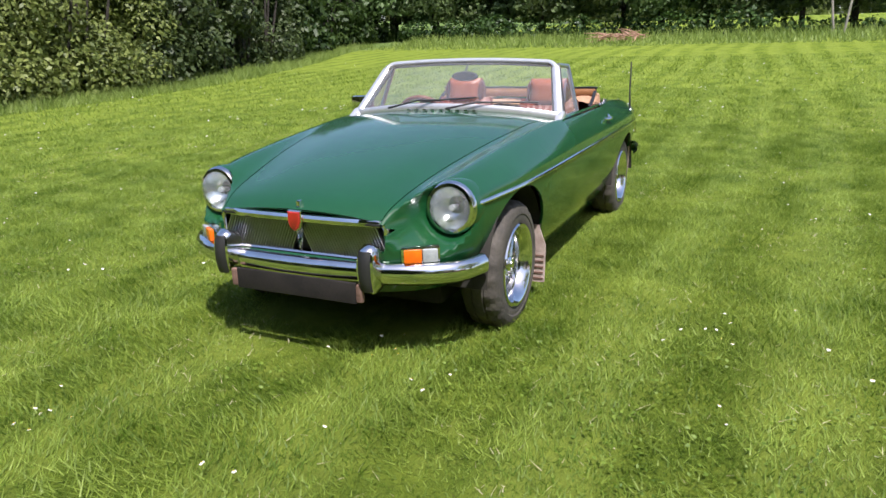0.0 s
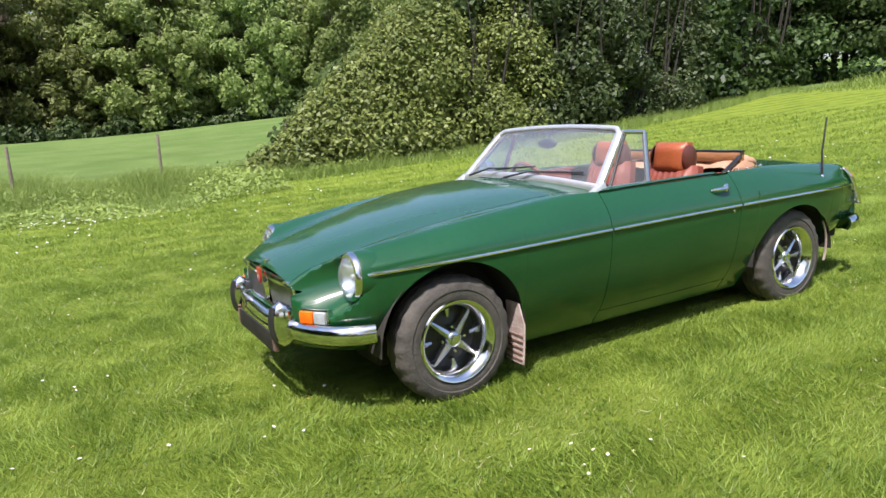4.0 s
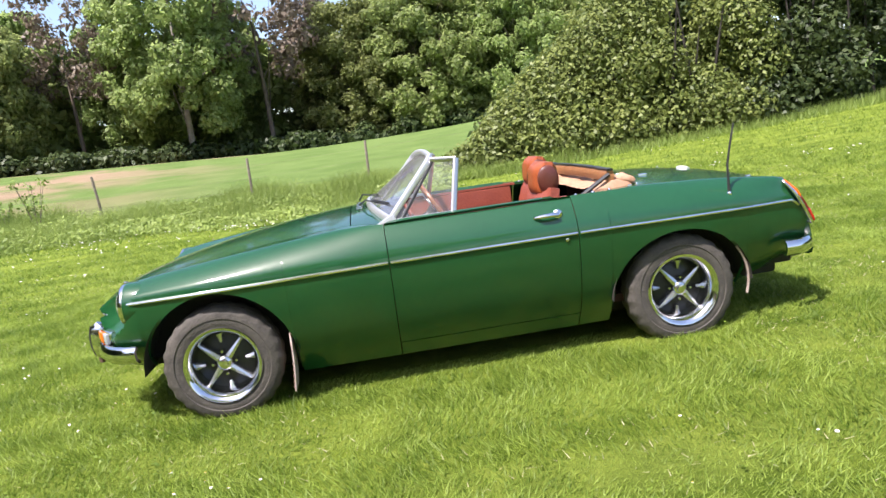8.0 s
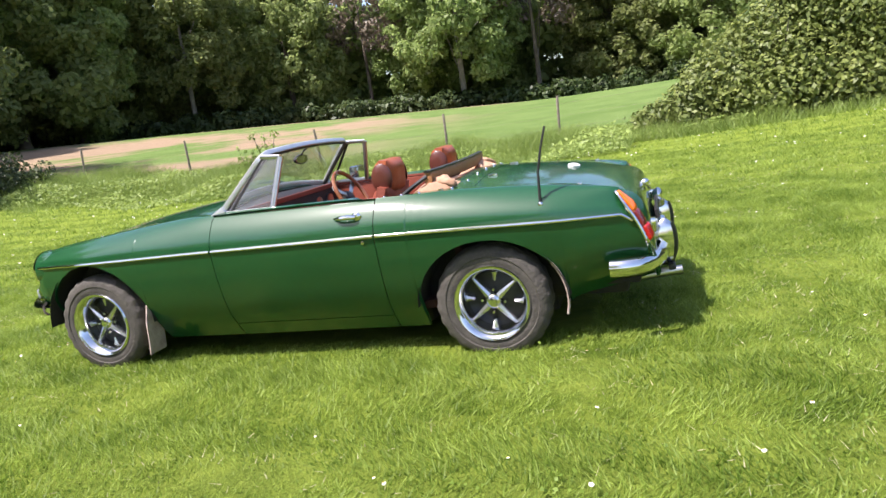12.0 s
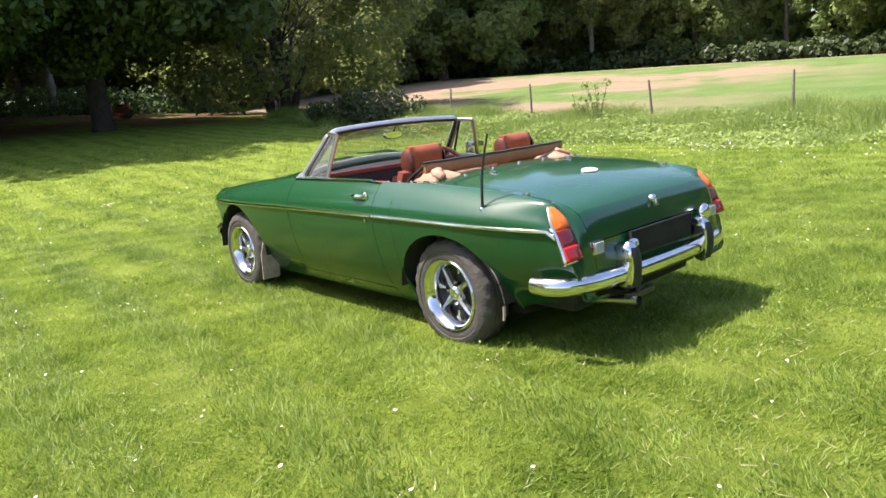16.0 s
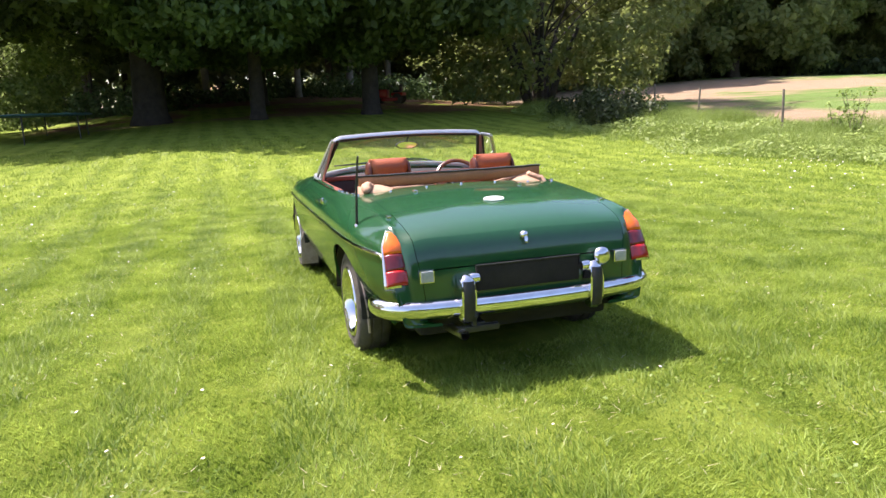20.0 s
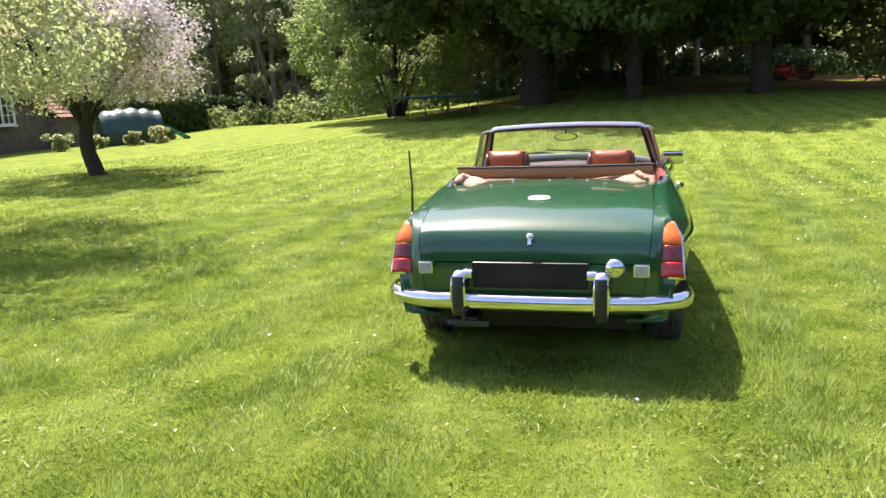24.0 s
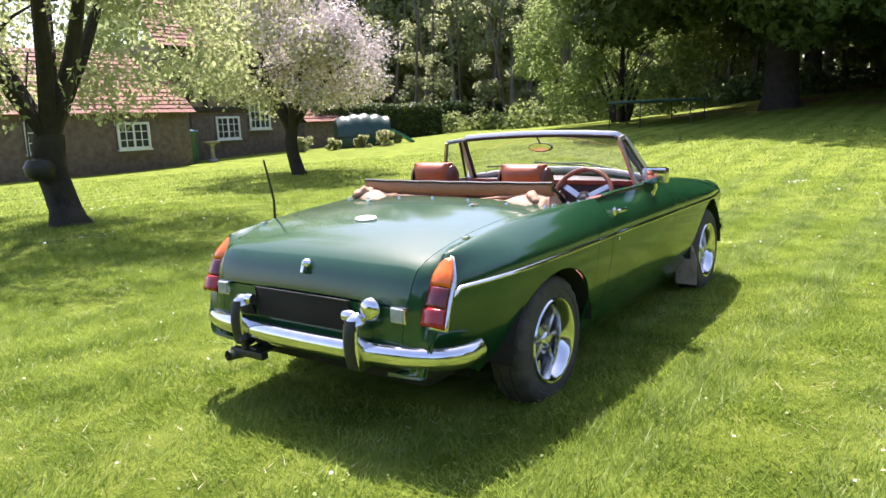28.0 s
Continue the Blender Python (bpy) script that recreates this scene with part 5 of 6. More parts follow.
def pad(w, h, d, flutes, m, puff=.025, taper=1.0, ny=28, nz=12):
    """A padded panel, w wide (y), h high (z), d thick (x), its face fluted upright."""
    bm = bmesh.new()
    front, back = [], []
    for j in range(nz + 1):
        t = j / nz
        for i in range(ny + 1):
            v = 2 * i / ny - 1
            ex = (1 - abs(v) ** 4) * (1 - abs(2 * t - 1) ** 5)
            fl = abs(math.sin(math.pi * flutes * (v * .5 + .5))) * .012 if flutes and abs(v) < .78 and .08 < t < .92 else 0
            ww = w * (1 + (taper - 1) * t) * (1 - .12 * max(0, abs(2 * t - 1) - .6) ** 1.2)
            front.append(bm.verts.new(m @ Vector((d * .5 * (.35 + .65 * ex) + puff * ex * .4 + fl, v * ww / 2, h * t))))
            back.append(bm.verts.new(m @ Vector((-d * .5 * (.35 + .65 * ex), v * ww / 2, h * t))))
    n = ny + 1
    for j in range(nz):
        for i in range(ny):
            a = j * n + i
            bm.faces.new((front[a], front[a + 1], front[a + n + 1], front[a + n]))
            bm.faces.new((back[a], back[a + n], back[a + n + 1], back[a + 1]))
    rim = [i for i in range(n)] + [j * n + ny for j in range(1, nz + 1)] + [nz * n + i for i in range(ny - 1, -1, -1)] + [j * n for j in range(nz - 1, 0, -1)]
    for a, b in zip(rim, rim[1:] + rim[:1]):
        bm.faces.new((front[a], back[a], back[b], front[b]))
    return bm


for y, x in ((.318, -.595), (-.329, -.715)):
    seat = part("seat", pad(.46, .46, .14, 9, Matrix.Translation((x + .10, y, .40)) @ pose(0, 0, 0, 0, 83, 0)), M_LEATHER, car, "fluted rust-red leather seat")
    part("backrest", pad(.46, .50, .13, 9, Matrix.Translation((x + .10, y, .40)) @ pose(0, 0, 0, 0, -13, 0), taper=.86), M_LEATHER, seat)
    hr = part("headrest", pad(.262, .185, .125, 0, Matrix.Translation((x + .006, y, .838)) @ pose(0, 0, 0, 0, -5, 0), puff=.03, taper=.93), M_HEADREST, seat, "orange-brown padded headrest")
    for sy in (1, -1):
        bm = bmesh.new()
        lathe(bm, [(.078, -.012), (.076, .0), (.062, .009), (.03, .014), (0, .015)], 24, Matrix.Translation((x + .002, y + sy * .128, .932)) @ pose(0, 0, 0, -90 * sy, 0, 0) @ Matrix.Diagonal((.74, 1.0, 1, 1)))
        part("side_panel", bm, M_HEADSIDE, hr, "dark brown vinyl side panel")
    for dy in (-.05, .05):
        bm = bmesh.new()
        tube(bm, [(x + .012, y + dy, .80), (x + .008, y + dy, .86)], .006, 6)
        part("headrest_post", bm, M_CHROME, hr)

# folded hood
hood = part("hood_rail", flatbar([(-.885 - .03 * math.cos(math.pi * k / 20 - math.pi / 2), .565 - 1.13 * k / 20, .914 + .0012 * math.sin(k * 1.7)) for k in range(21)], .060, .040, (1, 0, 0)),
            M_HOODBAR, car, "brown vinyl rail of the folded hood")
part("rail_edge", flatbar([(-.885 - .03 * math.cos(math.pi * k / 20 - math.pi / 2), .572 - 1.144 * k / 20, .948 + .0012 * math.sin(k * 1.7)) for k in range(21)], .012, .034, (1, 0, 0)), M_SATIN, hood)
bm = bmesh.new()
rows = []
for k in range(57):
    y = .575 - 1.15 * k / 56
    e = abs(y) / .575
    row = []
    for j in range(15):
        t = j / 14
        x = -.83 - .215 * t + .035 * e * e
        z = .838 + .026 * math.sin(math.pi * t) ** .7 * (1 + .9 * e * e) + (.020 * (e > .62) * math.sin((e - .62) / .38 * math.pi))
        f = noise.noise((x * 16, y * 7, 3)) * .018 + noise.noise((x * 34, y * 16, 8)) * .009
        row.append(bm.verts.new((x + f * .6, y, z + f)))
    rows.append(row)
for a, b in zip(rows, rows[1:]):
    for j in range(14):
        bm.faces.new((a[j], b[j], b[j + 1], a[j + 1]))
for row in (rows[0], rows[-1]):
    bm.faces.new(row)
part("folded_cloth", bm, M_HOOD, hood, "crumpled tan lining of the folded hood", smooth=80)


def crumple(path, radii, seed, squash=.7):
    """A bunched roll of cloth: an uneven, creased tube along points."""
    bm = bmesh.new()
    rows = []
    for k, (c, r) in enumerate(zip(path, radii)):
        c = Vector(c)
        d = (Vector(path[min(k + 1, len(path) - 1)]) - Vector(path[max(k - 1, 0)])).normalized()
        a = d.cross(Vector((0, 0, 1))).normalized()
        b = a.cross(d)
        row = []
        for i in range(16):
            w = 2 * math.pi * i / 16
            q = c + (a * math.cos(w) + b * math.sin(w) * squash) * r
            f = 1 + .55 * noise.noise(q * 26 + Vector((seed, 0, 0))) + .30 * noise.noise(q * 60 + Vector((0, seed, 0)))
            row.append(bm.verts.new(c + (q - c) * f))
        rows.append(row)
    for p, q in zip(rows, rows[1:]):
        for i in range(16):
            bm.faces.new((p[i], p[(i + 1) % 16], q[(i + 1) % 16], q[i]))
    bm.faces.new(rows[0][::-1])
    bm.faces.new(rows[-1])
    return bm


def along(a, b, n, sag=0.0):
    return [Vector(a).lerp(Vector(b), k / n) + Vector((0, 0, sag * math.sin(math.pi * k / n))) for k in range(n + 1)]


n = 14
swell = [math.sin(math.pi * (k + .7) / (n + 1.4)) ** .6 for k in range(n + 1)]
part("cloth_fold", crumple(along((-.885, .50, .89), (-1.02, .555, .868), n, .012), [.036 * w for w in swell], 3), M_HOOD, hood, "bunched tan cloth", smooth=80)
part("cloth_fold", crumple(along((-.93, .50, .872), (-.945, .08, .874), n), [.018 * w for w in swell], 7, .6), M_HOOD, hood, "bunched tan cloth", smooth=80)
part("cloth_fold", crumple(along((-.89, -.46, .895), (-.99, -.535, .872), n, .01), [.026 * w for w in swell], 11), M_HOOD, hood, "bunched tan cloth", smooth=80)
part("cloth_fold", crumple(along((-.90, -.44, .892), (-.985, -.20, .872), n), [.010 * w for w in swell], 15, .6), M_HOOD, hood, "bunched tan cloth", smooth=80)
for s in (1, -1):
    bm = bmesh.new()
    tube(bm, [(-.72, s * .56, .83), (-.80, s * .565, .88), (-.88, s * .56, .925)], .012, 6)
    part("hood_stick", bm, M_SATIN, hood)

M_POST = mat("weathered_post", (0.13, 0.105, 0.075), 0.9, c2=(0.22, 0.19, 0.145), scale=9, bump=.5, bscale=30)

# ---- trees ahead of the car, where the lawn ends ----
low_tree = tree("broad low tree of several stems, its branches hanging near the ground", 13, 7.6, 0.30, 150, 36000, 0.20, L_LOW, M_DARKBARK, 31, low=0.09, belly=0.4, lump=(0.10, 0.2), limbs=14)
low_tree.matrix_world = put(28.5, -14.8)
for k in range(5):
    a = 2 * math.pi * k / 5 + .3
    ca, sa = math.cos(a), math.sin(a)
    bm = bmesh.new()
    tube(bm, [(.5 * ca, .5 * sa, -.15), (1.0 * ca, 1.0 * sa, 1.5), (2.1 * ca, 2.1 * sa, 4)], [.22, .17, .1], 8)
    part("stem", bm, M_DARKBARK, low_tree)
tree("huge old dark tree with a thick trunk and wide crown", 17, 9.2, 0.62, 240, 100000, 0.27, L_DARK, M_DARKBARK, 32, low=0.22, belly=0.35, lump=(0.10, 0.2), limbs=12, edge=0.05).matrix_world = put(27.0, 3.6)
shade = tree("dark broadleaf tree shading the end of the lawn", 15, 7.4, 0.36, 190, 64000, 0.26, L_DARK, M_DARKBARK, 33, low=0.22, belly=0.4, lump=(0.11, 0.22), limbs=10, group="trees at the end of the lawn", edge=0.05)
shade.matrix_world = put(25.5, -5.4)
for x, y, rz, s in ((35.5, -1.5, 80, 0.95), (41, 4.5, 300, 1.0), (25.0, -.6, 150, 0.8)):
    copy_thing(shade, put(x, y, rz, s))
copy_thing(low_tree, put(27.5, 10.4, 40, .58))
shrub = thing("shrub", "low dark spreading shrub at the edge of the long grass", "bush", at=(17.4, -11.9, ground_z(17.4, -11.9)))
sr = random.Random(77)
cs = [(sr.uniform(-2.1, 2.1), sr.uniform(-1.0, 1.0), .15 + sr.random() * .95) for _ in range(60)]
cs = [(a, b, c * (1 - .10 * a * a)) for a, b, c in cs]
fast_mesh("foliage", lump_leaves(cs, [sr.uniform(.25, .5) for _ in cs], 11000, .085, shell=.4), 4, L_MIXED, shrub)["kind"] = "stuff"
bm = bmesh.new()
for q in cs[:14]:
    tube(bm, [(q[0] * .3, q[1] * .3, -.1), (q[0] * .7, q[1] * .7, q[2] * .5), q], [.03, .02, .006], 5)
part("stem_wood", bm, M_DARKBARK, shrub)["kind"] = "stuff"
# wood behind
back = tree("slender woodland tree in light spring leaf", 16, 4.6, 0.2, 60, 8500, 0.30, L_PALE, M_BARK, 41, low=0.15, group="woodland trees")
back2 = tree("slender woodland tree with grey trunk and thin leaf", 17, 4.0, 0.22, 55, 6500, 0.27, L_PALE, M_PALEBARK, 42, low=0.3, group="woodland trees")
br = random.Random(5)
first = {0: True, 1: True}
for k in range(34):
    az = radians(-14 + 62 * (k + br.uniform(-.4, .4)) / 33)
    rad = (50 if k % 2 else 60) + br.uniform(-4, 4) + (4 if az > .2 else 0)
    x, y = -4 + rad * math.cos(az), -1 + rad * math.sin(az)
    w = k % 2
    src = (back, back2)[w]
    m = put(x, y, br.uniform(0, 360), br.uniform(.85, 1.2))
    if first[w]:
        src.matrix_world, first[w] = m, False
    else:
        copy_thing(src, m)
ucs, urs, dcs, drs = [], [], [], []
for k in range(90):
    az = radians(-22 + 62 * k / 89)
    rad = 42 + br.uniform(-2.5, 3) + (5 if k < 40 else 0)
    x, y = -4 + rad * math.cos(az), -1 + rad * math.sin(az)
    rr = br.uniform(.5, 1.5)
    # split by bearing: the side under the big trees gets the shade-coloured leaves
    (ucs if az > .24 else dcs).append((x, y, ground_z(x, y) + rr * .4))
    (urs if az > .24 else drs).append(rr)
tagged(fast_mesh("undergrowth", lump_leaves(dcs, drs, 14000, .19, shell=.3), 4, L_DARK), "undergrowth below the big trees, shade in its leaf colour", "undergrowth", kind="stuff")
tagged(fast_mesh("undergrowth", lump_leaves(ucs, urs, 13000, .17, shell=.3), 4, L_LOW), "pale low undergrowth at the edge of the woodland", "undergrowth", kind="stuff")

ucs, urs = [], []
for k in range(620):                       # the wood's depth
    az = radians(-30 + 92 * k / 619)
    rad = 66 + br.uniform(-6, 6)
    x, y = -4 + rad * math.cos(az), -1 + rad * math.sin(az)
    rr = br.uniform(1.4, 2.8)
    ucs.append((x, y, ground_z(x, y) + rr * .5 + 11 * br.random() ** 1.3))
    urs.append(rr)
tagged(fast_mesh("thicket", lump_leaves(ucs, urs, 60000, .6), 4, L_PALE), "green thicket deep in the wood", "thicket", kind="stuff")

ucs, urs = [], []
for k in range(420):                       # sunlit saplings before the wood, with gaps between them
    az = radians(11 + 38 * br.random())
    rad = 45 + br.uniform(-2, 4)
    x, y = -4 + rad * math.cos(az), -1 + rad * math.sin(az)
    if noise.noise((math.degrees(az) * .35, 0, 3)) < -.12:
        continue
    rr = br.uniform(.2, .65)
    ucs.append((x, y, ground_z(x, y) + .8 + 7 * br.random()))
    urs.append(rr)
tagged(fast_mesh("saplings", lump_leaves(ucs, urs, 17000, .17, shell=.05), 4, L_PALE), "sunlit pale-leaved saplings before the wood", "saplings", kind="stuff")
bm = bmesh.new()
for k in range(26):
    az = radians(10 + 40 * br.random())
    rad = 46 + br.uniform(-2, 4)
    x, y = -4 + rad * math.cos(az), -1 + rad * math.sin(az)
    g = ground_z(x, y)
    dx, dy = br.uniform(-1.2, 1.2), br.uniform(-1.2, 1.2)
    tube(bm, [(x, y, g - .1), (x + dx * .3, y + dy * .3, g + 4), (x + dx, y + dy, g + 10)], [.13, .10, .04], 6)
sap = part("sapling_stems", bm, M_BARK)
tagged(sap, "thin grey stems of young trees before the wood", "saplings", kind="stuff")

# ---- hedge, house and garden ----


def clipped_hedge(x0, x1, y0, y1, h, n, label):
    ob = thing("hedge", label, "hedge", at=(x0, y0, ground_z((x0 + x1) / 2, y0)))
    u = rng.random((n, 3))
    p = np.stack([u[:, 0] * (x1 - x0), u[:, 1] * (y1 - y0), u[:, 2] ** .7 * h], 1)
    side = rng.integers(0, 4, n)
    jit = rng.normal(0, .06, n)
    nor = np.zeros((n, 3))
    for k, (ax, v, d) in enumerate(((1, 0.0, -1), (2, h, 1), (0, 0.0, -1), (0, x1 - x0, 1))):
        m = side == k
        p[m, ax] = v + jit[m]
        nor[m, ax] = d
    p[:, 2] += .06 * np.sin(p[:, 0] * 1.7)
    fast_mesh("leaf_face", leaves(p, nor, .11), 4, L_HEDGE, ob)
    part("twig_core", boxm((.1, .1, -.2), (x1 - x0 - .1, y1 - y0 - .1, h - .1), .05), M_DARKBARK, ob)
    return ob


clipped_hedge(19.5, 29.2, 21.8, 23.6, 1.75, 15000, "long square-clipped garden hedge")
clipped_hedge(31.0, 38.0, 22.8, 24.6, 1.6, 9000, "dark clipped hedge beside a gap")

M_STONE = mat("brick_and_flint_wall", (0.095, 0.064, 0.052), 0.9, c2=(0.18, 0.138, 0.112), scale=5, bump=0.8, bscale=14)
M_PLASTER = mat("brown_plaster", (0.26, 0.20, 0.14), 0.85, c2=(0.18, 0.13, 0.09), scale=1.5, bump=0.2, bscale=20)
M_TIMBER = mat("black_timber", (0.022, 0.017, 0.014), 0.8, c2=(0.05, 0.038, 0.03), scale=6, bump=0.5, bscale=18)
M_TILE = mat("red_clay_tile", (0.19, 0.080, 0.056), 0.85, c2=(0.26, 0.125, 0.090), scale=3, bump=0.5, bscale=20, var=.22)
M_PANE = mat("dark_window_pane", (0.03, 0.035, 0.04), 0.08, spec=.8, c2=(0.06, 0.065, 0.07), scale=1.2)
M_BRICK = mat("old_brick", (0.26, 0.115, 0.075), 0.9, c2=(0.36, 0.20, 0.14), scale=9, bump=0.5, bscale=24)
house = thing("cottage", "old timber-framed cottage with white windows and clay roof", "house", at=(0, 0, 0))
HG = ground_z(13, 22)


def wall(name, lo, hi, material, label=""):
    return part(name, boxm(lo, hi, .01), material, house, label)


wall("wall", (11.9, 22.0, HG - .3), (18.4, 27.0, HG + 2.0), M_STONE, "flint and brick lower wall")
wall("upper_wall", (11.9, 21.96, HG + 2.0), (18.4, 27.0, HG + 4.4), M_PLASTER, "brown plaster panels")
wall("wing_wall", (3.2, 20.2, HG - .3), (11.6, 25.0, HG + 1.85), M_STONE, "flint and brick wing wall")


def tiled(name, x0, x1, y0, z0, y1, z1, label):
    """A roof slope of overlapping tile courses from the eave (y0, z0) to the ridge (y1, z1)."""
    ob = part(name, boxm((x0, min(y0, y1), min(z0, z1) - .05), (x0 + .01, min(y0, y1) + .01, min(z0, z1))), M_TILE, house, label)
    n = max(4, int(math.hypot(y1 - y0, z1 - z0) / .22))
    for k in range(n):
        t0, t1 = k / n, (k + 1.25) / n
        a, b = Vector((x0, y0 + (y1 - y0) * t0, z0 + (z1 - z0) * t0)), Vector((x0, y0 + (y1 - y0) * t1, z0 + (z1 - z0) * t1))
        up = Vector((0, -(z1 - z0), (y1 - y0))).normalized() * (1 if y1 > y0 else -1)
        bm = bmesh.new()
        w = max(1, int((x1 - x0) / .21))
        for i in range(w):
            xa, xb = x0 + (x1 - x0) * i / w + .006, x0 + (x1 - x0) * (i + 1) / w - .006
            lift = .012 * noise.noise((i * .7, k * .9, x0))
            q = [Vector((xa, 0, 0)), Vector((xb, 0, 0))]
            lo_ = [bm.verts.new(Vector((p.x, a.y, a.z)) + up * (.055 + lift)) for p in q]
            hi_ = [bm.verts.new(Vector((p.x, b.y, b.z)) + up * (.02 + lift)) for p in q]
            un = [bm.verts.new(Vector((p.x, a.y, a.z)) + up * (.02 + lift)) for p in q]
            bm.faces.new((lo_[0], lo_[1], hi_[1], hi_[0]))
            bm.faces.new((un[0], un[1], lo_[1], lo_[0]))
        c = part("tile_course", bm, M_TILE, ob, smooth=0)
        c["kind"] = "stuff"
    return ob


tiled("wing_roof", 2.9, 11.75, 19.95, HG + 1.80, 22.6, HG + 4.0, "sagging red clay tile roof")
tiled("main_roof", 11.7, 18.7, 21.7, HG + 4.3, 24.5, HG + 7.2, "steep red clay tile roof")
tiled("lean_to_roof", 18.4, 20.8, 21.4, HG + 1.35, 22.6, HG + 2.3, "low red tile roof of a lean-to")
wall("lean_to", (18.45, 21.6, HG - .2), (20.6, 24, HG + 1.35), M_STONE)
bm = bmesh.new()
g0 = [bm.verts.new(q) for q in ((11.62, 20.2, HG + 1.7), (11.62, 25.0, HG + 1.7), (11.62, 22.6, HG + 3.9), (11.50, 20.2, HG + 1.7), (11.50, 25.0, HG + 1.7), (11.50, 22.6, HG + 3.9))]
for f in ((0, 1, 2), (5, 4, 3), (0, 2, 5, 3), (1, 4, 5, 2), (0, 3, 4, 1)):
    bm.faces.new([g0[k] for k in f])
part("gable", bm, M_PLASTER, house, "grey plastered gable end")
part("chimney", boxm((14.3, 24.0, HG + 6.5), (15.3, 24.9, HG + 8.6), .02), M_BRICK, house, "brick chimney stack")
for x in (11.98, 12.8, 13.6, 15.4, 16.9, 18.3):
    part("timber", boxm((x - .09, 21.90, HG + 1.9), (x + .09, 21.97, HG + 4.35), .01), M_TIMBER, house)
for z in (2.0, 3.2, 4.3):
    part("timber", boxm((11.9, 21.885, HG + z - .09), (18.4, 21.955, HG + z + .09), .01), M_TIMBER, house)
for x, d in ((13.0, 1), (14.9, -1), (17.2, 1)):
    part("brace", boxm((-.07, -.03, -.75), (.07, .03, .75), .01, Matrix.Translation((x, 21.92, HG + 2.65)) @ pose(0, 0, 0, 0, 32 * d, 0)), M_TIMBER, house)


def casement(x0, x1, z0, z1, y, lights):
    """A white casement window set in a wall facing -y."""
    w = part("window", boxm((x0, y - .02, z0), (x1, y + .04, z1)), M_PANE, house, "white casement window")
    part("sill", boxm((x0 - .06, y - .10, z0 - .08), (x1 + .06, y + .02, z0 - .02), .01), M_WHITE, w)
    for a, b, c, d in ((x0 - .03, x1 + .03, z1 - .05, z1 + .03), (x0 - .03, x1 + .03, z0 - .03, z0 + .05), (x0 - .03, x0 + .05, z0, z1), (x1 - .05, x1 + .03, z0, z1)):
        part("frame", boxm((a, y - .06, c), (b, y + .0, d), .006), M_WHITE, w)
    for k in range(1, lights * 2):
        x = x0 + (x1 - x0) * k / (lights * 2)
        t = .035 if k % 2 == 0 else .014
        part("glazing_bar", boxm((x - t, y - .05, z0), (x + t, y - .01, z1), .004), M_WHITE, w)
    for k in range(1, 3):
        z = z0 + (z1 - z0) * k / 3
        part("glazing_bar", boxm((x0, y - .048, z - .014), (x1, y - .012, z + .014), .004), M_WHITE, w)


casement(14.05, 15.15, .97, 1.83, 21.96, 2)
casement(15.70, 16.75, 1.33, 2.38, 21.92, 2)
casement(8.85, 9.95, .83, 1.66, 20.17, 2)
casement(6.0, 6.7, .85, 1.75, 20.17, 1)
part("door", boxm((12.1, 21.90, HG), (12.9, 21.97, HG + 1.9), .02), M_TIMBER, house, "dark plank door")

M_BINGREEN = mat("green_plastic", (0.018, 0.075, 0.042), 0.4, c2=(0.03, 0.11, 0.06), scale=4)
M_BLUE = mat("blue_plastic_lid", (0.10, 0.22, 0.36), 0.4, c2=(0.16, 0.30, 0.45), scale=4)
x, y = 11.9, 20.9
butt = part("water_butt", lathe(bmesh.new(), [(0, 0), (.34, 0), (.40, .5), (.38, 1.15), (.40, 1.18), (0, 1.18)], 24, Matrix.Translation((x, y, ground_z(x, y) - .02))), M_BINGREEN)
tagged(butt, "dark green plastic water butt with blue lid by the cottage", "water butt")
part("lid", lathe(bmesh.new(), [(.42, 1.17), (.42, 1.22), (.2, 1.27), (0, 1.28)], 24, Matrix.Translation((x, y, ground_z(x, y) - .02))), M_BLUE, butt, "pale blue lid")
x, y = 12.6, 20.4
M_LICHEN = mat("weathered_stone", (0.32, 0.30, 0.26), 0.9, c2=(0.22, 0.21, 0.18), scale=14, bump=.4)
bb = part("bird_bath", lathe(bmesh.new(), [(0, -.1), (.2, -.1), (.19, .06), (.09, .12), (.075, .55), (.12, .62), (.16, .66)], 20, Matrix.Translation((x, y, ground_z(x, y)))), M_LICHEN)
tagged(bb, "weathered stone bird bath on the lawn before the cottage", "bird bath")
part("basin", lathe(bmesh.new(), [(.16, .66), (.30, .70), (.32, .76), (.27, .76), (.2, .72), (0, .71)], 24, Matrix.Translation((x, y, ground_z(x, y)))), M_LICHEN, bb)

# play tunnel and slide
M_TARP = mat("dark_green_sheet", (0.009, 0.042, 0.030), 0.36, c2=(0.014, 0.058, 0.042), scale=5, bump=.3, bscale=6)
M_SLIDE = mat("bright_green_plastic", (0.015, 0.17, 0.095), 0.35, c2=(0.02, 0.20, 0.12), scale=5)
px, py = 19.4, 19.0
pg = ground_z(px, py)
tun = thing("play_tunnel", "dark green sheeted play frame with a slide on the grass", "play frame", at=(px, py, pg), rz=-38)
bm = bmesh.new()
rows = []
for k in range(25):
    t = k / 24
    xx = -1.15 + 2.3 * t
    rr = .90 + .085 * abs(math.sin(math.pi * t * 4.5)) - .16 * (2 * t - 1) ** 2
    rows.append([bm.verts.new((xx, .7 * math.cos(math.pi * i / 14), .44 + rr * math.sin(math.pi * i / 14))) for i in range(15)])
for a, b in zip(rows, rows[1:]):
    for i in range(14):
        bm.faces.new((a[i], a[i + 1], b[i + 1], b[i]))
bm.faces.new(rows[0])
bm.faces.new(rows[-1])
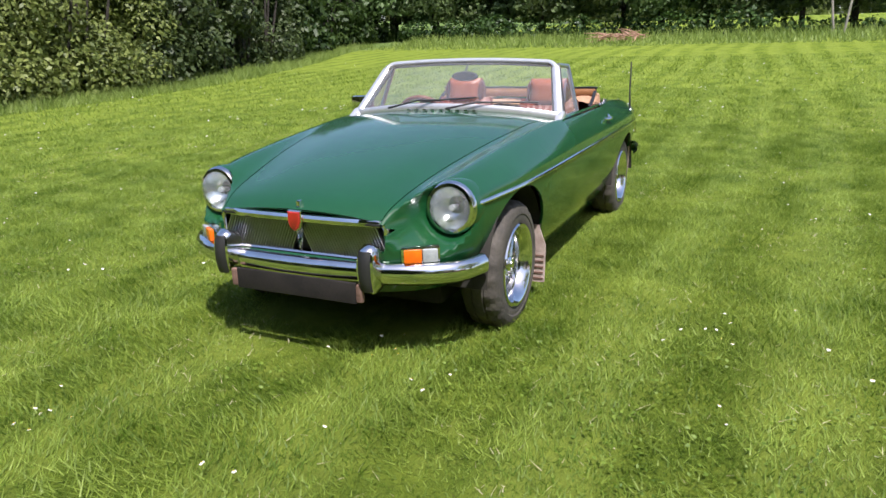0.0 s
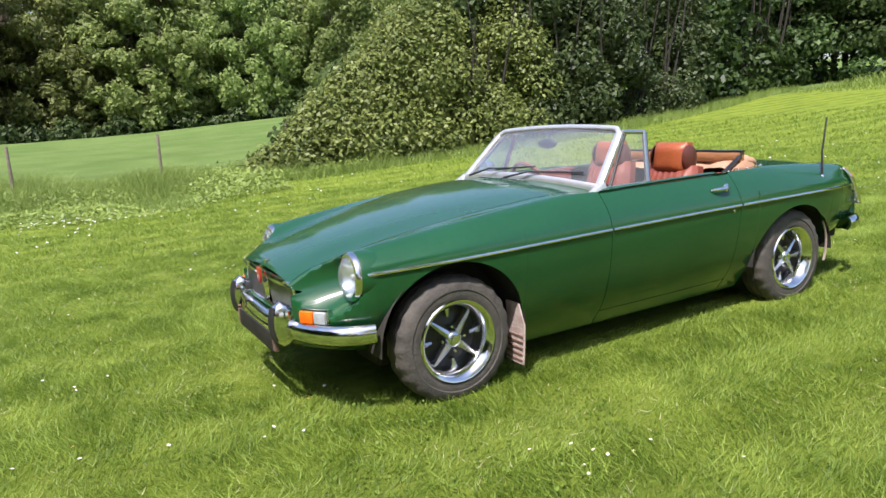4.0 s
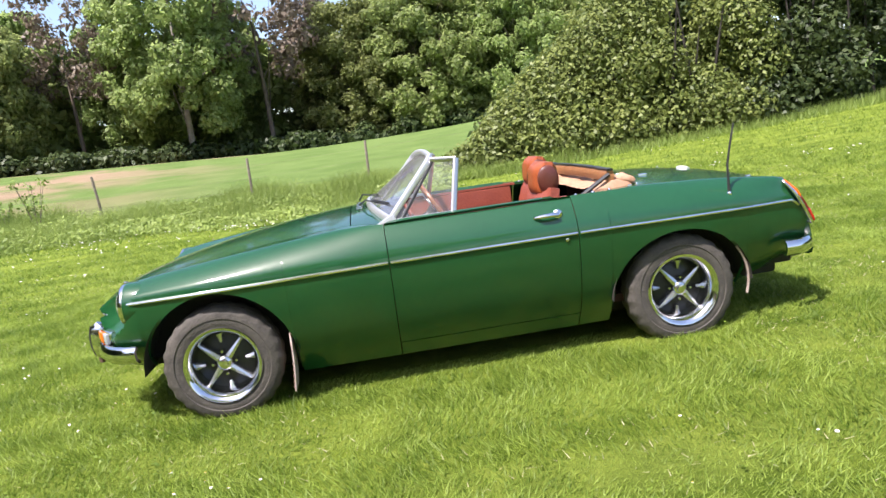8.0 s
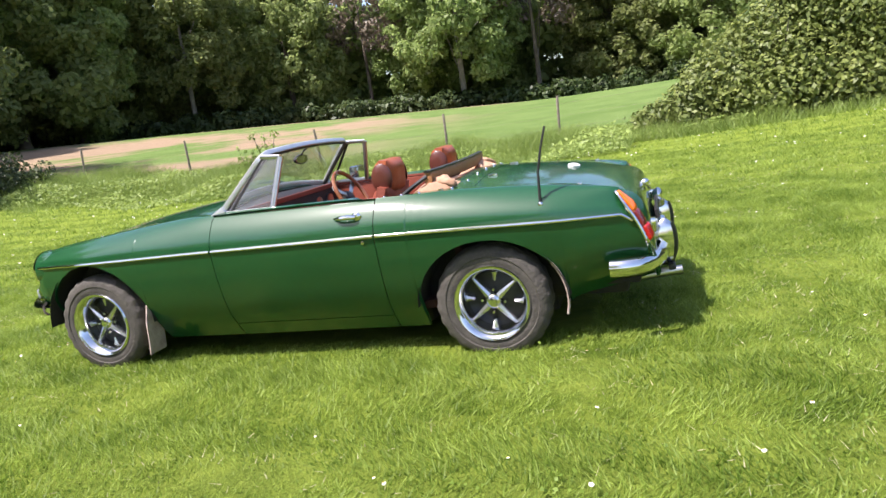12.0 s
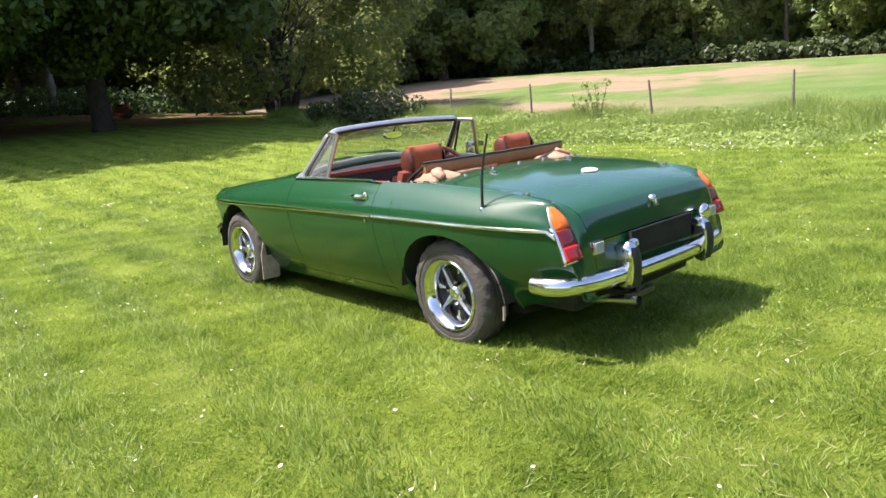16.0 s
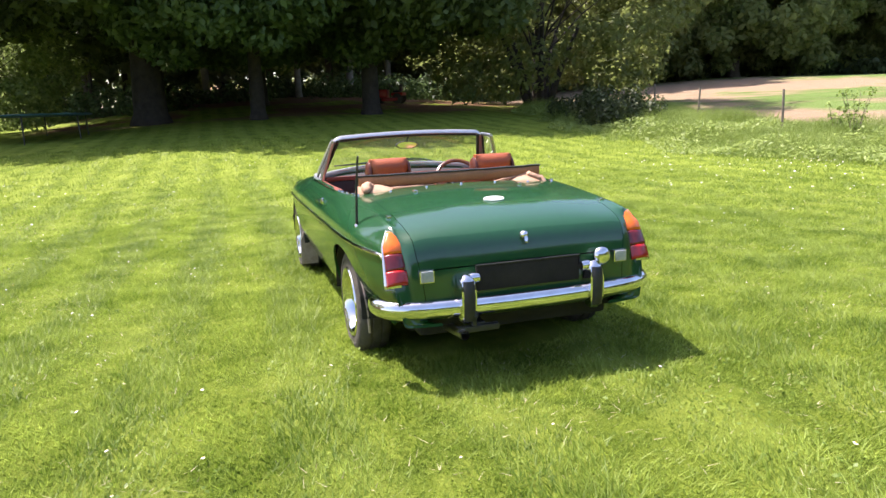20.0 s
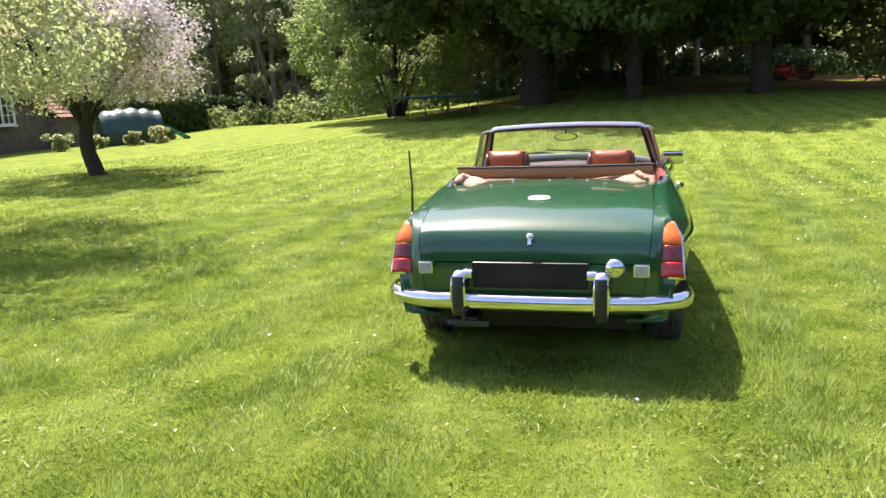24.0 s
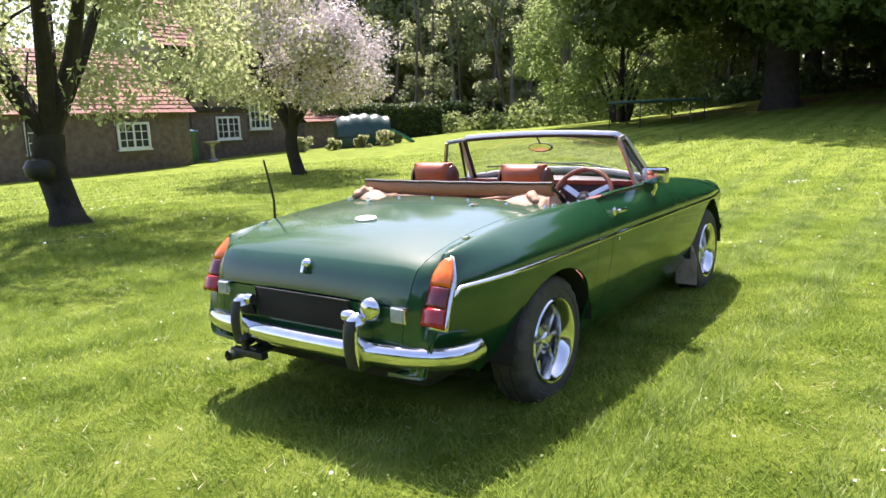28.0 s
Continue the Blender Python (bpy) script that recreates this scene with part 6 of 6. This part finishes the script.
part("cover", bm, M_TARP, tun, "ribbed shiny dark green cover")
part("platform", boxm((-1.05, -.62, -.05), (1.05, .62, .48), .03), M_TARP, tun)
bm = bmesh.new()
rows = []
for k in range(10):
    t = k / 9
    rows.append([bm.verts.new((1.1 + 1.2 * t, q, .62 - .62 * t ** 1.2 + hgt)) for q, hgt in ((-.25, .14), (-.22, .02), (0, 0), (.22, .02), (.25, .14))])
for a, b in zip(rows, rows[1:]):
    for i in range(4):
        bm.faces.new((a[i], a[i + 1], b[i + 1], b[i]))
sl = part("slide", bm, M_SLIDE, tun, "bright green slide")
md = sl.modifiers.new("thickness", "SOLIDIFY")
md.thickness = .02

# border plants before the play frame
for bx, by, s in ((18.2, 17.9, .62), (18.9, 17.3, .8), (17.4, 18.9, .58), (16.6, 19.9, .8), (20.6, 18.0, .5)):
    bp_ = thing("border_plant", "leafy pale garden plant beside the play frame", "plant", "border plants", at=(bx, by, ground_z(bx, by)))
    lumps = [(rng.uniform(-.4, .4) * s, rng.uniform(-.4, .4) * s, rng.uniform(.1, .75) * s) for _ in range(14)]
    fast_mesh("leaf_mass", lump_leaves(lumps, [.2 * s] * 14, 900, .085, shell=.2), 4, L_APPLE, bp_)["kind"] = "stuff"
    bm = bmesh.new()
    for q in lumps[:6]:
        tube(bm, [(0, 0, -.05), (q[0] * .5, q[1] * .5, q[2] * .6), q], [.012, .009, .004], 5)
    part("stalk", bm, M_POST, bp_)

# trampoline
tx, ty = 22.5, 7.0
tg = ground_z(tx, ty)
M_TEAL = mat("teal_pad", (0.022, 0.085, 0.095), 0.5, c2=(0.035, 0.11, 0.12), scale=6)
M_MAT = mat("black_mat", (0.012, 0.012, 0.013), 0.7, c2=(0.02, 0.02, 0.02), scale=20)
tr = thing("trampoline", "round garden trampoline with a teal edge pad, in shade", "trampoline", at=(tx, ty, tg))
part("edge_pad", lathe(bmesh.new(), [(1.45, .80), (1.78, .80), (1.82, .84), (1.78, .87), (1.45, .86)], 40, close=True), M_TEAL, tr, "teal padded edge")
part("jumping_mat", lathe(bmesh.new(), [(0, .815), (1.5, .82), (1.5, .828), (0, .823)], 40), M_MAT, tr)
for k in range(6):
    a = 2 * math.pi * k / 6
    bm = bmesh.new()
    tube(bm, [(1.7 * math.cos(a), 1.7 * math.sin(a), .82), (1.75 * math.cos(a), 1.75 * math.sin(a), -.15)], .022, 8)
    part("leg", bm, M_SATIN, tr)

# red ride-on mower under the trees
M_RED = mat("red_paint", (0.42, 0.012, 0.012), 0.35, coat=.5, c2=(0.34, 0.012, 0.012), scale=6)
mx, my = 33.0, -8.2
mow = thing("ride_on_mower", "small red ride-on mower parked under the trees", "mower", at=(mx, my, ground_z(mx, my)), rz=60)
part("bonnet", boxm((.15, -.3, .32), (.95, .3, .78), .09), M_RED, mow)
part("deck", boxm((-.5, -.5, .14), (.45, .5, .32), .06), M_RED, mow)
part("fender", boxm((-.75, -.45, .42), (-.1, .45, .58), .06), M_RED, mow)
part("seat", boxm((-.55, -.22, .58), (-.15, .22, .70), .05), M_BLACK, mow)
part("backrest", boxm((-.62, -.22, .66), (-.52, .22, 1.0), .04), M_BLACK, mow)
for wx, wy, wr_ in ((.72, .38, .2), (.72, -.38, .2), (-.45, .42, .27), (-.45, -.42, .27)):
    part("wheel", lathe(bmesh.new(), [(0, -.06), (wr_ * .5, -.07), (wr_, -.06), (wr_, .06), (wr_ * .5, .07), (0, .06)], 22, Matrix.Translation((wx, wy, wr_)) @ pose(0, 0, 0, 90, 0, 0)), M_TYRE, mow)
bm = bmesh.new()
tube(bm, [(.2, 0, .75), (.02, 0, .98)], .02, 8)
tube(bm, [(.02 + .1 * math.cos(2 * math.pi * k / 16), .16 * math.sin(2 * math.pi * k / 16), .98 + .08 * math.cos(2 * math.pi * k / 16)) for k in range(17)], .014, 6, cap=False)
part("steering", bm, M_BLACK, mow)

# ---- the two apple trees ----


def apple_tree(label, x, y, height, rx, trunk_r, fork, n_leaf, n_bloom, seed, bloom_dir, size):
    ob = thing("apple_tree", label, "tree", at=(x, y, ground_z(x, y)))
    r = random.Random(seed)
    bm = bmesh.new()
    tube(bm, [(.10, -.10, -.15), (.08, -.08, .05), (.05, -.02, .25), (.02, .04, .5), (-.04, .02, fork * .7), (0, 0, fork)], [trunk_r * 1.65, trunk_r * 1.3, trunk_r * 1.05, trunk_r * .9, trunk_r * 1.02, trunk_r * .95], 14)
    for v in bm.verts:
        v.co += Vector((v.co.x, v.co.y, 0)) * .5 * noise.noise(v.co * 5 + Vector((seed, 0, 0)))
    ends = []
    for k in range(6):
        a = 2 * math.pi * (k + r.uniform(-.2, .2)) / 6
        e = Vector((math.cos(a) * rx * r.uniform(.5, .8), math.sin(a) * rx * r.uniform(.5, .8), fork + (height - fork) * r.uniform(.35, .75)))
        m1 = Vector((math.cos(a) * rx * .18, math.sin(a) * rx * .18, fork + (e.z - fork) * .35))
        m2 = m1.lerp(e, .5) + Vector((r.uniform(-.3, .3), r.uniform(-.3, .3), r.uniform(0, .35)))
        q = trunk_r * r.uniform(.45, .7)
        tube(bm, [(0, 0, fork - .1), m1, m2, e], [q, q * .85, q * .5, q * .12], 8)
        for j in range(5):
            p = m1.lerp(e, r.uniform(.2, 1))
            f = p + Vector((r.uniform(-1, 1), r.uniform(-1, 1), r.uniform(-.25, .8))) * rx * .42
            tube(bm, [p, p.lerp(f, .5) + Vector((0, 0, .1)), f], [q * .34, q * .2, .006], 5)
            ends.append(f)
        ends.append(e)
    part("trunk", bm, M_DARKBARK, ob, "dark gnarled trunk and boughs")
    cs, rs = crown_lumps(75, rx, rx, height * (.36 if n_bloom else .31), height * .92, rx * .13, rx * .24, .45, .15)
    cs += [tuple(e) for e in ends]
    rs += [rx * .17] * len(ends)
    cs, rs = np.array(cs), np.array(rs)
    side = cs[:, 0] * bloom_dir[0] + cs[:, 1] * bloom_dir[1] + (cs[:, 2] - height * .62) * .8
    if n_bloom:
        bl = side > -.75
        lf = side < 1.3
        fast_mesh("blossom", lump_leaves(cs[bl], rs[bl], n_bloom, size, shell=.4), 4, L_BLOSSOM, ob, "dense pinkish-white blossom")
        fast_mesh("leaf_crown", lump_leaves(cs[lf], rs[lf], n_leaf, size, shell=.3, droop=.5), 4, L_APPLE, ob)
    else:
        fast_mesh("leaf_crown", lump_leaves(cs, rs, n_leaf, size, shell=.3, droop=.8), 4, L_APPLE, ob)
    return ob


apple_tree("old apple tree in bright young leaf on the lawn", .9, 7.9, 5.4, 3.0, .19, 1.25, 40000, 0, 51, (0, 0), .056)
apple_tree("apple tree half covered in pinkish-white blossom", 8.5, 11.5, 5.1, 2.55, .155, 1.15, 17000, 17000, 52, (.73, -.68), .062)
# bundle hanging from the near tree
hx, hy = .70, 7.85
hg = ground_z(hx, hy)
sw_ob = part("hanging_seat", lathe(bmesh.new(), [(0, -.15), (.10, -.15), (.18, -.08), (.20, .04), (.15, .13), (.06, .16), (0, .15)], 16, Matrix.Translation((hx, hy, hg + .78))), M_BLACK)
tagged(sw_ob, "black rounded swing seat hanging from the apple tree on ropes", "swing")
for d in (-.12, .12):
    bm = bmesh.new()
    tube(bm, [(hx + d, hy, hg + .85), (hx + d * .9, hy - .02, hg + 1.5), (hx + d * .6 + .1, hy - .05, hg + 2.3)], .012, 6)
    part("rope", bm, M_BLACK, sw_ob)

# ---- fence ----
posts = []
for k, (x, lean) in enumerate(((-6.0, 1), (-2.8, -2), (.3, 2), (3.25, 1), (6.9, -2), (11.2, 0), (15.6, 2), (20.5, -1))):
    y = -14.0 - max(0, x - 14) * .35
    bm = bmesh.new()
    tube(bm, [(0, 0, -.3), (0, 0, .6), (.01, 0, 1.22), (.01, 0, 1.25)], [.036, .034, .032, .024], 8)
    po = part("fence_post", bm, M_POST)
    tagged(po, "weathered round wooden fence post in long grass", "fence post", "field fence posts")
    po.matrix_world = put(x, y) @ pose(0, 0, 0, lean, -lean * 1.3, 0)
    posts.append((x, y))
for z in (.45, .75, 1.05):
    bm = bmesh.new()
    tube(bm, [(x, y + .045, ground_z(x, y) + z - .01 * (i % 2)) for i, (x, y) in enumerate(posts)], .0018, 4)
    tagged(part("fence_wire", bm, M_POST), "thin slack wire strand of the field fence", "wire", "field fence wires")

# ---- the back of the garden, behind the car ----
rear_h = tree("dark hedgerow tree with bare lower stems", 9, 3.4, 0.16, 60, 7000, 0.22, L_DARK, M_DARKBARK, 61, low=0.16, belly=.5, group="hedgerow trees")
hr_ = random.Random(8)
first_r = True
for k in range(19):
    y = -21.5 + 2.0 * k
    x = -32.5 + hr_.uniform(-1, 1) - .02 * y
    m = put(x, y, hr_.uniform(0, 360), hr_.uniform(.8, 1.15))
    if first_r:
        rear_h.matrix_world, first_r = m, False
    else:
        copy_thing(rear_h, m)
for k in range(7):                         # a second rank closing the corner
    copy_thing(rear_h, put(-37 + hr_.uniform(-1, 1), -25 + 2.4 * k, hr_.uniform(0, 360), 1.1))
ucs, urs = [], []
for k in range(70):
    y = -22 + 36 * k / 69
    x = -30.5 + hr_.uniform(-1, .8)
    rr = hr_.uniform(.3, .8) * (1.25 if y < 2 else .7)
    ucs.append((x, y, ground_z(x, y) + rr * .5))
    urs.append(rr)
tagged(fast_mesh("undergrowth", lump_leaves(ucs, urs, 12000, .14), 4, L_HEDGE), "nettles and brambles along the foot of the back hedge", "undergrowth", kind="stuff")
far_row = wood[2]
for k in range(16):
    copy_thing(far_row, put(-120 + hr_.uniform(-8, 8), -60 + 9 * k, hr_.uniform(0, 360), hr_.uniform(.8, 1.1)))
# heap of cut branches
M_CUT = mat("cut_branches", (0.30, 0.16, 0.10), 0.85, c2=(0.42, 0.27, 0.19), scale=8, bump=.4)
heap = thing("branch_pile", "heap of cut reddish branches beside the back hedge", "branch pile", at=(-26.8, -4.5, ground_z(-26.8, -4.5)))
for k in range(34):
    a, ln = hr_.uniform(0, 6.28), hr_.uniform(.5, 1.3)
    c = Vector((hr_.uniform(-.5, .5), hr_.uniform(-.9, .9), hr_.uniform(.05, .4)))
    d = Vector((math.cos(a), math.sin(a) * 1.3, hr_.uniform(-.1, .6))).normalized() * ln / 2
    bm = bmesh.new()
    tube(bm, [c - d, c + Vector((0, 0, .04)), c + d], [hr_.uniform(.02, .045), .025, .008], 5)
    part("branch", bm, M_CUT, heap)
for y, lean in ((3.6, 8), (3.95, -6)):
    x = -28.5
    bm = bmesh.new()
    tube(bm, [(0, 0, -.2), (0, 0, 1.0), (0, 0, 2.2)], [.05, .045, .04], 8)
    po = part("pale_pole", bm, M_PALEBARK)
    tagged(po, "pale bare pole leaning at the back hedge", "pole", "pale poles")
    po.matrix_world = put(x, y) @ pose(0, 0, 0, lean, 0, 0)

# ---- lawn grass, daisies, long grass ----


def heights(x, y):
    return np.array([ground_z(a, b) for a, b in zip(x, y)])


def blades(x, y, z, h, w, lean, toss):
    """Single-bladed grass: a narrow pointed triangle for every root."""
    n = len(x)
    a = rng.uniform(0, 2 * math.pi, n)
    root = np.stack([x, y, z - .004], 1)
    side = np.stack([np.cos(a), np.sin(a), np.zeros(n)], 1) * (w / 2)[:, None]
    tip = root + np.stack([lean[:, 0] * h + rng.normal(0, toss, n) * h, lean[:, 1] * h + rng.normal(0, toss, n) * h, h], 1)
    return np.stack([root - side, root + side, tip], 1).reshape(-1, 3)


def mow_lean(x, y):
    """The way the mower laid the blades: to and fro in bands along the garden."""
    v = np.sin((y + .25 * np.sin(x * .25)) * 8.6)
    return np.stack([np.clip(v * 3, -1, 1) * .45, np.zeros_like(x)], 1)


def scatter(n, r0, r1):
    r = np.sqrt(rng.uniform(r0 * r0, r1 * r1, n))
    a = rng.uniform(0, 2 * math.pi, n)
    return r * np.cos(a) - .3, r * np.sin(a) + .4


tuft_field = lambda x, y: np.array([noise.noise((a * 1.3, b * 1.3, 2)) + .6 * noise.noise((a * 4, b * 4, 6)) for a, b in zip(x, y)])
parts_g = []
for n, r0, r1, hh, ww in ((680000, 0.0, 5.4, .034, .0056), (220000, 5.4, 9.5, .044, .0100), (120000, 9.5, 18, .056, .018)):
    x, y = scatter(n, r0, r1)
    keep_ = ~((np.abs(x) < 1.6) & (np.abs(y) < .45))
    x, y = x[keep_], y[keep_]
    tf = tuft_field(x, y)
    h = hh * rng.uniform(.55, 1.25, len(x)) * np.clip(1 + .85 * tf, .25, 2.3) * (1 + .13 * np.clip(2 * np.sin((y + .25 * np.sin(x * .25)) * 8.6), -1, 1))
    parts_g.append(blades(x, y, heights(x, y), h, ww * rng.uniform(.7, 1.3, len(x)), mow_lean(x, y), .7))
tagged(fast_mesh("lawn_grass", np.concatenate(parts_g), 3, L_GRASS), "short mown grass laid in stripes", "grass", kind="stuff")

L_STRAW = leaf_mat("dead_clippings", (0.30, 0.27, 0.13), (0.52, 0.49, 0.30), var=0.0, glow=0.2, patch=2.0)
x, y = scatter(60000, 1.2, 7.5)
keep_ = (tuft_field(x, y) < -.12 + .3 * rng.random(len(x))) & ~((np.abs(x) < 1.6) & (np.abs(y) < .55))
x, y = x[keep_][:16000], y[keep_][:16000]
tagged(fast_mesh("dead_grass", blades(x, y, heights(x, y) + .012, np.full(len(x), .016), .0042 * rng.uniform(.6, 1.3, len(x)), rng.normal(0, 1.3, (len(x), 2)), .8), 3, L_STRAW), "pale dead clippings lying in the grass", "grass", kind="stuff")

# clover and broad weeds in the lawn
L_CLOVER = leaf_mat("clover_leaves", (0.060, 0.130, 0.012), (0.190, 0.300, 0.040), var=0.0, glow=0.35, patch=1.2)
x, y = scatter(90000, .9, 7.5)
cf = np.array([noise.noise((a * .8, b * .8, 12)) + .7 * noise.noise((a * 2.6, b * 2.6, 15)) for a, b in zip(x, y)])
keep_ = (cf > .22) & ~((np.abs(x) < 1.6) & (np.abs(y) < .55))
x, y = x[keep_][:26000], y[keep_][:26000]
p = np.stack([x, y, heights(x, y) + rng.uniform(.012, .038, len(x))], 1)
tagged(fast_mesh("clover", leaves(p, np.tile(np.array([0, 0, 1.0]), (len(x), 1)), .014, long=1.2), 4, L_CLOVER), "low clover and broad weeds in patches of the lawn", "clover", kind="stuff")

n = 150000
x = rng.uniform(-4.5, 27, n)
y = -9.6 - 6.2 * rng.random(n) ** .8 - np.maximum(0, x - 14) * .25 + .5 * np.sin(x * 1.1) + .35 * np.sin(x * 2.7)
keep_ = ~((x < -1.5) & (y > -11.8))
x, y = x[keep_], y[keep_]
tf = np.array([noise.noise((a * .5, b * .5, 1)) for a, b in zip(x, y)])
edge_f = np.clip((-9.3 - y) / 2.0, .25, 1)
h = np.clip(.38 * edge_f * rng.uniform(.5, 1.25, len(x)) * (1 + 1.1 * tf), .08, 1.0)
z = heights(x, y)
lg = [blades(x, y, z, h, .014 * rng.uniform(.6, 1.4, len(x)), rng.normal(0, .35, (len(x), 2)), .45)]
n = 9000                                   # rough grass before the back hedge
x, y = rng.uniform(-30, -23.5, n), rng.uniform(-15, 9, n)
lg.append(blades(x, y, heights(x, y), np.clip(.30 * (-22.5 - x) / 5, .08, .4) * rng.uniform(.6, 1.4, n), np.full(n, .05), rng.normal(0, .2, (n, 2)), .3))
n = 14000                                  # along the foot of the bush
x = rng.uniform(-26, -1.5, n)
y = np.array([bush_front(a) for a in x]) + rng.uniform(-.9, .7, n)
lg.append(blades(x, y, heights(x, y), .24 * rng.uniform(.4, 1.3, n), np.full(n, .018), rng.normal(0, .25, (n, 2)), .3))
n = 40000                                  # broad-leaved herbs among it
x = rng.uniform(-4, 26, n)
y = -9.2 - 5.6 * rng.random(n) - np.maximum(0, x - 14) * .25 + .6 * np.sin(x * .9)
keep_ = ~((x < -1.5) & (y > -11.8))
x, y = x[keep_], y[keep_]
tf = np.array([noise.noise((a * .6, b * .6, 9)) for a, b in zip(x, y)])
hz = np.clip(.12 + .38 * (tf + .35), .03, .75) * np.clip((-8.6 - y) / 2.2, .2, 1)
p = np.stack([x, y, heights(x, y) + hz * rng.uniform(.3, 1.1, len(x))], 1)
herbs = fast_mesh("field_herbs", leaves(p, np.tile(np.array([0, .3, 1.0]), (len(x), 1)), .05, long=2.2), 4, L_LONG)
tagged(herbs, "low leafy herbs hummocking the long grass", "herbs", kind="stuff")
tagged(fast_mesh("long_grass", np.concatenate(lg), 3, L_LONG), "uncut long grass along the fence and hedges", "grass", kind="stuff")

# tall weeds at the fence
for wx, wy, s in ((8.1, -13.2, .95), (9.0, -13.6, .6)):
    wd = thing("tall_weed", "tall leafy weed standing above the long grass", "weed", "fence weeds", at=(wx, wy, ground_z(wx, wy)))
    bm = bmesh.new()
    pts = []
    for k in range(6):
        a = 2 * math.pi * k / 6
        e = Vector((.35 * math.cos(a) * s, .35 * math.sin(a) * s, (1.0 + .55 * hr_.random()) * s))
        tube(bm, [(0, 0, -.05), e * .5 + Vector((0, 0, .05)), e], [.012, .008, .004], 5)
        pts += [tuple(e * t) for t in (.35, .55, .75, 1.0)]
    part("stalk", bm, M_POST, wd)
    fast_mesh("leaf_mass", lump_leaves(pts, [.13 * s] * len(pts), 260, .06, shell=.2), 4, L_LONG, wd)["kind"] = "stuff"

# daisies
M_DAISY = mat("white_petals", (0.80, 0.80, 0.78), 0.6, c2=(0.70, 0.68, 0.70), scale=40)
M_YOLK = mat("yellow_centre", (0.75, 0.50, 0.04), 0.7)
dr = random.Random(17)
spots_d = []
for cx, cy, n, s in ((1.12, 1.60, 9, .12), (1.71, .47, 10, .16), (2.6, 1.9, 6, .3), (.6, 2.4, 7, .5), (-.6, 2.2, 8, .6), (2.9, .1, 6, .4), (-6.2, -10.3, 26, 1.1), (-3.2, -9.2, 30, 1.4), (-1, -8.6, 40, 1.6),
                     (2.0, -8.6, 80, 1.4), (4.5, -8.7, 80, 1.5), (7.5, -8.9, 60, 1.6), (2.6, -8.9, 45, .4), (5.4, -9.2, 40, .5), (-9, -10.8, 20, 1.2), (-13, -11.8, 22, 1.5), (-2.5, 1.6, 10, .8), (-4, 3.6, 12, 1.2), (3.4, -2.6, 26, 1.2), (1, -4, 30, 2.2),
                     (-4, -4, 30, 2.5), (5.5, -5, 30, 2.2), (8, 1, 30, 3), (11, -5, 30, 3), (9, 6, 30, 3), (-9, 0, 34, 3.5), (-9, 5, 26, 3), (-15, -4, 34, 4), (.5, 3.2, 9, .8), (1.9, 3.0, 8, .8), (-1.5, 2.9, 8, .7)):
    for _ in range(n):
        spots_d.append((dr.gauss(cx, s), dr.gauss(cy, s)))
for cx, cy, n, s in ((-5.5, .4, 40, 1.0), (-9.5, 1.6, 40, 1.4), (-7, -2.5, 40, 1.5), (-3.5, -3.2, 30, .8), (2.2, 4.5, 24, 1.2), (-2.2, 5.2, 20, 1.2), (6.5, -2.5, 30, 1.4), (7.5, 3.5, 30, 1.6), (-1.6, -2.2, 14, .5), (4.2, 1.2, 16, .7)):
    for _ in range(n):
        spots_d.append((dr.gauss(cx, s), dr.gauss(cy, s)))
for _ in range(45):
    a, r = dr.uniform(0, 6.28), 2.2 + 10 * dr.random()
    for _ in range(dr.randint(4, 10)):
        spots_d.append((r * math.cos(a) + dr.gauss(0, .13), r * math.sin(a) + dr.gauss(0, .13)))
for _ in range(130):
    a, r = dr.uniform(0, 6.28), 2.2 + 11 * dr.random()
    spots_d.append((r * math.cos(a), r * math.sin(a)))
pet, cen = [], []
for x, y in spots_d:
    if abs(x) < 1.5 and abs(y) < .62:
        continue
    far_d = math.hypot(x, y)
    r = (.0076 if far_d < 6 else .015) * dr.uniform(.8, 1.25)
    z = ground_z(x, y) + .045 + .015 * dr.random() + (.01 if far_d > 6 else 0)
    t1, t2 = dr.uniform(-.35, .35), dr.uniform(-.35, .35)
    ring_p = [(x + r * q * math.cos(a), y + r * q * math.sin(a), z + t1 * r * math.cos(a) + t2 * r * math.sin(a)) for a, q in
              [(2 * math.pi * k / 10, 1.0 if k % 2 else .72) for k in range(10)]]
    for k in range(0, 10, 2):
        pet += [(x, y, z), ring_p[k], ring_p[k + 1], ring_p[(k + 2) % 10]]
    cen += [(x - r * .3, y - r * .3, z + .003), (x + r * .3, y - r * .3, z + .003), (x + r * .3, y + r * .3, z + .003), (x - r * .3, y + r * .3, z + .003)]
da = fast_mesh("daisies", np.array(pet), 4, M_DAISY)
tagged(da, "small white daisies scattered in the lawn", "flowers", kind="stuff")
fast_mesh("daisy_centres", np.array(cen), 4, M_YOLK, da)["kind"] = "stuff"
